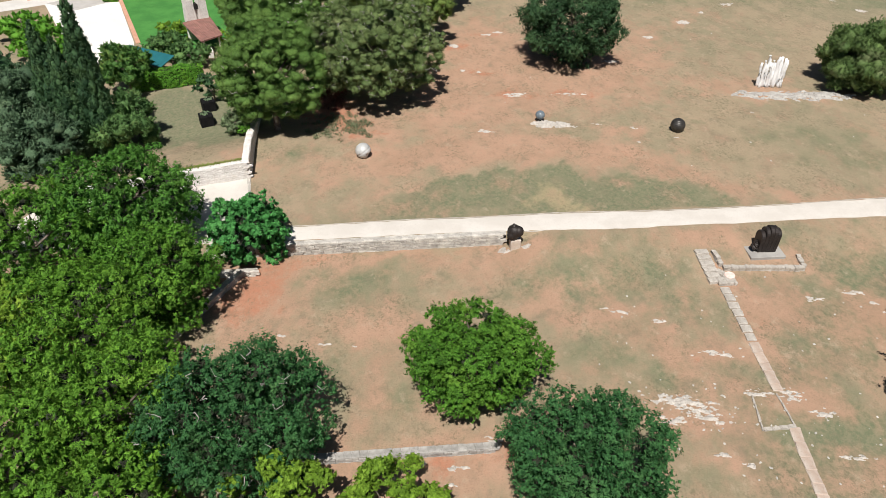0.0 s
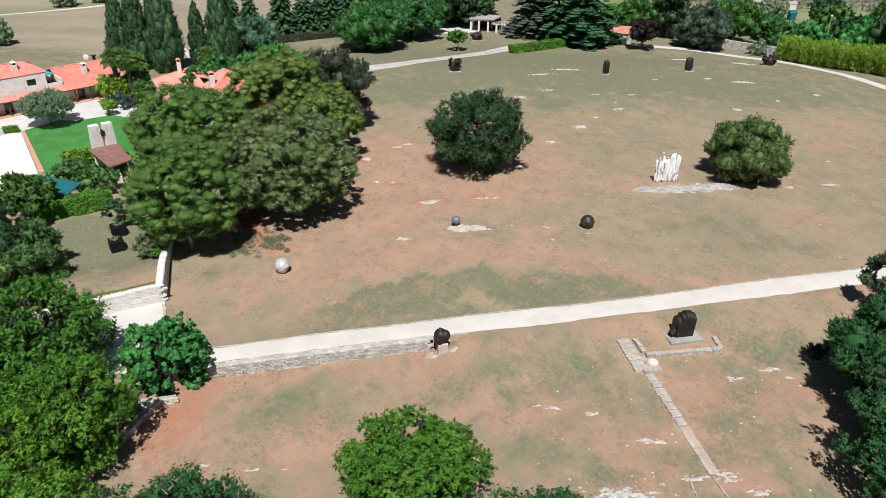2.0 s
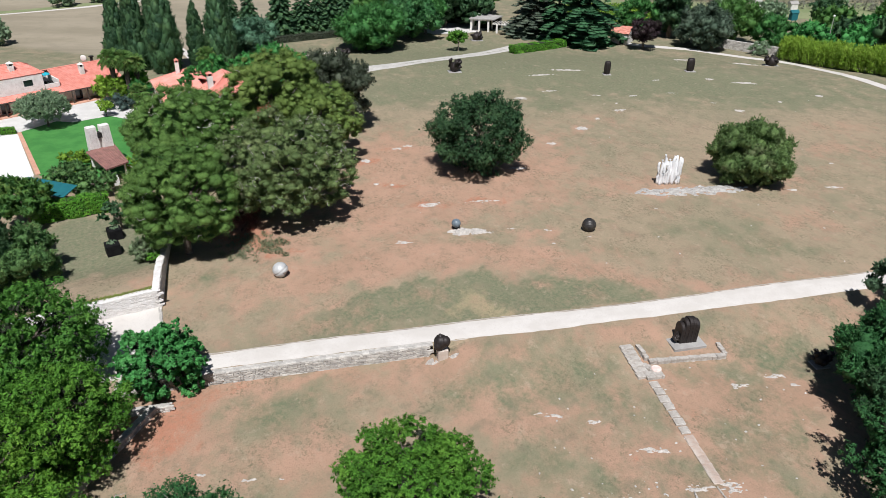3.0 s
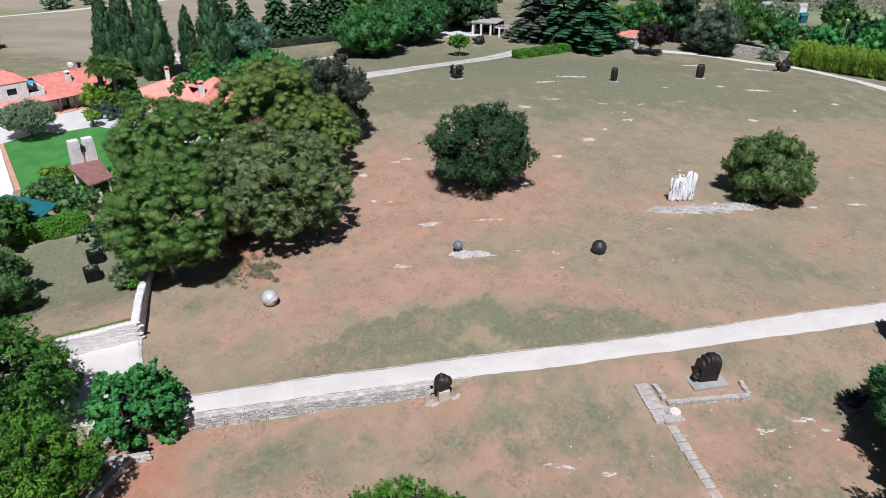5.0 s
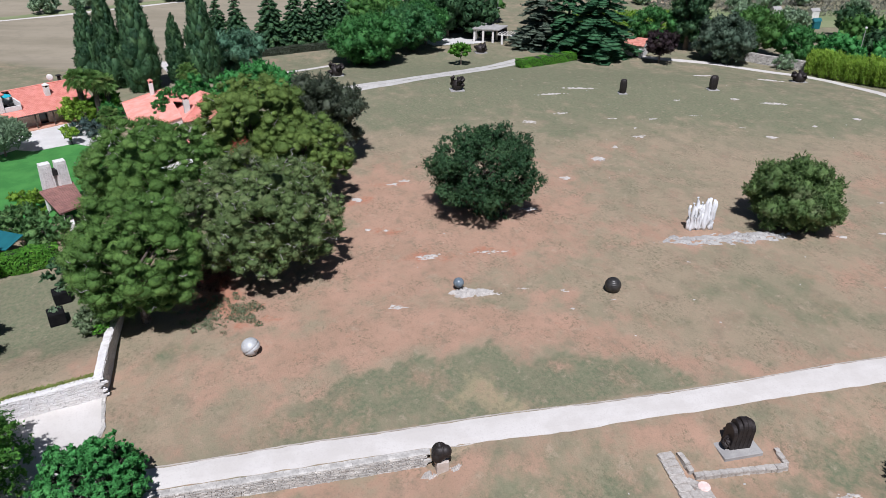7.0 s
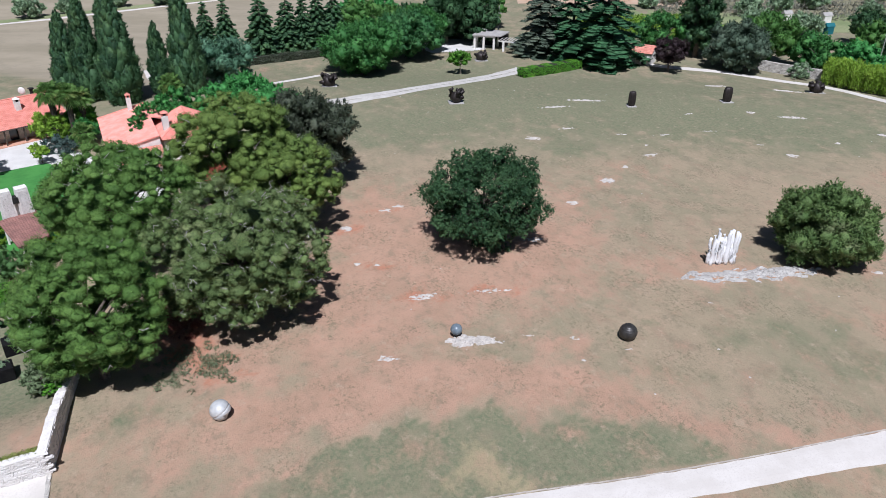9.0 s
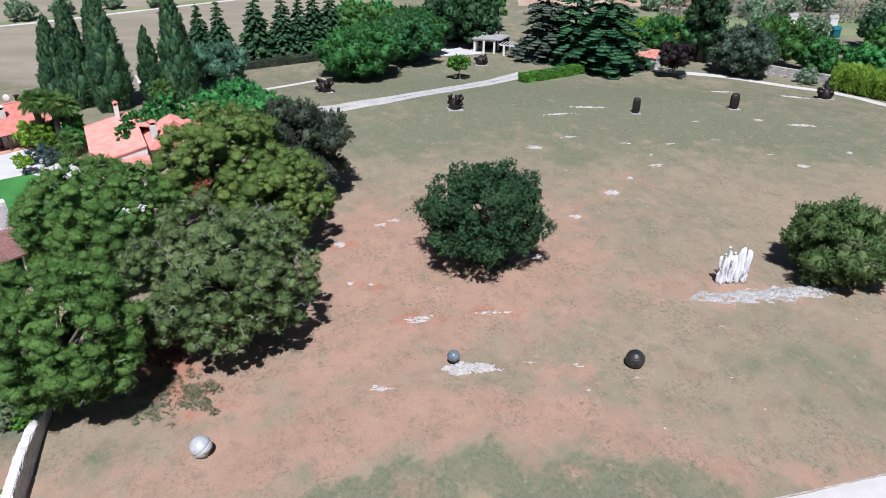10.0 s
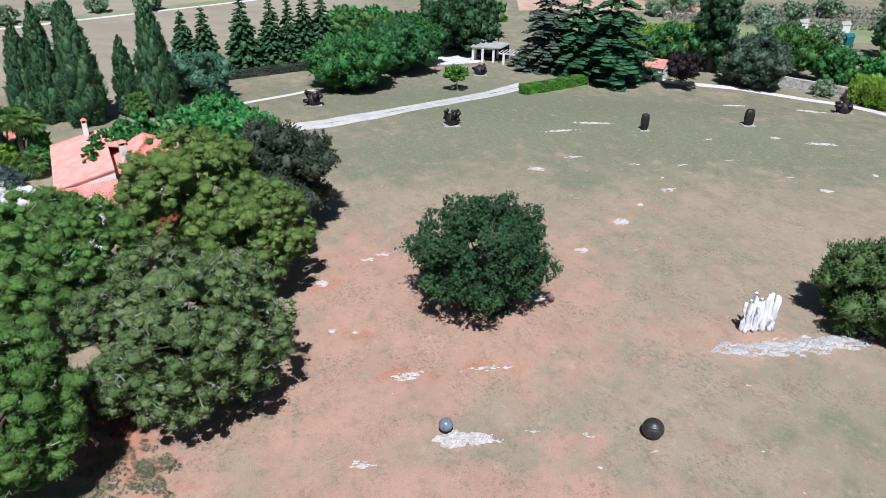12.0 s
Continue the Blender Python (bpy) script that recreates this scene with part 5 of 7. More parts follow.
# two ribbed columns and four knotted pieces at the far edge of the meadow
for i, (x, y, w, hgt) in enumerate(((31.2, 148.9, 1.3, 2.7), (49.2, 152.6, 1.65, 2.7))):
    rib = lambda d: 1 + 0.05 * math.sin(math.atan2(d.y, d.x) * 9)
    g = Geo()
    vs, fs, seg = [], [], 36
    prof = ((0.8, 0), (0.95, 0.15), (1, 0.45), (0.98, 0.72), (0.86, 0.9), (0.6, 0.98), (0.05, 1.0))
    for r, z in prof:
        for k in range(seg):
            a = 2 * math.pi * k / seg
            rr = w / 2 * r * (1 + 0.06 * math.cos(a * 7))
            vs.append((rr * math.cos(a), rr * math.sin(a) * 0.8, z * hgt))
    for q in range(len(prof) - 1):
        fs += [(q * seg + k, q * seg + (k + 1) % seg, (q + 1) * seg + (k + 1) % seg, (q + 1) * seg + k) for k in range(seg)]
    g.add(vs, fs)
    plinth(x, y, w * 1.25, w * 1.1, h1(x, y) + 0.12, 0.1)
    sculpture("iron_sculpture", x, y, h1(x, y) + 0.1, g, IRON, "dark upright ribbed iron sculpture with a domed top", 0.2 * i, group="dark iron sculptures on the meadow")


def knotted(x, y, w, hgt, seed, label="dark iron sculpture of thick interlocked curving arms"):
    rng = random.Random(seed)
    g = Geo()
    for i in range(7):
        a = i * 2.4 + rng.uniform(-0.4, 0.4)
        r0 = w * 0.28
        tip = w * rng.uniform(0.34, 0.52)
        z0, z1 = hgt * rng.uniform(0.15, 0.4), hgt * rng.uniform(0.3, 1.0)
        p = [(-math.cos(a) * r0 * 0.5, -math.sin(a) * r0 * 0.5, z0), (math.cos(a) * r0, math.sin(a) * r0, (z0 + z1) / 2 - 0.2), (math.cos(a) * tip, math.sin(a) * tip, z1 * 0.85), (math.cos(a + 0.5) * tip * 0.8, math.sin(a + 0.5) * tip * 0.8, z1)]
        g.mark("arm").tube(p, [w * 0.15, w * 0.15, w * 0.13, w * 0.10], 5)
    g.mark("knot").ball((0, 0, hgt * 0.32), w * 0.36, 16, 10, lambda d: 1 + 0.15 * math.sin(5 * d.x + seed) * math.sin(4 * d.y))
    plinth(x, y, w * 0.9, w * 0.75, h1(x, y) + 0.12, 0.2)
    sculpture("iron_sculpture", x, y, h1(x, y) + 0.1, g, IRON, label, group="dark iron sculptures on the meadow")


knotted(-0.1, 149.4, 3.0, 2.7, 401)
knotted(71.8, 167.2, 3.3, 2.4, 402)
knotted(-24.9, 160.6, 3.2, 2.4, 403)
knotted(5.1, 189.6, 3.2, 2.5, 404)
knotted(34.6, 52.8, 1.7, 1.7, 405)

# black cube planters
BLACK = mottled("matt_black_metal", (0.008, 0.008, 0.009), (0.013, 0.013, 0.013), 1.5, 0.75, None, 0.2, 0.01, 10)
BLACK.node_tree.nodes["Principled BSDF"].inputs["Specular IOR Level"].default_value = 0.08
for i, (x, y, rz) in enumerate(((-37.35, 69.3, 0.6), (-38.7, 73.0, 0.65))):
    t = thing("cube_planter", (x, y, on_lawn(x, y) - 0.05), "black metal cube planter with a tuft of green", "planter", "black cubes on the terrace lawn", rz=rz)
    part("box", Geo().box((0, 0, 0), (1.5, 1.5, 1.3), 0, 0.03), BLACK, t)
    part("rim", Geo().box((0, 0, 1.3), (1.36, 1.36, 0.06), 0, 0.03), BLACK, t)
    nr = np.random.default_rng(500 + i)
    p, n_ = scatter([(0, 0, 1.42, 0.5, 0.45, 0.22), (0.3, 0.2, 1.4, 0.3, 0.3, 0.16)], 260, nr)
    part("plant", leaf_mesh("plant", p, n_, 0.2, LEAF_OLIVE, nr), LEAF_OLIVE, t)


# ---- buildings ----
# near-black: soot and dark goods, also the painted shade in openings
BLACKHOLE = mottled("soot_and_shade", (0.012, 0.011, 0.01), (0.02, 0.018, 0.016), 3, 0.9)
TILE = mottled("red_clay_tiles", (0.62, 0.215, 0.16), (0.72, 0.295, 0.235), 1.2, 0.85, (0.54, 0.185, 0.135), 0.3, 0.02, 10, per_piece=0.16)
TILE_OLD = mottled("worn_clay_tiles", (0.20, 0.10, 0.085), (0.29, 0.145, 0.12), 1.2, 0.9, (0.20, 0.12, 0.09), 0.3, 0.02, 10, per_piece=0.2)
TILE_HUT = mottled("patched_clay_tiles", (0.50, 0.18, 0.13), (0.64, 0.30, 0.23), 1.6, 0.9, (0.36, 0.16, 0.12), 0.4, 0.03, 6, per_piece=0.2)
PLASTER = mottled("white_plaster", (0.66, 0.63, 0.58), (0.76, 0.74, 0.70), 0.9, 0.9, (0.56, 0.52, 0.47), 0.15, 0.01, 9)
RUBBLE = mottled("house_stone", (0.50, 0.45, 0.39), (0.66, 0.61, 0.55), 2.2, 0.9, (0.30, 0.25, 0.21), 0.5, 0.03, 6)
PALEWALL = mottled("limewashed_stone", (0.66, 0.63, 0.59), (0.77, 0.75, 0.71), 1.6, 0.92, (0.52, 0.48, 0.44), 0.5, 0.03, 5)
DARKWOOD = mottled("dark_timber", (0.045, 0.03, 0.022), (0.07, 0.05, 0.035), 3, 0.7, None, 0.3, 0.01, 14, stretch=(1, 1, 0.2))
PAVING = mottled("white_paving", (0.55, 0.53, 0.50), (0.64, 0.62, 0.59), 0.3, 0.85, (0.49, 0.465, 0.43), 0.1, 0.01, 5)
PAVING_WHITE = mottled("bleached_paving", (0.70, 0.68, 0.65), (0.78, 0.77, 0.74), 0.3, 0.8, (0.64, 0.61, 0.57), 0.1, 0.01, 5)
GREYPAVE = mottled("grey_paving", (0.40, 0.38, 0.36), (0.47, 0.45, 0.43), 0.5, 0.85, None, 0.1, 0.01, 6)
TERRACOTTA = mottled("terracotta_paving", (0.50, 0.26, 0.17), (0.58, 0.33, 0.23), 0.8, 0.85, None, 0.2, 0.01, 8)
CANVAS = mottled("teal_canvas", (0.006, 0.105, 0.125), (0.01, 0.13, 0.15), 0.9, 0.75, None, 0.2, 0.02, 6)
GLASS, gn, gl, gb = material("dark_glass", 0.08)
gb.inputs["Base Color"].default_value = (0.02, 0.025, 0.03, 1)
LAWN, ln, ll, lb_ = material("watered_lawn", 0.95)
ll.new(rgb_mix(ln, ll, ramp(ln, ll, noise_tex(ln, ll, 0.35, 5), 0.35, 0.65), (0.04, 0.175, 0.03), (0.062, 0.23, 0.042)), lb_.inputs["Base Color"])


def roof_sheet(parent, name, a, b, c, d, mat, pitch=0.24, amp=0.045, thick=0.14):
    """A tiled slope between the eave a-b and the ridge d-c: rows of barrel tiles as a ribbed sheet with a thickness."""
    a, b, c, d = map(Vector, (a, b, c, d))
    n = max(4, int((b - a).length / pitch) * 2)
    up = (b - a).cross(d - a).normalized()
    if up.z < 0:
        up = -up
    rows = max(2, int((d - a).length / 0.42))
    vs, fs = [], []
    for j in range(rows + 1):
        for s in (0, 1):
            if s == 1 and j == rows:
                continue
            k = min(1, (j + s) / rows)
            for i in range(n + 1):
                u = i / n
                p = a.lerp(b, u).lerp(d.lerp(c, u), k)
                vs.append(p + up * (amp * (i % 2) + 0.03 * (1 - s)))
    w = n + 1
    for r in range(len(vs) // w - 1):
        fs += [(r * w + i, r * w + i + 1, (r + 1) * w + i + 1, (r + 1) * w + i) for i in range(n)]
    g = Geo().add(vs, fs)
    k = len(g.v)
    g.add([a - up * thick, b - up * thick, c - up * thick, d - up * thick, a, b, c, d], [(3, 2, 1, 0), (0, 1, 5, 4), (1, 2, 6, 5), (2, 3, 7, 6), (3, 0, 4, 7)])
    return part(name, g, mat, parent)


def opening(parent, x, y, z, w, h, rz=0.0, name="window", mat=None):
    """A recessed window or door: jambs, sill or step, and a dark pane set back."""
    e = part(name, Geo().box((x, y, z), (w, 0.06, h), rz), mat or GLASS, parent)
    fr = Geo()
    for dx in (-w / 2 - 0.06, w / 2 + 0.06):
        fr.box((x + dx * math.cos(rz), y + dx * math.sin(rz), z), (0.12, 0.16, h + 0.1), rz)
    fr.box((x, y, z + h), (w + 0.24, 0.16, 0.12), rz)
    part("frame", fr, DARKWOOD if name == "door" else RUBBLE, e)
    if name == "window":
        part("sill", Geo().box((x, y, z - 0.08), (w + 0.3, 0.24, 0.08), rz), PLASTER, e)
    return e


def chimney(parent, x, y, z, w, h, cap=None, name="chimney"):
    """A slender plastered stack with a dark mouth under a small pointed hood."""
    c = part(name, Geo().box((x, y, z), (w, w, h), 0, 0.03), PLASTER, parent)
    g = Geo()
    for dx in (-1, 1):
        for dy in (-1, 1):
            g.box((x + dx * w * 0.38, y + dy * w * 0.38, z + h), (w * 0.24, w * 0.24, 0.42))
    # near-black block: soot and shade of the open flue in one colour
    part("flue_mouth", Geo().box((x, y, z + h), (w * 0.5, w * 0.5, 0.3)), BLACKHOLE, c)
    k = w * 0.62
    g.add([(x - k, y - k, z + h + 0.4), (x + k, y - k, z + h + 0.4), (x + k, y + k, z + h + 0.4), (x - k, y + k, z + h + 0.4), (x, y, z + h + 0.78)],
          [(3, 2, 1, 0), (0, 1, 4), (1, 2, 4), (2, 3, 4), (3, 0, 4)])
    part("chimney_cap", g, cap or PLASTER, c)
    return c


def wall_with_gaps(parent, name, x0, x1, y, thick, z0, z1, gaps, mat):
    """A straight wall along local x with openings (xa, xb, za, zb) cut through."""
    g = Geo()
    xs_ = sorted({x0, x1, *[q[0] for q in gaps], *[q[1] for q in gaps]})
    for a, b in zip(xs_, xs_[1:]):
        hole = [q for q in gaps if q[0] <= a + 1e-6 and q[1] >= b - 1e-6]
        if hole:
            za, zb = hole[0][2:]
            if za > z0:
                g.box(((a + b) / 2, y, z0), (b - a, thick, za - z0))
            if zb < z1:
                g.box(((a + b) / 2, y, zb), (b - a, thick, z1 - zb))
        else:
            g.box(((a + b) / 2, y, z0), (b - a, thick, z1 - z0))
    return part(name, g, mat, parent)


# the long farmhouse with a porch; its front looks on to the garden
farm = thing("farmhouse", (-64.3, 128.3, 0), "long stone farmhouse with a red clay roof, porch and upper storey", "house", rz=radians(47.1))
PITCH = (5.2 - 2.55) / 6.6
slope = lambda y: 2.55 + (y + 1.2) * PITCH
gaps = [(-4.6, -3.3, 0.15, 2.2), (-0.4, 1.1, 0.95, 2.05), (-9.6, -8.4, 0.15, 2.2), (-13.6, -12.4, 0.9, 2.0), (-17.0, -15.6, 0.15, 2.2), (-21.5, -20.3, 0.9, 2.0)]
wall_with_gaps(farm, "front_wall", -30, 3.2, 0.9, 0.4, -0.1, 3.2, gaps, RUBBLE)
part("end_wall", Geo().box((3.2, 5.6, -0.1), (0.4, 9.0, 3.0)), RUBBLE, farm)
part("back_wall", Geo().box((-13.4, 10.3, -0.1), (33.2, 0.4, 2.9)), RUBBLE, farm)
for q in gaps:
    opening(farm, (q[0] + q[1]) / 2, 1.04, q[2], q[1] - q[0], q[3] - q[2], 0, "door" if q[2] < 0.5 else "window")
part("porch_floor", Geo().box((-13.4, -0.35, -0.05), (33.6, 2.1, 0.2), 0, 0.03), TERRACOTTA, farm)
for i in range(12):
    part("post", Geo().box((2.6 - i * 2.75, -0.95, 0.15), (0.2, 0.2, 2.3), 0, 0.02), DARKWOOD, farm)
part("porch_beam", Geo().box((-13.4, -0.95, 2.36), (33.4, 0.22, 0.22)), DARKWOOD, farm)
roof_sheet(farm, "roof_front", (-6.9, -1.2, 2.55), (4.0, -1.2, 2.55), (4.0, 5.4, 5.2), (-6.9, 5.4, 5.2), TILE)
roof_sheet(farm, "roof_skirt", (-30.5, -1.2, 2.55), (-6.92, -1.2, 2.55), (-6.92, 0.35, slope(0.35)), (-30.5, 0.35, slope(0.35)), TILE)
roof_sheet(farm, "roof_back", (4.0, 11.0, 2.7), (-30.5, 11.0, 2.7), (-30.5, 5.4, 5.2), (4.0, 5.4, 5.2), TILE)
part("ridge_tiles", Geo().tube([(-8.0, 5.4, 5.24), (-2, 5.4, 5.26), (4.0, 5.4, 5.24)], 0.13, 8), TILE, farm)
part("verge_tiles", Geo().tube([(3.95, -1.2, 2.62), (3.95, 5.4, 5.27)], 0.1, 8), TILE, farm)
part("gutter", Geo().tube([(-30.5, -1.27, 2.5), (4.0, -1.27, 2.5)], 0.07, 6), DARKWOOD, farm)
part("gable", Geo().add([(3.3, -0.9, 2.5), (3.3, 10.6, 2.6), (3.3, 5.4, 5.05), (3.0, -0.9, 2.5), (3.0, 10.6, 2.6), (3.0, 5.4, 5.05)], [(0, 1, 2), (5, 4, 3), (0, 2, 5, 3), (2, 1, 4, 5), (1, 0, 3, 4)]), RUBBLE, farm)
# upper storey
ug = [(-12.6, -11.1, 4.15, 5.2), (-19.0, -17.5, 4.15, 5.2)]
wall_with_gaps(farm, "upper_wall", -27, -9.4, 0.55, 0.35, 2.9, 6.1, ug, PALEWALL)
for q in ug:
    opening(farm, (q[0] + q[1]) / 2, 0.6, 4.15, q[1] - q[0], 1.05)
part("upper_end_wall", Geo().box((-9.4, 4.2, 2.9), (0.3, 6.9, 3.2)), PALEWALL, farm)
part("upper_back_wall", Geo().box((-18.2, 7.5, 2.9), (17.6, 0.3, 3.2)), PALEWALL, farm)
roof_sheet(farm, "upper_roof_front", (-27.4, 0.3, 6.05), (-9.0, 0.3, 6.05), (-11.4, 4.1, 7.5), (-27.4, 4.1, 7.5), TILE, thick=0.1)
roof_sheet(farm, "upper_roof_back", (-9.0, 7.9, 6.05), (-27.4, 7.9, 6.05), (-27.4, 4.1, 7.5), (-11.4, 4.1, 7.5), TILE, thick=0.1)
roof_sheet(farm, "upper_roof_end", (-9.0, 0.3, 6.05), (-9.0, 7.9, 6.05), (-11.4, 4.12, 7.5), (-11.4, 4.08, 7.5), TILE, thick=0.1)
part("hip_tiles", Geo().tube([(-9.0, 0.3, 6.12), (-11.4, 4.1, 7.57)], 0.1, 6).tube([(-9.0, 7.9, 6.12), (-11.4, 4.1, 7.57)], 0.1, 6).tube([(-27.4, 4.1, 7.57), (-11.4, 4.1, 7.57)], 0.1, 6), TILE, farm)
chimney(farm, -13.4, 2.4, 6.5, 0.85, 1.1)
chimney(farm, -1.9, 2.8, 4.0, 0.8, 1.35)
part("flue", Geo().tube([(1.6, 6.4, 4.6), (1.6, 6.4, 5.9)], 0.28, 8).box((1.6, 6.4, 5.9), (0.75, 0.75, 0.16)), BLACKHOLE, farm)
# roof terrace
part("parapet", Geo().box((-8.1, 0.5, 2.9), (2.4, 0.25, 1.05)).box((-7.0, 2.9, 3.0), (0.25, 5.0, 1.5)), PALEWALL, farm)
part("terrace_floor", Geo().box((-8.1, 3.0, 2.95), (2.3, 5.0, 0.15)), GREYPAVE, farm)
part("terrace_back_wall", Geo().box((-8.1, 5.4, 2.95), (2.4, 0.2, 1.7)), PALEWALL, farm)
cs_, sn_ = math.cos(radians(47.1)), math.sin(radians(47.1))
spot = lambda x, y: (-64.3 + x * cs_ - y * sn_, 128.3 + x * sn_ + y * cs_)
for x in (-8.7, -7.7):
    ch = thing("terrace_chair", (*spot(x, 2.0), 3.1), "dark wicker armchair on the roof terrace", "chair", "chairs on the roof terrace", rz=radians(47.1))
    part("seat", Geo().box((0, 0, 0.1), (0.75, 0.75, 0.35), 0, 0.08), BLACKHOLE, ch)
    part("backrest", Geo().box((0, 0.34, 0.4), (0.75, 0.14, 0.5), 0, 0.05), BLACKHOLE, ch)
    for dx in (-0.35, 0.35):
        part("armrest", Geo().box((dx, 0, 0.4), (0.12, 0.7, 0.22), 0, 0.04), BLACKHOLE, ch)
dish = thing("satellite_dish", (*spot(0.2, 6.6), 4.6), "white satellite dish above the farmhouse roof", "dish")
part("mast", Geo().tube([(0, 0, -0.3), (0, 0, 1.0)], 0.05, 6), CONCRETE, dish)
part("reflector", Geo().ball((0.1, -0.25, 1.25), 0.6, 18, 8, None, 1.0), PLASTER, dish, smooth_shade=True)
dish.children[1].scale = (1, 0.35, 1)
par = thing("parasol", (*spot(-8.3, 3.8), 3.1), "turquoise parasol on the upper terrace", "parasol")
part("pole", Geo().tube([(0, 0, 0), (0, 0, 2.0)], 0.04, 6), DARKWOOD, par)
g = Geo().add([(math.cos(k * math.pi / 4) * 1.25, math.sin(k * math.pi / 4) * 1.25, 1.85) for k in range(8)] + [(0, 0, 2.25), (0, 0, 2.15)] + [(math.cos(k * math.pi / 4) * 1.25, math.sin(k * math.pi / 4) * 1.25, 1.8) for k in range(8)],
              [(k, (k + 1) % 8, 8) for k in range(8)] + [(10 + (k + 1) % 8, 10 + k, 9) for k in range(8)] + [(k, 10 + k, 10 + (k + 1) % 8, (k + 1) % 8) for k in range(8)])
part("canopy", g, mottled("turquoise_canvas", (0.02, 0.36, 0.45), (0.03, 0.41, 0.50), 1.5), par)
outcrop(-80.5, 143.5, 5.5, 1.8, 297, "heap of pale rubble behind the farmhouse", 0.8, 0.25)

# the second house: a long slope and a hipped wing
cot = thing("cottage", (-48.64, 116.37, 0), "low white house with salmon-red tiled roofs and a chimney", "house", rz=radians(28.5))
TILE_PINK = mottled("salmon_clay_tiles", (0.66, 0.24, 0.185), (0.74, 0.32, 0.26), 0.8, 0.85, (0.60, 0.22, 0.17), 0.3, 0.02, 10, per_piece=0.12)
part("wall_body", Geo().box((6.4, 6.2, -0.1), (12.4, 11.2, 3.5)).box((3.5, -1.9, -0.1), (6.6, 5.0, 3.5)), PLASTER, cot)
roof_sheet(cot, "roof_left", (-0.2, 11.6, 3.6), (-0.2, -4.6, 3.6), (6.8, -4.6, 5.15), (6.8, 11.6, 5.15), TILE_PINK)
roof_sheet(cot, "roof_right", (13.0, 4.2, 3.7), (13.0, 11.6, 3.7), (6.8, 11.6, 5.15), (6.8, 4.2, 5.15), TILE_PINK)
part("gable", Geo().add([(0.2, 11.5, 3.4), (12.6, 11.5, 3.4), (6.8, 11.5, 5.0), (0.2, 11.2, 3.4), (12.6, 11.2, 3.4), (6.8, 11.2, 5.0)], [(2, 1, 0), (3, 4, 5), (0, 3, 5, 2), (2, 5, 4, 1), (1, 4, 3, 0)]), PLASTER, cot)
part("front_gable", Geo().add([(0.2, -4.4, 3.4), (6.8, -4.4, 3.4), (6.8, -4.4, 5.0), (0.2, -4.1, 3.4), (6.8, -4.1, 3.4), (6.8, -4.1, 5.0)], [(0, 1, 2), (5, 4, 3), (0, 2, 5, 3), (2, 1, 4, 5), (1, 0, 3, 4)]), PLASTER, cot)
roof_sheet(cot, "lean_to_roof", (0.0, -9.2, 2.5), (6.9, -9.2, 2.5), (6.9, -4.5, 3.75), (0.0, -4.5, 3.55), TILE_PINK)
part("lean_to_wall", Geo().box((3.5, -6.6, -0.1), (6.4, 4.4, 2.55)), PLASTER, cot)
part("verge_tiles", Geo().tube([(-0.2, 11.55, 3.68), (6.8, 11.55, 5.23)], 0.1, 6), TILE, cot)
part("wing_wall", Geo().box((11.4, 2.9, -0.1), (7.8, 8.0, 3.45)), PLASTER, cot)
W = ((7.0, -1.6, 3.3), (15.8, -1.6, 3.3), (15.8, 7.4, 3.3), (7.0, 7.4, 3.3))
R0, R1 = (11.4, 2.2, 5.9), (11.4, 5.2, 5.9)
roof_sheet(cot, "wing_roof_front", W[0], W[1], R0, R0, TILE_PINK)
roof_sheet(cot, "wing_roof_right", W[1], W[2], R1, R0, TILE_PINK)
roof_sheet(cot, "wing_roof_back", W[2], W[3], R1, R1, TILE_PINK)
roof_sheet(cot, "wing_roof_left", W[3], W[0], R0, R1, TILE_PINK)
part("hip_tiles", Geo().tube([W[0], R0], 0.1, 6).tube([W[1], R0], 0.1, 6).tube([R0, R1], 0.11, 6).tube([W[2], R1], 0.1, 6).tube([W[3], R1], 0.1, 6), TILE, cot)
chimney(cot, 4.6, 10.6, 4.3, 0.66, 2.3, TILE)
chimney(cot, 8.4, 1.0, 3.6, 0.9, 2.5, TILE)
opening(cot, 9.2, -1.1, 0.9, 1.1, 1.2)
opening(cot, 13.0, -1.1, 0.1, 1.0, 2.1, 0, "door")
opening(cot, 0.16, 5.0, 0.9, 1.1, 1.2, radians(90))

# barbecue shelter with a twin stone chimney
bbq = thing("barbecue_shelter", (-47.2, 92.2, 0), "open shelter with worn tiles and a twin stone chimney", "shelter")
roof_sheet(bbq, "roof", (1.4, -4.3, 2.35), (3.2, -1.3, 2.35), (-0.9, 4.0, 2.9), (-3.5, 0.6, 2.9), TILE_OLD)
for x, y in ((1.4, -3.7), (2.6, -1.4), (-0.9, 3.2), (-2.9, 0.6)):
    part("post", Geo().box((x, y, 0), (0.22, 0.22, 2.35), 0.5, 0.02), PLASTER, bbq)
PILLARS = ((-3.0, 2.2), (-1.65, 3.35))
part("counter", Geo().box((1.6, -2.8, 0), (0.7, 3.0, 0.9), 0.55, 0.03), PLASTER, bbq)
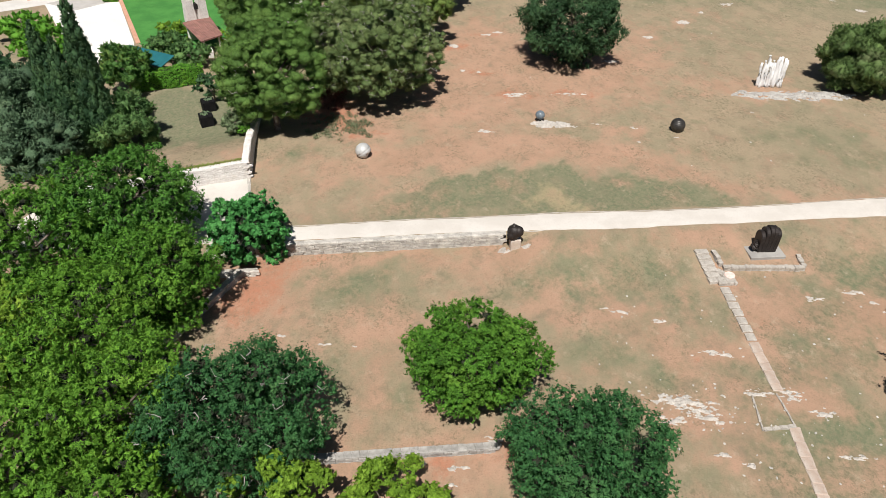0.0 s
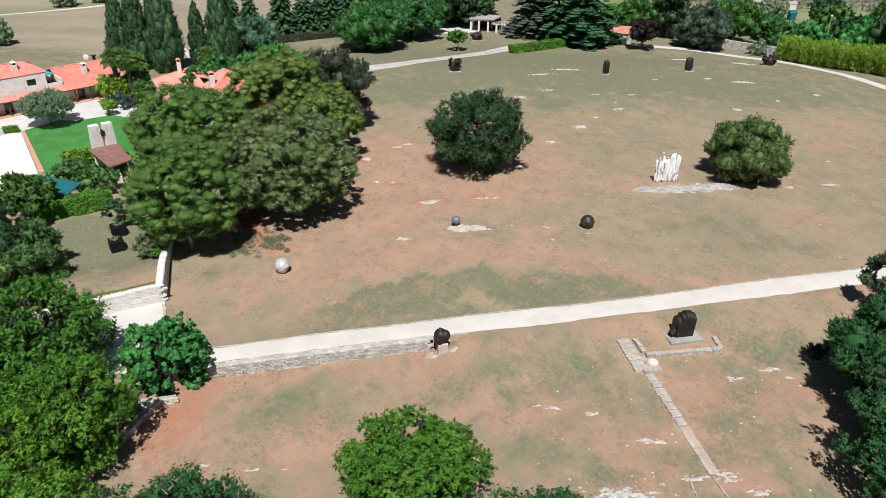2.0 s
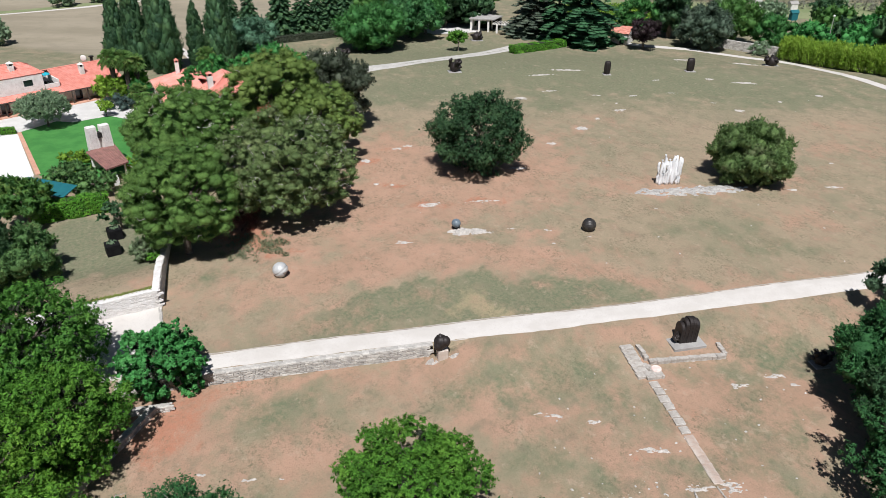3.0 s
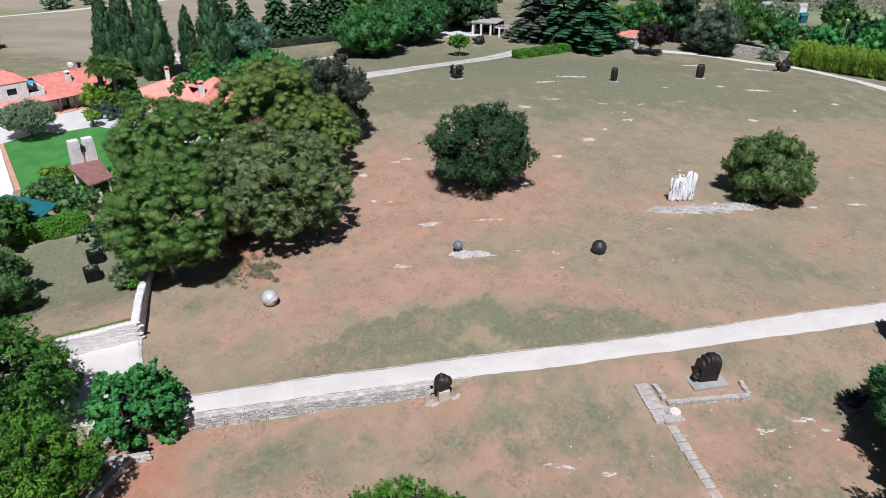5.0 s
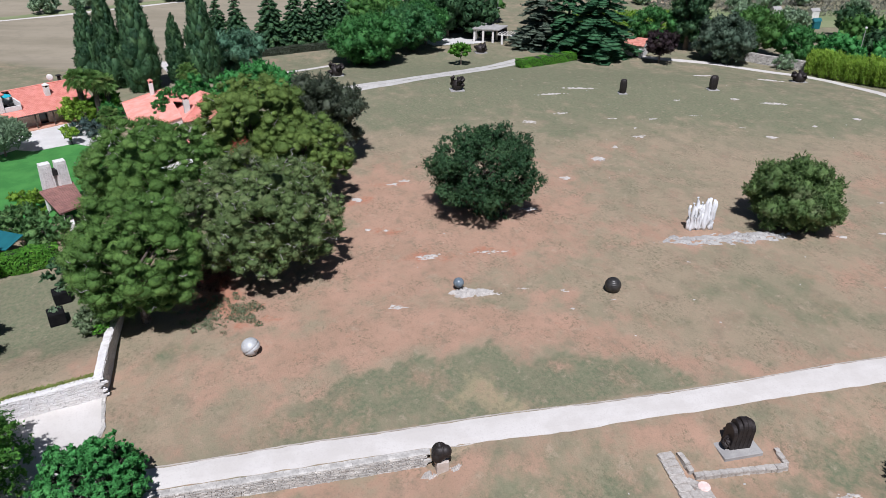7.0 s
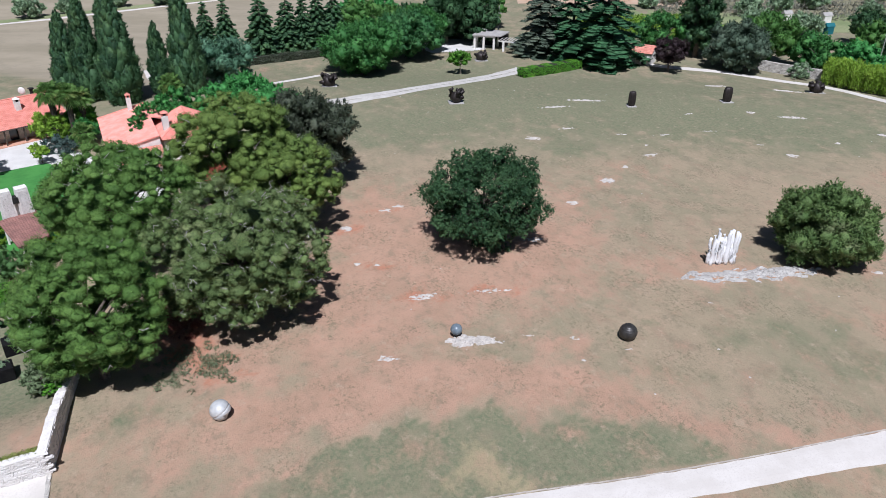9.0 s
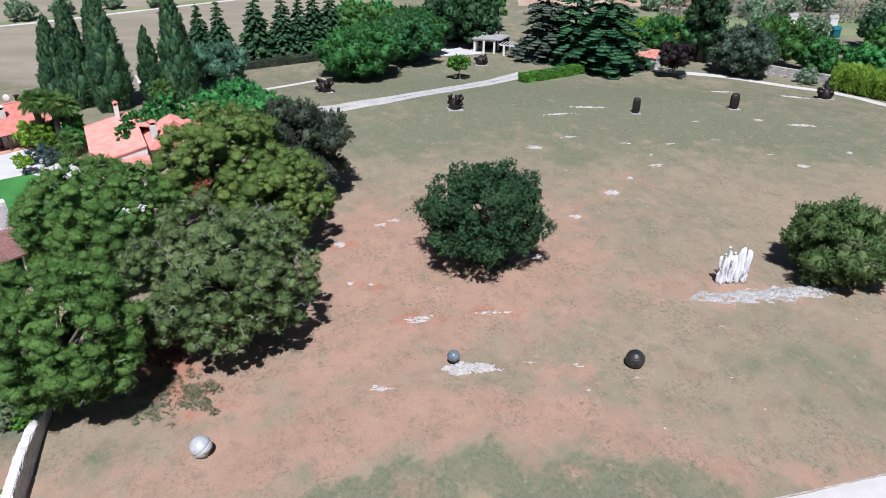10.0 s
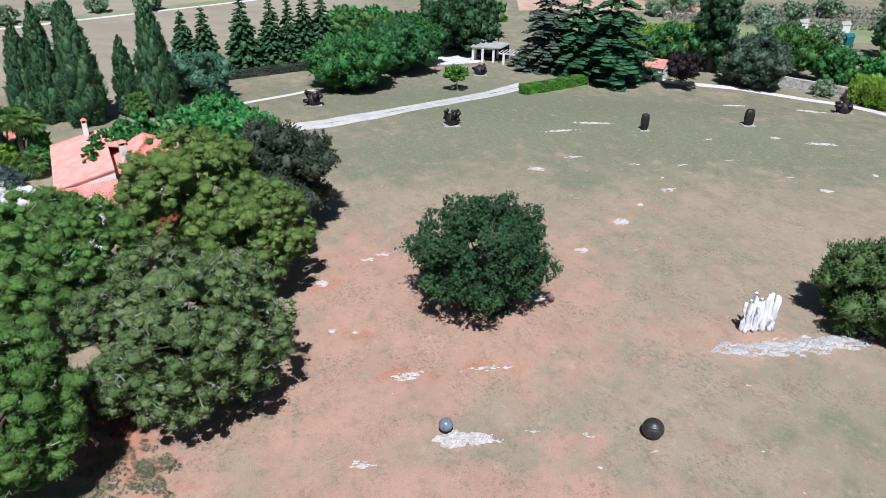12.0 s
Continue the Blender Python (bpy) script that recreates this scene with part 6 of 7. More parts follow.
for x, y in PILLARS:
    vs = []
    for z, k in ((0, 1.0), (2.6, 0.97), (6.0, 0.80)):
        vs += [(x + dx * k * 0.78 * 0.75 - dy * 0.55 * 0.66, y + dx * k * 0.78 * 0.66 + dy * 0.55 * 0.75, z) for dx, dy in ((-1, -1), (1, -1), (1, 1), (-1, 1))]
    part("chimney_pillar", Geo().add(vs, [(3, 2, 1, 0), (8, 9, 10, 11)] + [(r * 4 + i, r * 4 + (i + 1) % 4, (r + 1) * 4 + (i + 1) % 4, (r + 1) * 4 + i) for r in range(2) for i in range(4)]), PALEWALL, bbq)
rngb = random.Random(640)
for x, y in PILLARS:
    g = Geo()
    z = 2.4
    while z < 5.7:
        k = 1.0 - 0.2 * z / 6.0
        hh = rngb.uniform(0.16, 0.3)
        for u in (-0.55, -0.18, 0.2, 0.56):
            if rngb.random() < 0.97:
                dx, dy = u * 0.78 * k, -0.53
                g.box((x + dx * 0.75 - dy * 0.66, y + dx * 0.66 + dy * 0.75, z), (0.26 * rngb.uniform(0.7, 1.1), 0.1, hh * 0.9), 0.72 + rngb.uniform(-0.05, 0.05), 0.02)
        z += hh
    tagged(part("stone_facing", g, PALE, bbq), kind="stuff")
part("chimney_back", Geo().box((-2.45, 2.95, 0), (1.2, 0.7, 4.4), 0.72), PALEWALL, bbq)
# near-black block painted as the sooty, unlit chimney opening
part("hearth_mouth", Geo().box((-2.2, 2.65, 4.42), (0.6, 0.9, 0.7), 0.72), BLACKHOLE, bbq)

# open white pavilion at the end of the meadow
pz = h1(8, 201.0)
pav = thing("pavilion", (3.4, 202.2, pz), "open white concrete pavilion with square columns and a flat roof", "pavilion", rz=-0.22)
for x, y in ((0.25, 0.2), (2.6, -0.4), (5.0, 0.2), (0.9, 4.6), (5.2, 4.4), (7.6, -1.2), (10.4, -1.6)):
    part("column", Geo().box((x, y, -0.1), (0.5, 0.5, 3.0 if x < 6 else 2.4), 0, 0.02), PLASTER, pav)
part("front_beam", Geo().box((2.6, 0.15, 2.85), (5.4, 0.4, 0.4)), PLASTER, pav)
part("side_beam", Geo().box((0.3, 2.6, 2.85), (0.4, 5.0, 0.4), -0.1), PLASTER, pav)
part("roof_slab", Geo().add([(-0.3, -0.5, 3.2), (6.6, -0.3, 3.2), (8.2, 3.6, 3.6), (1.0, 5.2, 3.6), (-0.3, -0.5, 3.42), (6.6, -0.3, 3.42), (8.2, 3.6, 3.82), (1.0, 5.2, 3.82)],
                            [(3, 2, 1, 0), (4, 5, 6, 7), (0, 1, 5, 4), (1, 2, 6, 5), (2, 3, 7, 6), (3, 0, 4, 7)]), CONCRETE, pav)
# near-black panel, its colour stands for the shade inside the pavilion
part("back_wall", Geo().box((4.2, 4.9, -0.1), (7.2, 0.3, 3.2), -0.1), BLACKHOLE, pav)
part("side_wall", Geo().box((0.45, 3.4, -0.1), (0.35, 3.0, 3.0), -0.1), PLASTER, pav)
part("pergola_rail", Geo().box((8.6, -1.3, 2.3), (4.6, 0.22, 0.26), -0.1), PLASTER, pav)
for i in range(6):
    part("pergola_beam", Geo().box((6.8 + i * 0.75, 0.4, 2.56), (0.14, 4.0, 0.16), -0.15), PLASTER, pav)
court = [Vector(c) for c in ((-9.0, 200), (-5.4, 194.5), (-2.5, 191.6), (1.4, 195.0), (5.0, 200.4), (12.0, 203.0), (9.0, 216), (-3, 216), (-9, 206))]
grid = {}
vs, fs = [], []
for i in range(44):
    for j in range(51):
        c = Vector((-9.75 + i * 0.5, 191.25 + j * 0.5))
        if all((b - a).cross(c - a) > 0 or k in (2, 7) for k, (a, b) in enumerate(zip(court, court[1:] + court[:1]))) and (c.x < -2.5 or c.y > 191.6 + 0.86 * (c.x + 2.5)):
            q = []
            for key in ((i, j), (i + 1, j), (i + 1, j + 1), (i, j + 1)):
                if key not in grid:
                    grid[key] = len(vs)
                    vx, vy = -10 + key[0] * 0.5, 191.0 + key[1] * 0.5
                    vs.append((vx, vy, h1(vx, vy) + 0.06))
                q.append(grid[key])
            fs.append(tuple(q))
g = Geo().add(vs, fs)
tagged(part("forecourt", g, PAVING), "white gravel forecourt beside the pavilion", "court", kind="structure")
car = thing("parked_car", (6.5, 213, h1(6.5, 213)), "dark blue parked car behind the pavilion", "car", rz=0.15)
CARPAINT = mottled("dark_blue_paint", (0.02, 0.03, 0.05), (0.025, 0.035, 0.055), 1, 0.25, None, 0)
part("body", Geo().box((0, 0, 0.3), (4.3, 1.75, 0.55), 0, 0.12), CARPAINT, car)
part("cabin", Geo().box((-0.2, 0, 0.84), (2.4, 1.6, 0.55), 0, 0.15, 0.82), GLASS, car)
for dx in (-1.3, 1.3):
    for dy in (-0.85, 0.85):
        part("wheel", Geo().tube([(dx, dy - 0.1, 0.32), (dx, dy + 0.1, 0.32)], 0.32, 14), BLACK, car)
mast = thing("utility_pole", (9.8, 214.5, h1(9.8, 214.5)), "slim grey concrete pole behind the pavilion", "pole")
part("pole", Geo().tube([(0, 0, -0.1), (0, 0, 9.6)], [0.16, 0.11], 8), CONCRETE, mast)
part("crossarm", Geo().box((0, 0, 9.0), (0.9, 0.1, 0.1)), CONCRETE, mast)
pole = thing("lamp_post", (9.6, 209.5, h1(9.6, 209.5)), "tall slim grey lamp post", "lamp post")
part("pole", Geo().tube([(0, 0, 0), (0, 0, 7.6)], [0.16, 0.12], 8), CONCRETE, pole)
part("lamp_head", Geo().box((0.3, 0, 7.5), (0.9, 0.25, 0.15), 0, 0.05), CONCRETE, pole)

# small hut by the far path
hz = h1(42.5, 187)
hut = thing("garden_hut", (42.2, 189.6, hz), "small white hut with a red tile roof and an open doorway", "hut", rz=-0.5)
wall_with_gaps(hut, "front_wall", -2.5, 2.0, -2.0, 0.3, -0.1, 2.75, [(-0.1, 1.05, 0.0, 2.05)], PLASTER)
# near-black sheet in the gap stands for the unlit inside of the hut
part("doorway", Geo().box((0.47, -1.9, 0), (1.15, 0.06, 2.05)), BLACKHOLE, hut)
part("right_wall", Geo().add([(2.0, -2.15, -0.1), (2.0, 2.2, -0.1), (2.0, 2.2, 2.7), (2.0, 0.0, 4.0), (2.0, -2.15, 2.7), (1.7, -2.15, -0.1), (1.7, 2.2, -0.1), (1.7, 2.2, 2.7), (1.7, 0, 4.0), (1.7, -2.15, 2.7)],
                             [(0, 1, 2, 3, 4), (9, 8, 7, 6, 5), (0, 5, 6, 1), (1, 6, 7, 2), (2, 7, 8, 3), (3, 8, 9, 4), (4, 9, 5, 0)]), PLASTER, hut)
part("left_wall", Geo().box((-2.4, 0, -0.1), (0.3, 4.2, 2.9)), PLASTER, hut)
part("back_wall", Geo().box((-0.2, 2.1, -0.1), (4.5, 0.3, 2.8)), PLASTER, hut)
roof_sheet(hut, "roof_front", (-2.8, -2.45, 2.65), (2.25, -2.45, 2.65), (2.25, 0, 4.1), (-2.8, 0, 4.1), TILE_HUT)
roof_sheet(hut, "roof_back", (2.25, 2.5, 2.6), (-2.8, 2.5, 2.6), (-2.8, 0, 4.1), (2.25, 0, 4.1), TILE_HUT)

# garden round the houses
tagged(part("garden_lawn", Geo().prism([(-69.2, 108.4), (-57.2, 91.2), (-54.8, 89.6), (-50.6, 88.4), (-44.0, 94), (-38, 104), (-50.5, 114.8), (-53.5, 115.2), (-58.5, 117.2), (-63, 113.6), (-66, 114)], -0.15, 0.03), LAWN), "lush green watered garden lawn", "lawn", kind="structure")
tagged(part("drive", Geo().prism([(-98, 88), (-80, 104), (-69.2, 108.4), (-66, 114), (-63, 113.6), (-58.5, 117.2), (-53.5, 115.2), (-50.5, 114.8), (-38, 104.2), (-36, 112), (-48, 117), (-57, 122.5), (-63.5, 127.4), (-79, 112), (-100, 92)], -0.15, 0.02), PAVING), "white paved drive in front of the farmhouse", "drive", kind="structure")
tagged(part("terrace", Geo().prism([(-69.0, 107.4), (-58.0, 91.3), (-56.0, 87.0), (-60.5, 82.0), (-74, 97), (-80, 104)], -0.15, 0.05), PAVING_WHITE), "broad white sun-bleached paved terrace", "terrace", kind="structure")
tagged(part("terrace_border", Geo().prism([(-69.4, 108.0), (-68.9, 108.3), (-57.1, 91.5), (-57.6, 91.1)], -0.1, 0.09), TERRACOTTA), "terracotta border along the terrace", "paving", kind="structure")
tagged(part("side_terrace", Geo().prism([(-75.5, 110), (-69.6, 108.2), (-73.8, 102.2), (-80, 104.6)], -0.1, 0.08), GREYPAVE), "grey paved corner of the terrace", "paving", kind="structure")
aw = thing("awning", (-49.3, 81.0, 0), "teal canvas awning stretched over a seating corner", "awning")
g = Geo()
vs = []
for k in (0, 0.06):
    vs += [(-6.4, -0.6, 2.7 - k), (-4.6, 2.6, 3.0 - k), (2.3, 1.2, 2.55 - k), (2.0, -2.0, 2.3 - k)]
g.add(vs, [(0, 3, 2, 1), (4, 5, 6, 7), (0, 1, 5, 4), (1, 2, 6, 5), (2, 3, 7, 6), (3, 0, 4, 7)])
part("canopy", g, CANVAS, aw)
for x, y, z in ((-6.1, -0.5, 2.62), (-4.5, 2.4, 2.9), (2.1, 1.0, 2.45), (1.85, -1.8, 2.25)):
    part("pole", Geo().tube([(x, y, 0), (x, y, z)], 0.05, 6), CONCRETE, aw)
part("seat_wall", Geo().box((-0.4, -1.9, 0), (4.4, 0.5, 0.6), -0.15, 0.04), PLASTER, aw)


def hedge(name, label, a, b, width, hgt, leaf, seed, count, size=0.2, lumpy=0.05):
    """A clipped hedge: leaf sprays over a rounded box, on a core coloured as the shade within."""
    rng = np.random.default_rng(seed)
    a, b = Vector(a), Vector(b)
    d = b - a
    L = d.length
    mid = (a + b) / 2
    t = thing(name, (mid.x, mid.y, h1(mid.x, mid.y)), label, "hedge", rz=math.atan2(d.y, d.x))
    n = count
    u, s = rng.uniform(-0.5, 0.5, n) * L, rng.random(n)
    per = 2 * hgt + width
    q = s * per
    yy = np.where(q < hgt, -width / 2, np.where(q > hgt + width, width / 2, q - hgt - width / 2))
    zz = np.where(q < hgt, q, np.where(q > hgt + width, per - q, hgt))
    end = rng.random(n) < width / (L + width) * 0.6
    u = np.where(end, np.sign(u) * L / 2, u)
    yy = np.where(end, rng.uniform(-0.5, 0.5, n) * width, yy)
    zz = np.where(end, rng.random(n) * hgt, zz)
    p = np.stack([u, yy, zz], -1)
    nr = np.stack([np.where(end, np.sign(u), 0), np.sign(yy) * (np.abs(yy) > width * 0.49), (zz > hgt * 0.98) * 1.0], -1)
    fall = np.array([h1(mid.x + k * d.x / L, mid.y + k * d.y / L) - h1(mid.x, mid.y) for k in u])
    p = p + rng.normal(0, lumpy, p.shape) + nr * (0.12 * np.sin(u * 1.7 + zz * 2))[:, None]
    p[:, 2] += fall
    z0, z1 = h1(*a) - h1(*mid), h1(*b) - h1(*mid)
    w2 = width / 2 - 0.12
    g = Geo().add([(-L / 2 + .1, -w2, z0 - .2), (L / 2 - .1, -w2, z1 - .2), (L / 2 - .1, w2, z1 - .2), (-L / 2 + .1, w2, z0 - .2), (-L / 2 + .1, -w2, z0 + hgt - .1), (L / 2 - .1, -w2, z1 + hgt - .1), (L / 2 - .1, w2, z1 + hgt - .1), (-L / 2 + .1, w2, z0 + hgt - .1)],
                  [(3, 2, 1, 0), (4, 5, 6, 7), (0, 1, 5, 4), (1, 2, 6, 5), (2, 3, 7, 6), (3, 0, 4, 7)])
    # solid filler box, near-black for the shade between the leaves
    part("inner_growth", g, SHADE_TWIGS, t)
    part("foliage", leaf_mesh("foliage", p, nr, size, leaf, rng, 0.6, 0.2, 0.5), leaf, t)
    return t


hedge("clipped_hedge", "long clipped green box hedge at the meadow's edge", (13.2, 174.6), (26.6, 184.4), 2.2, 1.8, LEAF_HEDGE, 601, 9000, 0.26)
hedge("clipped_hedge", "tall clipped ivy-like hedge below the terrace", (-50.5, 76.2), (-42.6, 80.6), 1.6, 2.3, LEAF_HEDGE, 602, 8000, 0.24)
hedge("boundary_hedge", "dark low boundary hedge behind the lawn", (-60, 174), (-29, 193), 1.6, 1.5, LEAF_DARK, 603, 9000, 0.3, 0.12)
hedge("clipped_hedge", "short rounded box bush on the terrace", (-71.6, 107.0), (-69.8, 108.2), 1.2, 0.9, LEAF_HEDGE, 604, 900, 0.2)
stone_wall("boundary_wall", "tall grey stone boundary wall at the far edge", [(60, 191.5), (67.5, 188.4), (78.6, 180.4)], None, lambda x, y: h1(x, y) + 2.2, 0.5, 610, course=0.36)
# far paths
xs2 = [-50 + i * 2 for i in range(33)]
mid_line = lambda x: float(np.interp(x, (-50, -36, -21, -12.5, -1.2, 9.2, 14), (137, 143, 148.6, 154.6, 165.8, 176.8, 182)))
TRACK = mottled("worn_track", (0.44, 0.42, 0.385), (0.54, 0.515, 0.475), 0.5, 0.95, (0.36, 0.33, 0.28), 0.3, 0.02, 5)
for off in (-0.95, 0.95):
    strip("far_path", [(x - 0.5 - off * 0.66, mid_line(x) + off * 0.9 + 0.84) for x in xs2], [(x + 0.5 - off * 0.66, mid_line(x) + off * 0.9 - 0.84) for x in xs2], TRACK, "pale gravel wheel track of the drive across the lawn", seed=8 + int(off * 2), ragged=0.14)
strip("side_track", [(-46 + i * 2, 150.6 + i * 2.75) for i in range(10)], [(-45.0 + i * 2, 149.4 + i * 2.75) for i in range(10)], GRAVEL, "narrow pale track on the far lawn", seed=9, ragged=0.12)
arc = []
ys_ = (192, 187, 184.6, 183, 177.4, 170, 160, 148, 136, 122, 100)
for i in range(40):
    k = i / 39 * 10
    arc.append(Vector((float(np.interp(k, range(11), (36, 44, 51, 57.5, 73.8, 78.8, 80.6, 83.2, 86.5, 89.5, 92))), float(np.interp(k, range(11), ys_)))))
for _ in range(3):
    arc = [arc[0]] + [(arc[i - 1] + arc[i] * 2 + arc[i + 1]) / 4 for i in range(1, 39)] + [arc[39]]
lft, rgt = [], []
for i, p in enumerate(arc):
    d = (arc[min(i + 1, 39)] - arc[max(i - 1, 0)]).normalized()
    n_ = Vector((-d.y, d.x))
    lft.append(tuple(p + n_ * 1.2))
    rgt.append(tuple(p - n_ * 1.2))
strip("curved_path", lft, rgt, GRAVEL, "pale gravel path curving round the far meadow", seed=10, ragged=0.12)


# ---- trees beyond the meadow ----
LEAF_SHRUB = leafy("shrub_leaves", (0.065, 0.15, 0.045), (0.165, 0.31, 0.095), (0.22, 0.32, 0.10), patch=0.7)
LEAF_CLIMB = leafy("climber_leaves", (0.035, 0.16, 0.035), (0.11, 0.36, 0.08), (0.13, 0.38, 0.09))
LEAF_OLIVE_PINE = leafy("grey_pine_needles", (0.11, 0.16, 0.075), (0.22, 0.29, 0.15), (0.27, 0.31, 0.19), glow=0.1)
LEAF_WOOD = leafy("wood_leaves", (0.05, 0.14, 0.028), (0.125, 0.27, 0.058), (0.155, 0.29, 0.068))
cypress(-44.9, 60.6, 18.6, 2.25, 701, count=34000, size=0.22, label="tall slender dark cypress above the sunken garden")
cypress(-49.4, 60.6, 15.2, 2.2, 703, count=24000, size=0.24)
cypress(-46.7, 59.4, 14.4, 2.1, 702, count=24000, size=0.24)
for i, (x, y, H, R) in enumerate(((-68.9, 148.0, 16.2, 3.5), (-64.9, 147.6, 19.6, 3.3), (-58.9, 146.4, 20.6, 4.3), (-61.6, 149.5, 19.2, 3.2), (-53.9, 151.5, 13.8, 2.6), (-49.4, 153.0, 19.8, 4.1))):
    cypress(x, y, H, R, 710 + i, count=32000, size=0.28)
tree("shrub_tree", "bushy olive-green tree with pale twigs", -43.8, 62.6, 6.0, 4.4, 0.5, LEAF_SHRUB, 22000, 0.25, 720, 34)
tree("shrub_tree", "grey-green bushy evergreen tree", -54.6, 60.0, 9.0, 5.4, 0.6, LEAF_GREY, 20000, 0.30, 721, 36)
tree("shrub_tree", "grey-green bushy evergreen tree", -48.5, 55.4, 6.4, 4.4, 0.2, LEAF_GREY, 18000, 0.26, 7210, 36)
tree("shrub_tree", "dark green broadleaf tree", -62, 66, 7.5, 5.0, 0.5, LEAF_HOLM, 9000, 0.42, 722, 32)
tree("medlar_tree", "small dark green tree with yellowish leaf tips", -50.0, 75.6, 6.2, 3.2, 1.0, leafy("medlar_leaves", (0.045, 0.13, 0.03), (0.12, 0.26, 0.05), (0.20, 0.29, 0.06), patch=0.6), 9000, 0.36, 723, 30, point=0.3)
tree("bay_shrub", "dark glossy rounded shrub beside the awning", -50.2, 86.2, 3.6, 3.0, 0.1, LEAF_SHRUB, 6000, 0.32, 724, 24, category="shrub")
tree("bay_shrub", "dark glossy rounded shrub beside the awning", -46.4, 85.2, 3.2, 2.6, 0.1, LEAF_SHRUB, 5000, 0.32, 725, 22, category="shrub")
tree("garden_shrub", "bright green garden shrub by the shelter", -43.6, 92.4, 3.2, 1.7, 0.1, LEAF_LIME, 2500, 0.3, 726, 16, category="shrub")
tree("garden_shrub", "yellow-green shrub in a flower bed", -52.4, 93.2, 2.8, 2.2, 0.0, LEAF_LIME, 5000, 0.24, 727, 16, category="shrub")
tree("olive_tree", "grey-green round olive tree on the garden lawn", -66.0, 111.4, 5.4, 3.9, 1.4, LEAF_OLIVE, 26000, 0.26, 728, 46, loose=0.6, hearts=5)
tree("dwarf_pine", "small sparse pine with layered dark sprays on the lawn", -39.0, 75.4, 3.6, 2.4, 0.8, LEAF_CYPRESS, 2600, 0.3, 729, 16, flat=0.4)
for nm, lab, x, y, H, R, leaf, n, sd in (("young_pine", "low grey-green pine growth beside the stone wall", -33.0, 67.4, 2.6, 1.7, LEAF_OLIVE_PINE, 6000, 7290), ("ivy_clump", "green ivy spilling over the end of the wall", -31.6, 66.4, 0.8, 0.8, LEAF_HEDGE, 1400, 7291)):
    t = tree(nm, lab, x, y, H, R, 0.1, leaf, n, 0.17, sd, 22, category="shrub")
    t.location.z = on_lawn(x, y) + (0.35 if nm == "ivy_clump" else -0.05)
tree("garden_shrub", "dark flowering shrub beside the terrace", -74.5, 90.5, 3.5, 3.6, 0.1, LEAF_HEDGE, 5000, 0.36, 730, 24, category="shrub")
tree("garden_shrub", "dark flowering shrub beside the terrace", -67, 84, 4.5, 3.8, 0.1, LEAF_HEDGE, 5000, 0.4, 731, 24, category="shrub")
for i, (x, y, hh) in enumerate(((-46.2, 123.2, 7.0), (-45.0, 126.4, 7.6), (-42.6, 128.6, 7.6), (-40.2, 131.4, 7.2), (-43.6, 131.6, 7.2), (-45.6, 129.8, 6.6), (-37.6, 134.0, 6.6), (-45.4, 119.6, 6.6))):
    tree("climber", "dense green climber spread over the cottage roof", x, y, hh, (1.7, 2.1, 2.6, 2.8, 2.6, 2.2, 2.8, 1.2)[i], 0.3, LEAF_CLIMB, 7500, 0.26, 7320 + i, 26, category="climber", group="climbers behind the cottage")
tree("walnut_tree", "bright green broadleaf tree behind the cottage", -35.5, 138.0, 7.0, 5.0, 0.8, LEAF_FIG, 9000, 0.5, 734, 32)
tree("walnut_tree", "bright green broadleaf tree behind the cottage", -29.5, 135, 6.4, 4.2, 0.8, LEAF_FIG, 7000, 0.5, 735, 30)
tree("garden_shrub", "bright lime shrub against the farmhouse", -62.4, 126.6, 5.4, 2.4, 0.1, LEAF_BAMBOO, 9000, 0.24, 736, 20, category="shrub")
tree("agave_bed", "blue-grey spiky plants beside the drive", -58.4, 121.6, 2.0, 2.7, 0.0, leafy("agave", (0.05, 0.09, 0.08), (0.10, 0.15, 0.13), (0.12, 0.17, 0.14)), 2200, 0.6, 737, 14, category="shrub", aspect=0.2)
tree("potted_bush", "small lime bush in a dark pot", -58.9, 117.2, 3.0, 1.35, 0.8, LEAF_BAMBOO, 4000, 0.18, 738, 24, category="shrub")
tree("tamarisk_tree", "blue-green rounded tree beside the cypresses", -45.8, 164.0, 9.0, 6.0, 0.4, leafy("tamarisk_leaves", (0.06, 0.145, 0.085), (0.15, 0.30, 0.175), (0.18, 0.31, 0.185)), 18000, 0.34, 739, 34)


PALM_LEAF = leafy("palm_fronds", (0.14, 0.28, 0.07), (0.32, 0.52, 0.16), (0.46, 0.52, 0.18), patch=0.8, glow=0.4)
SHAG = mottled("shaggy_palm_bark", (0.035, 0.03, 0.024), (0.08, 0.065, 0.05), 3.0, 0.95, (0.13, 0.10, 0.07), 0.8, 0.06, 9)


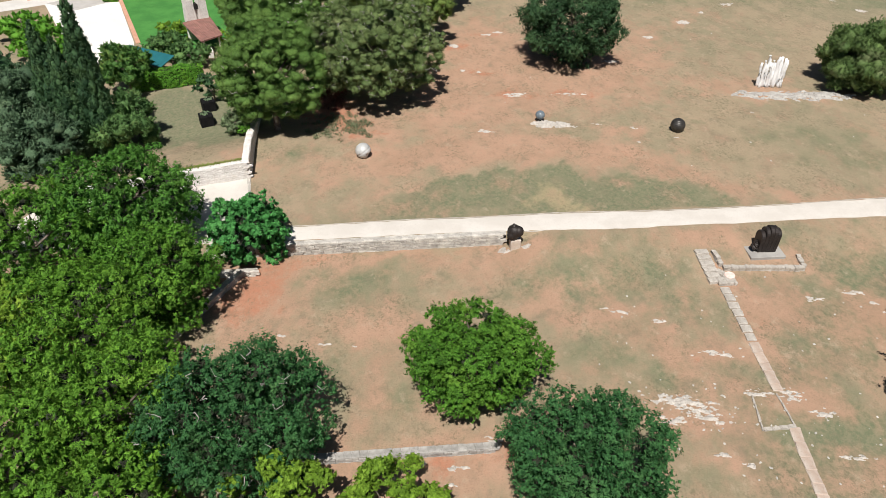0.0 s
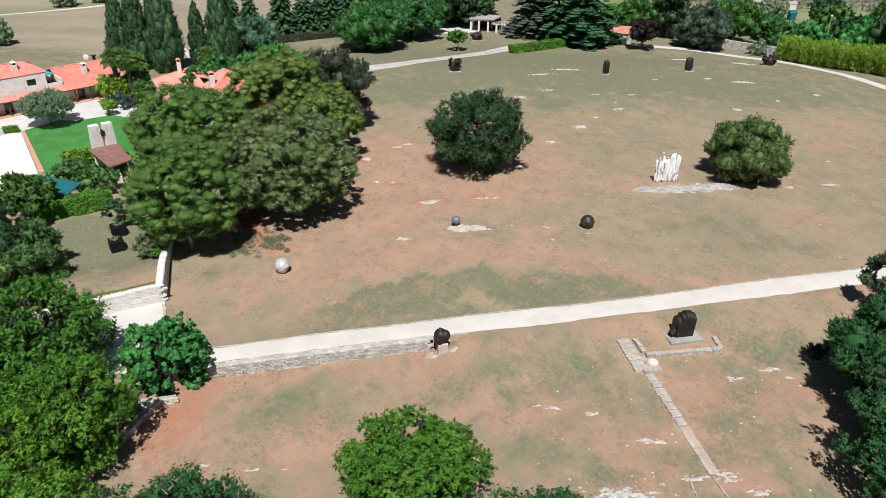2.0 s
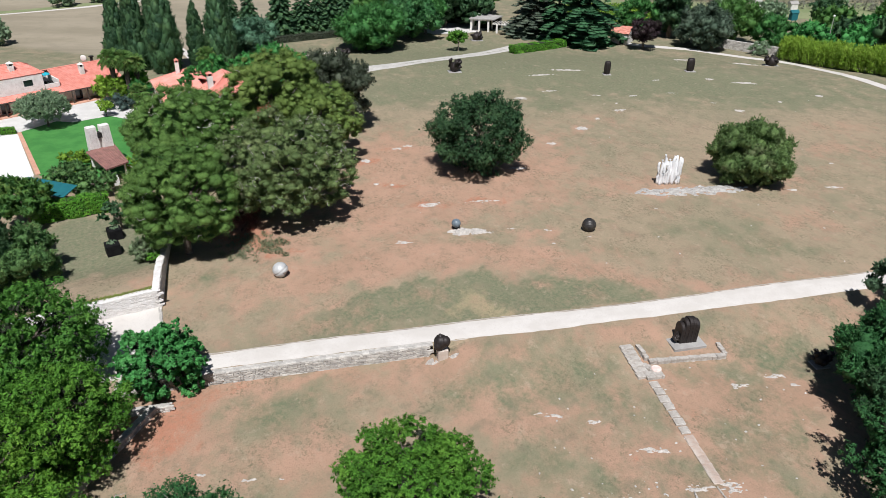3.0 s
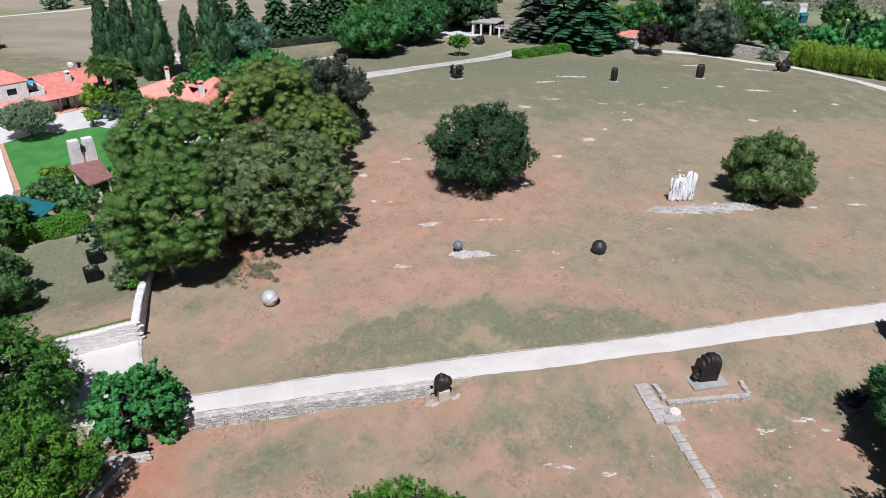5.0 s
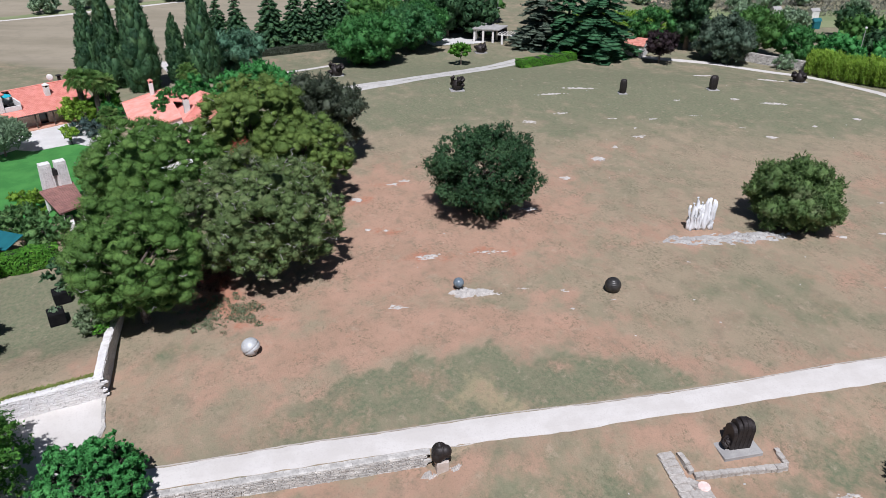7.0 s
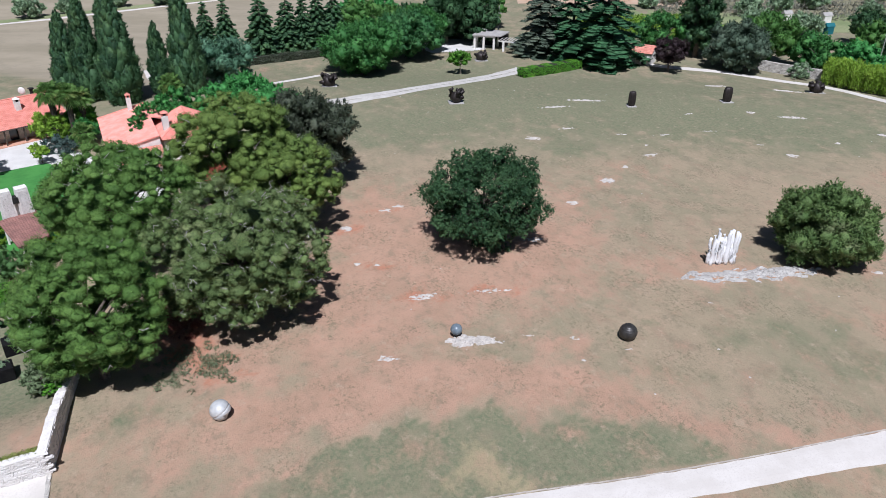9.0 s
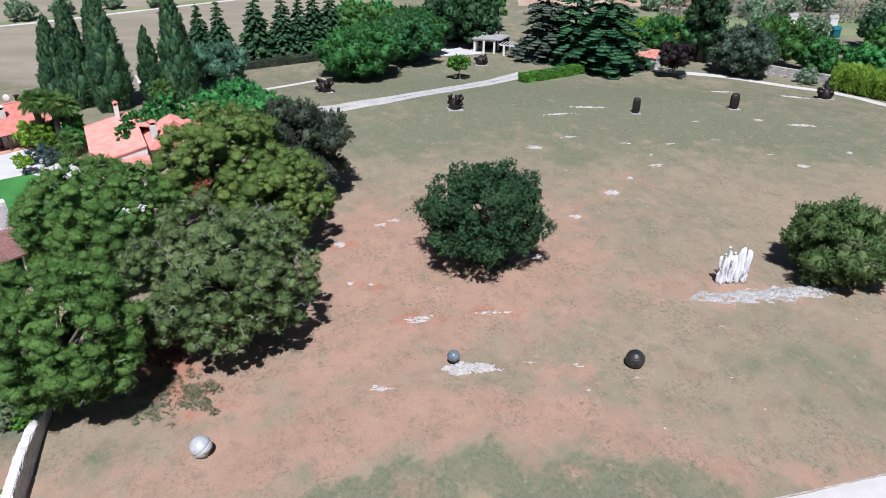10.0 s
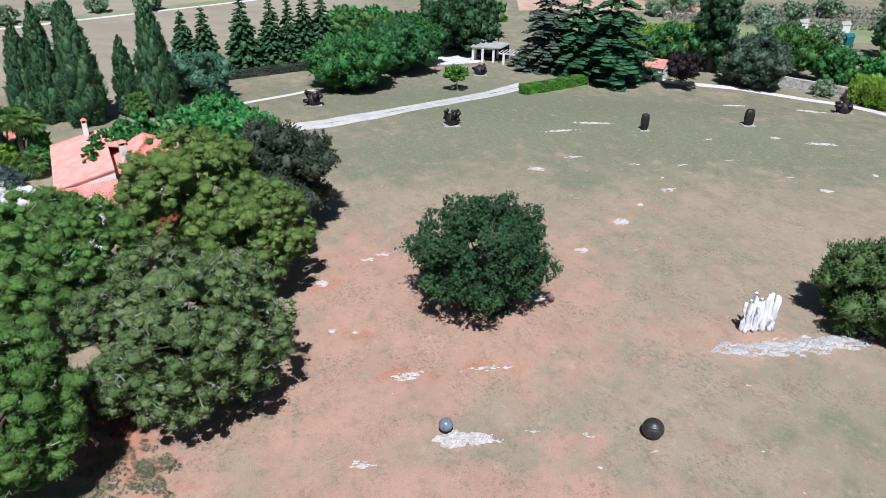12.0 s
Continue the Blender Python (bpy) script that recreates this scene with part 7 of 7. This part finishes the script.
def palm(x, y, H, seed, reach=1.9, fans=34):
    """A fan palm: shaggy trunk, and pleated fans on arching stalks."""
    pr = random.Random(seed)
    t = thing("palm_tree", (x, y, h1(x, y)), "fan palm with a shaggy dark trunk and drooping fronds", "palm", "palms by the house")
    part("trunk", Geo().tube([(0, 0, -0.1), (0.05, 0, H * 0.35), (0.1, 0, H * 0.7), (0, 0, H)], [0.42, 0.36, 0.45, 0.62], 11), SHAG, t)
    g = Geo()
    for i in range(fans):
        a, el = i * 2.39996, 1.45 - 2.15 * (i / fans) + pr.uniform(-0.15, 0.15)
        out = Vector((math.cos(a), math.sin(a), 0))
        L = reach * pr.uniform(0.45, 0.62)
        hub = Vector((0, 0, H)) + out * L * math.cos(el) + Vector((0, 0, L * math.sin(el)))
        g.tube([(0, 0, H - 0.1), hub], 0.025, 4, cap=False)
        side = Vector((-out.y, out.x, 0))
        fwd = (out * math.cos(el - 0.3) + Vector((0, 0, math.sin(el - 0.3)))).normalized()
        for k in range(15):
            b = (k - 7) / 7 * 1.9
            d = fwd * math.cos(b) + side * math.sin(b)
            ln = reach * 0.55 * (1 - 0.18 * abs(k - 7) / 7) * pr.uniform(0.9, 1.1)
            w = side * math.cos(b) * 0.055 - fwd * math.sin(b) * 0.055
            mid = hub + d * ln * 0.6
            tip = hub + d * ln - Vector((0, 0, ln * pr.uniform(0.2, 0.5)))
            g.add([hub, mid + w, tip, mid - w], [(0, 1, 2), (0, 2, 3)])
    part("fronds", g, PALM_LEAF, t)


palm(-60.9, 126.4, 7.4, 741, 2.2)
palm(-58.9, 127.4, 7.0, 742, 2.3)
palm(-57.6, 128.6, 6.2, 743, 2.0)
palm(-55.8, 124.1, 2.2, 745, 1.9)
palm(-51.6, 149.6, 2.6, 744, 2.3)

tree("garden_shrub", "dark green shrub at the feet of the palms", -58.6, 129.6, 4.6, 2.6, 0.1, LEAF_HEDGE, 7000, 0.28, 746, 24, category="shrub")
tree("garden_shrub", "yellow-green shrub at the feet of the palms", -60.2, 125.4, 4.4, 1.7, 0.1, LEAF_LIME, 6000, 0.24, 747, 22, category="shrub")
tree("garden_shrub", "dark green shrub at the feet of the palms", -56.6, 126.6, 3.6, 2.0, 0.1, LEAF_CLIMB, 5000, 0.26, 748, 22, category="shrub")
OAKS = "spreading oaks on the far lawn"
LEAF_LAWN_OAK = leafy("lawn_oak_leaves", (0.035, 0.14, 0.032), (0.095, 0.27, 0.065), (0.115, 0.285, 0.07))
tree("oak_tree", "large spreading oak with dark shade on the far lawn", -20.4, 176.2, 10.4, 8.0, 0.8, LEAF_LAWN_OAK, 32000, 0.38, 751, 60, group=OAKS)
tree("oak_tree", "large spreading oak with dark shade on the far lawn", -11.2, 190.0, 10.2, 6.8, 1.0, LEAF_ELM, 20000, 0.40, 752, 50, group=OAKS)
tree("oak_tree", "large spreading oak with dark shade on the far lawn", -8.4, 197.2, 10.4, 5.2, 3.0, LEAF_LAWN_OAK, 20000, 0.40, 753, 50, group=OAKS)
tree("oak_tree", "tall dark oak beside the pavilion", -3.4, 209.0, 13.5, 6.4, 1.2, LEAF_HOLM, 22000, 0.42, 765, 54)
tree("oak_tree", "tall dark oak beside the pavilion", 3.6, 214.0, 13.5, 6.0, 1.2, LEAF_HOLM, 18000, 0.42, 766, 50)
tree("young_tree", "small round-headed young tree on the lawn", 0.4, 177.0, 4.9, 2.5, 2.1, LEAF_OAK, 6000, 0.24, 754, 22)
conifer(20.0, 197.0, 21.0, 8.6, 755, leafy("blue_cedar", (0.06, 0.09, 0.06), (0.14, 0.175, 0.12), (0.16, 0.185, 0.13), glow=0.1), 40000, 0.34, "greyish blue cedar with drooping tiered boughs", "cedar_tree", 11, 0.26, 1.4, 0.4, 0.62, 0.14, 22, 10)
conifer(32.4, 187.6, 22.0, 10.4, 756, LEAF_CEDAR, 52000, 0.36, "massive dark green cedar with drooping tiered boughs", "cedar_tree", 10, 0.22, 1.0, 0.4, 0.62, 0.14, 22, 10)
conifer(26.0, 193.5, 19.0, 7.6, 757, LEAF_CEDAR, 26000, 0.40, "massive dark green cedar with drooping tiered boughs", "cedar_tree", 10, 0.22, 1.0, 0.4, 0.6, 0.14, 22, 10)
tree("plum_tree", "small purple-leaved plum tree with a round crown", 45.8, 182.0, 7.0, 3.7, 2.4, LEAF_PLUM, 14000, 0.28, 758, 34)
tree("holm_oak", "dense grey-green round evergreen by the boundary wall", 61.0, 185.5, 10.5, 6.8, 0.4, leafy("grey_holm", (0.045, 0.08, 0.05), (0.115, 0.165, 0.105), (0.14, 0.185, 0.125), glow=0.1), 30000, 0.34, 759, 60, big=0.26)
tree("dark_evergreen", "tall dark evergreen above the hut", 55.6, 196.5, 20.0, 4.9, 0.5, LEAF_CYPRESS, 30000, 0.36, 760, 64, sx=0.9)
tree("broadleaf_tree", "bright green broadleaf tree behind the hut", 47.4, 197.0, 10.0, 5.6, 0.5, LEAF_LAWN_OAK, 16000, 0.38, 761, 34)
tree("broadleaf_tree", "green broadleaf tree behind the boundary wall", 71.5, 194.0, 12.5, 6.4, 0.3, LEAF_WOOD, 22000, 0.38, 762, 36)
tree("broadleaf_tree", "green broadleaf tree behind the boundary wall", 80.5, 189, 8, 5.8, 0.2, LEAF_LAWN_OAK, 13000, 0.40, 763, 30)
tree("garden_shrub", "pale green shrub against the boundary wall", 74.2, 181.2, 3.6, 2.4, 0.0, LEAF_OLIVE, 5000, 0.26, 764, 16, category="shrub")
# tall sprays of bamboo
def bamboo(x, y, H, R, seed):
    """A clump of bamboo: upright canes, and narrow leaves that rise and arch outwards."""
    rng = np.random.default_rng(seed)
    pr = random.Random(seed)
    t = thing("bamboo_clump", (x, y, h1(x, y)), "bright yellow-green bamboo clump beside the curved path", "bamboo", "bamboo screen")
    g = Geo()
    tips = []
    for i in range(70):
        a, r = pr.uniform(0, 6.28), R * math.sqrt(pr.random())
        z = H * pr.uniform(0.72, 1.08) * (1 - 0.12 * (r / R) ** 2)
        px, py = math.cos(a) * r, math.sin(a) * r
        tips.append((px, py, z))
        g.tube([(px * 0.7, py * 0.7, -0.1), (px * 0.85, py * 0.85, z * 0.6), (px, py, z * 0.95)], [0.03, 0.025, 0.01], 4, cap=False)
    part("canes", g, BAMBOO_CANE, t)
    tp = np.array(tips)[rng.integers(0, 70, 6000)]
    u = rng.random((6000, 1)) ** 0.6
    p = tp * np.array([1, 1, 0]) + np.concatenate([rng.normal(0, 0.22, (6000, 2)), tp[:, 2:] * (0.08 + 0.92 * u)], 1)
    out = tp * np.array([0.25, 0.25, 0]) + np.array([0, 0, 1.0])
    part("leaves", leaf_mesh("leaves", p, out, 0.56, LEAF_BAMBOO, rng, 0.28, 0.4, 0.5, (), 0.5, 0, out), LEAF_BAMBOO, t)


BAMBOO_CANE = mottled("bamboo_cane", (0.24, 0.28, 0.08), (0.32, 0.34, 0.12), 2.0)
for i in range(10):
    k = i / 9
    bamboo(79.2 + 13 * k, 176.4 - 27 * k, 5.6 + 0.4 * math.sin(i * 2.1), 2.3, 770 + i)
# dark firs in a row behind the lawn
for i, (x, y, H, R) in enumerate(((-45.2, 190.0, 15.5, 4.6), (-40.6, 196, 14.5, 3.8), (-37.2, 198.2, 14, 3.4), (-34.2, 200, 15, 3.8), (-30.6, 202, 15, 4.2), (-58, 190, 12.5, 3.6), (-53.6, 190.5, 13, 3.8))):
    conifer(x, y, H, R, 780 + i, LEAF_CYPRESS, 12000, 0.5, "dark narrow fir in a row behind the lawn", "fir_tree", 17, 0.25, 0.5, 0.3, 0.66, 0.5, 14, 9)

# yellow-green grass hanging over the court wall
rngf = np.random.default_rng(795)
u = rngf.uniform(0.4, 20, 3600)
r = 0.15 + rngf.normal(0, 0.16, 3600)
p = np.stack([CORNER.x + COURT_DIR.x * u + EDGE_DIR.x * r, CORNER.y + COURT_DIR.y * u + EDGE_DIR.y * r, 1.88 - 0.02 * u + rngf.uniform(0, 0.14, 3600)], -1)
LEAF_FRINGE = leafy("verge_grass", (0.16, 0.21, 0.04), (0.27, 0.32, 0.08), (0.30, 0.30, 0.10))
tagged(part("grass_fringe", leaf_mesh("grass_fringe", p, np.tile((0.0, -0.3, 1.0), (3600, 1)), 0.22, LEAF_FRINGE, rngf, 0.3), LEAF_FRINGE), "yellow-green grass along the top of the court wall", "grass", kind="stuff")

# dry brush and weeds under the pines
rng3 = np.random.default_rng(790)
LEAF_SAGE = leafy("sage_weeds", (0.16, 0.20, 0.11), (0.29, 0.34, 0.19), (0.26, 0.31, 0.18))
RED_NEEDLE = leafy("dead_red_needles", (0.30, 0.07, 0.04), (0.48, 0.14, 0.09), (0.50, 0.18, 0.12), glow=0.1)
RUST = leafy("dry_brush", (0.12, 0.03, 0.022), (0.24, 0.075, 0.05), (0.30, 0.12, 0.08), glow=0.05)
t = thing("brush_pile", (-25.4, 77.6, 0), "heap of reddish dry brush in the shade of the pines", "brush")
p, nr = scatter([(0, 0, 0.2, 2.6, 2.2, 0.7), (-1.8, 1.8, 0.2, 1.6, 1.6, 0.6), (1.2, -1.6, 0.1, 1.4, 1.0, 0.4), (0.6, 2.2, 0.8, 1.8, 1.6, 1.0), (-2.2, -0.8, 0.2, 1.2, 1.0, 0.5)], 4600, rng3, shoot=0.3)
tagged(part("dry_brush", leaf_mesh("dry_brush", p, nr, 0.4, RUST, rng3, 0.15), RUST, t), kind="stuff")
p, nr = scatter([(0, 0, 0, 0.8, 0.7, 0.5), (0.9, -0.3, 0.6, 0.5, 0.5, 0.4), (-0.6, -0.4, -0.8, 0.6, 0.5, 0.4)], 700, rng3, shoot=0.5)
dead = part("dead_bough", leaf_mesh("dead_bough", p, nr, 0.3, RED_NEEDLE, rng3, 0.22), RED_NEEDLE, tall_pine, "dead rust-red bough")
dead.location = (-0.6, -6.2, 8.6)
for i, (x, y, w) in enumerate(((-23.6, 71.8, 1.9), (-21.6, 71.0, 1.4), (-22.4, 73.4, 1.6), (-20.0, 72.6, 1.0), (-19.3, 70.4, 0.7), (-23.2, 69.6, 1.5))):
    t = thing("weed_patch", (x, y, 0), "low grey-green weeds on bare red soil", "weeds", "weeds by the pines")
    lb = [(rng3.normal(0, w * 0.7), rng3.normal(0, w * 0.45), 0.05, rng3.uniform(0.2, 0.5), rng3.uniform(0.2, 0.4), rng3.uniform(0.1, 0.3)) for _ in range(22)]
    p, nr = scatter(lb, 4500, rng3, shoot=0.7)
    part("leaves", leaf_mesh("leaves", p, nr, 0.10, LEAF_SAGE, rng3, 0.35), LEAF_SAGE, t)

# more of the wood behind: built from a few kinds, copied
proto = []
for i, (leaf, H, R) in enumerate(((LEAF_WOOD, 10, 6), (LEAF_HOLM, 9, 5.5), (LEAF_FIG, 8, 5), (LEAF_OLIVE, 5.5, 4.0), (LEAF_HOLM, 12, 6))):
    t = tree("wood_tree", ("leafy green tree of the wood beyond", "dark evergreen of the wood beyond", "bright green tree of the wood beyond", "grey-green olive tree in the grove beyond", "tall dark evergreen of the wood beyond")[i],
             0, 0, H, R, 0.3, leaf, 3600, 0.85, 800 + i, 30, group="trees of the wood beyond")
    proto.append(t)
SPOTS = {0: ((-18, 205), (-26, 212), (-2, 222), (6, 232), (100, 200), (118, 205), (-10, 218)),
         1: ((4, 217), (112, 190), (124, 214), (108, 222), (132, 230), (140, 205), (98, 186), (-14, 226)),
         2: ((86, 181), (96, 176), (104, 192), (-22, 222), (-30, 226), (58, 205), (-72, 292), (-84, 286), (-62, 300)),
         3: ((90, 262), (80, 270), (102, 268), (115, 275), (128, 262), (70, 280), (60, 268), (140, 285), (-95, 262), (85, 240), (-112, 176), (96, 232), (-118, 246), (-126, 238), (-108, 257)),
         4: ((108, 178), (118, 186), (100, 166), (112, 160), (128, 172), (104, 150), (140, 240), (4, 208))}
rng = random.Random(810)
for k, spots in SPOTS.items():
    for j, (x, y) in enumerate(spots):
        m = pose(x, y, h1(x, y), 0, 0, rng.uniform(0, 360))
        if j == 0:
            proto[k].matrix_basis = m
        else:
            c = copy_thing(proto[k], m)
            s = rng.uniform(0.75, 1.15)
            c.scale = (s, s, s * rng.uniform(0.9, 1.1))

LAWN_DULL = mottled("dull_field_grass", (0.17, 0.21, 0.09), (0.24, 0.26, 0.13), 0.1, 0.95, (0.13, 0.15, 0.07), 0.2, 0.05, 2)
REDFIELD = mottled("bare_red_field", (0.42, 0.26, 0.17), (0.48, 0.36, 0.26), 0.1, 0.95, (0.34, 0.24, 0.16), 0.2, 0.05, 2)
# vineyard rows, scrub and distant woods
g_pts, g_n = [], []
rng2 = np.random.default_rng(820)
for r in range(9):
    y0 = 222 + r * 3.2
    n = 1500
    x = rng2.uniform(34, 74, n)
    g_pts.append(np.stack([x, y0 + 0.12 * (x - 54) + rng2.normal(0, 0.45, n), -4.1 + rng2.uniform(0.2, 1.5, n)], -1))
    g_n.append(rng2.normal(0, 1, (n, 3)))
tagged(part("vine_rows", leaf_mesh("vine_rows", np.concatenate(g_pts), np.concatenate(g_n), 0.6, LEAF_LIME, rng2), LEAF_LIME), "green vineyard rows beyond the hut", "vines", kind="stuff")
LEAF_FAR = leafy("far_wood_leaves", (0.09, 0.16, 0.07), (0.20, 0.29, 0.13), (0.26, 0.31, 0.16), glow=0.2)
lb = []
pr = random.Random(821)
for i in range(620):
    a = pr.uniform(-1.0, 1.0)
    d = pr.uniform(300, 620)
    x, y = math.sin(a) * d * 0.9, 60 + math.cos(a) * d
    if x < 40 and y < 430 and pr.random() < 0.8:
        continue
    s = pr.uniform(2.5, 6)
    lb.append((x, y, h1(x, y) + 18 * max(0, (y - 420) / 800) ** 1.5 + s * 0.4, s * 1.3, s * 1.2, s * 0.8))
p, nr = scatter(lb, 42000, rng2, 0.15, top_bias=0.5, cull=0.5)
tagged(part("distant_woods", leaf_mesh("distant_woods", p, nr, 1.8, LEAF_FAR, rng2), LEAF_FAR), "distant mixed green woods and scrub", "woods", kind="stuff")
strip("field_road", [(-150 + i * 6, 211.3 + i * 5.2) for i in range(20)], [(-149 + i * 6, 209.6 + i * 5.2) for i in range(20)], GRAVEL, "pale farm track across the tilled field", seed=12, ragged=0.3)
strip("track_verge", [(-150 + i * 6, 219 + i * 5.2) for i in range(16)], [(-150 + i * 6, 212.4 + i * 5.2) for i in range(16)], LAWN_DULL, "dull green verge along the farm track", seed=16, ragged=0.5)
strip("white_track", [(-58.5 - i * 1.3, 158 + i * 2.4) for i in range(8)], [(-56.8 - i * 1.3, 158.6 + i * 2.4) for i in range(8)], GRAVEL, "white lane behind the cypresses", seed=13, ragged=0.15)
# strips of field and scrub beyond the hut
strip("green_field", [(30 + i * 6, 262 + 0.3 * i) for i in range(20)], [(30 + i * 6, 236 + 0.2 * i) for i in range(20)], LAWN_DULL, "strip of dull green field beyond the vines", seed=14, ragged=0.6)
strip("earth_field", [(18 + i * 5, 292 + 0.2 * i) for i in range(14)], [(18 + i * 5, 272 + 0.2 * i) for i in range(14)], REDFIELD, "strip of bare reddish earth beyond the vines", seed=15, ragged=0.8)
SCRUB = leafy("grey_scrub", (0.20, 0.20, 0.155), (0.36, 0.355, 0.285), (0.30, 0.33, 0.21), glow=0.2)
for r in range(4):
    lb = []
    for i in range(70):
        x = 62 + i * 1.5 + pr.uniform(-0.7, 0.7)
        y = 262 + r * 9 - 0.12 * (x - 62) + pr.uniform(-1, 1)
        lb.append((x, y, h1(x, y) + 0.8, 1.3, 1.3, pr.uniform(0.9, 1.7)))
    p, nr = scatter(lb, 9000, rng2, 0.2, shoot=0.6, lift=1.0)
    tagged(part("scrub_row", leaf_mesh("scrub_row", p, nr, 0.55, SCRUB, rng2, 0.3), SCRUB), "row of grey leafless scrub beyond the field", "scrub", kind="stuff")
# sheds far off
for x, y, w, c, nm in ((110, 252, 2.6, PLASTER, "white"), (104, 236, 2.2, CANVAS, "turquoise"), (99, 254, 2.4, PLASTER, "white")):
    t = thing("shed", (x, y, h1(x, y)), "small far-off %s shed among scrub" % nm, "shed", rz=0.3)
    part("walls", Geo().box((0, 0, -0.1), (w, w * 0.7, 2.3)), c, t)
    part("roof", Geo().add([(-w / 2 - .3, -w * .4, 2.2), (w / 2 + .3, -w * .4, 2.2), (w / 2 + .3, w * .4, 2.2), (-w / 2 - .3, w * .4, 2.2), (-w / 2 - .3, 0, 3.1), (w / 2 + .3, 0, 3.1)], [(3, 2, 1, 0), (0, 1, 5, 4), (2, 3, 4, 5), (1, 2, 5), (3, 0, 4)]), CONCRETE if c is PLASTER else c, t)
pole = thing("lamp_post", (88.5, 178, h1(88.5, 178)), "tall slim grey lamp post beyond the bamboo", "lamp post")
part("pole", Geo().tube([(0, 0, 0), (0, 0, 10.0)], [0.12, 0.08], 8), CONCRETE, pole)
part("lamp_head", Geo().ball((0, 0, 10.1), 0.3, 10, 6), PLASTER, pole)
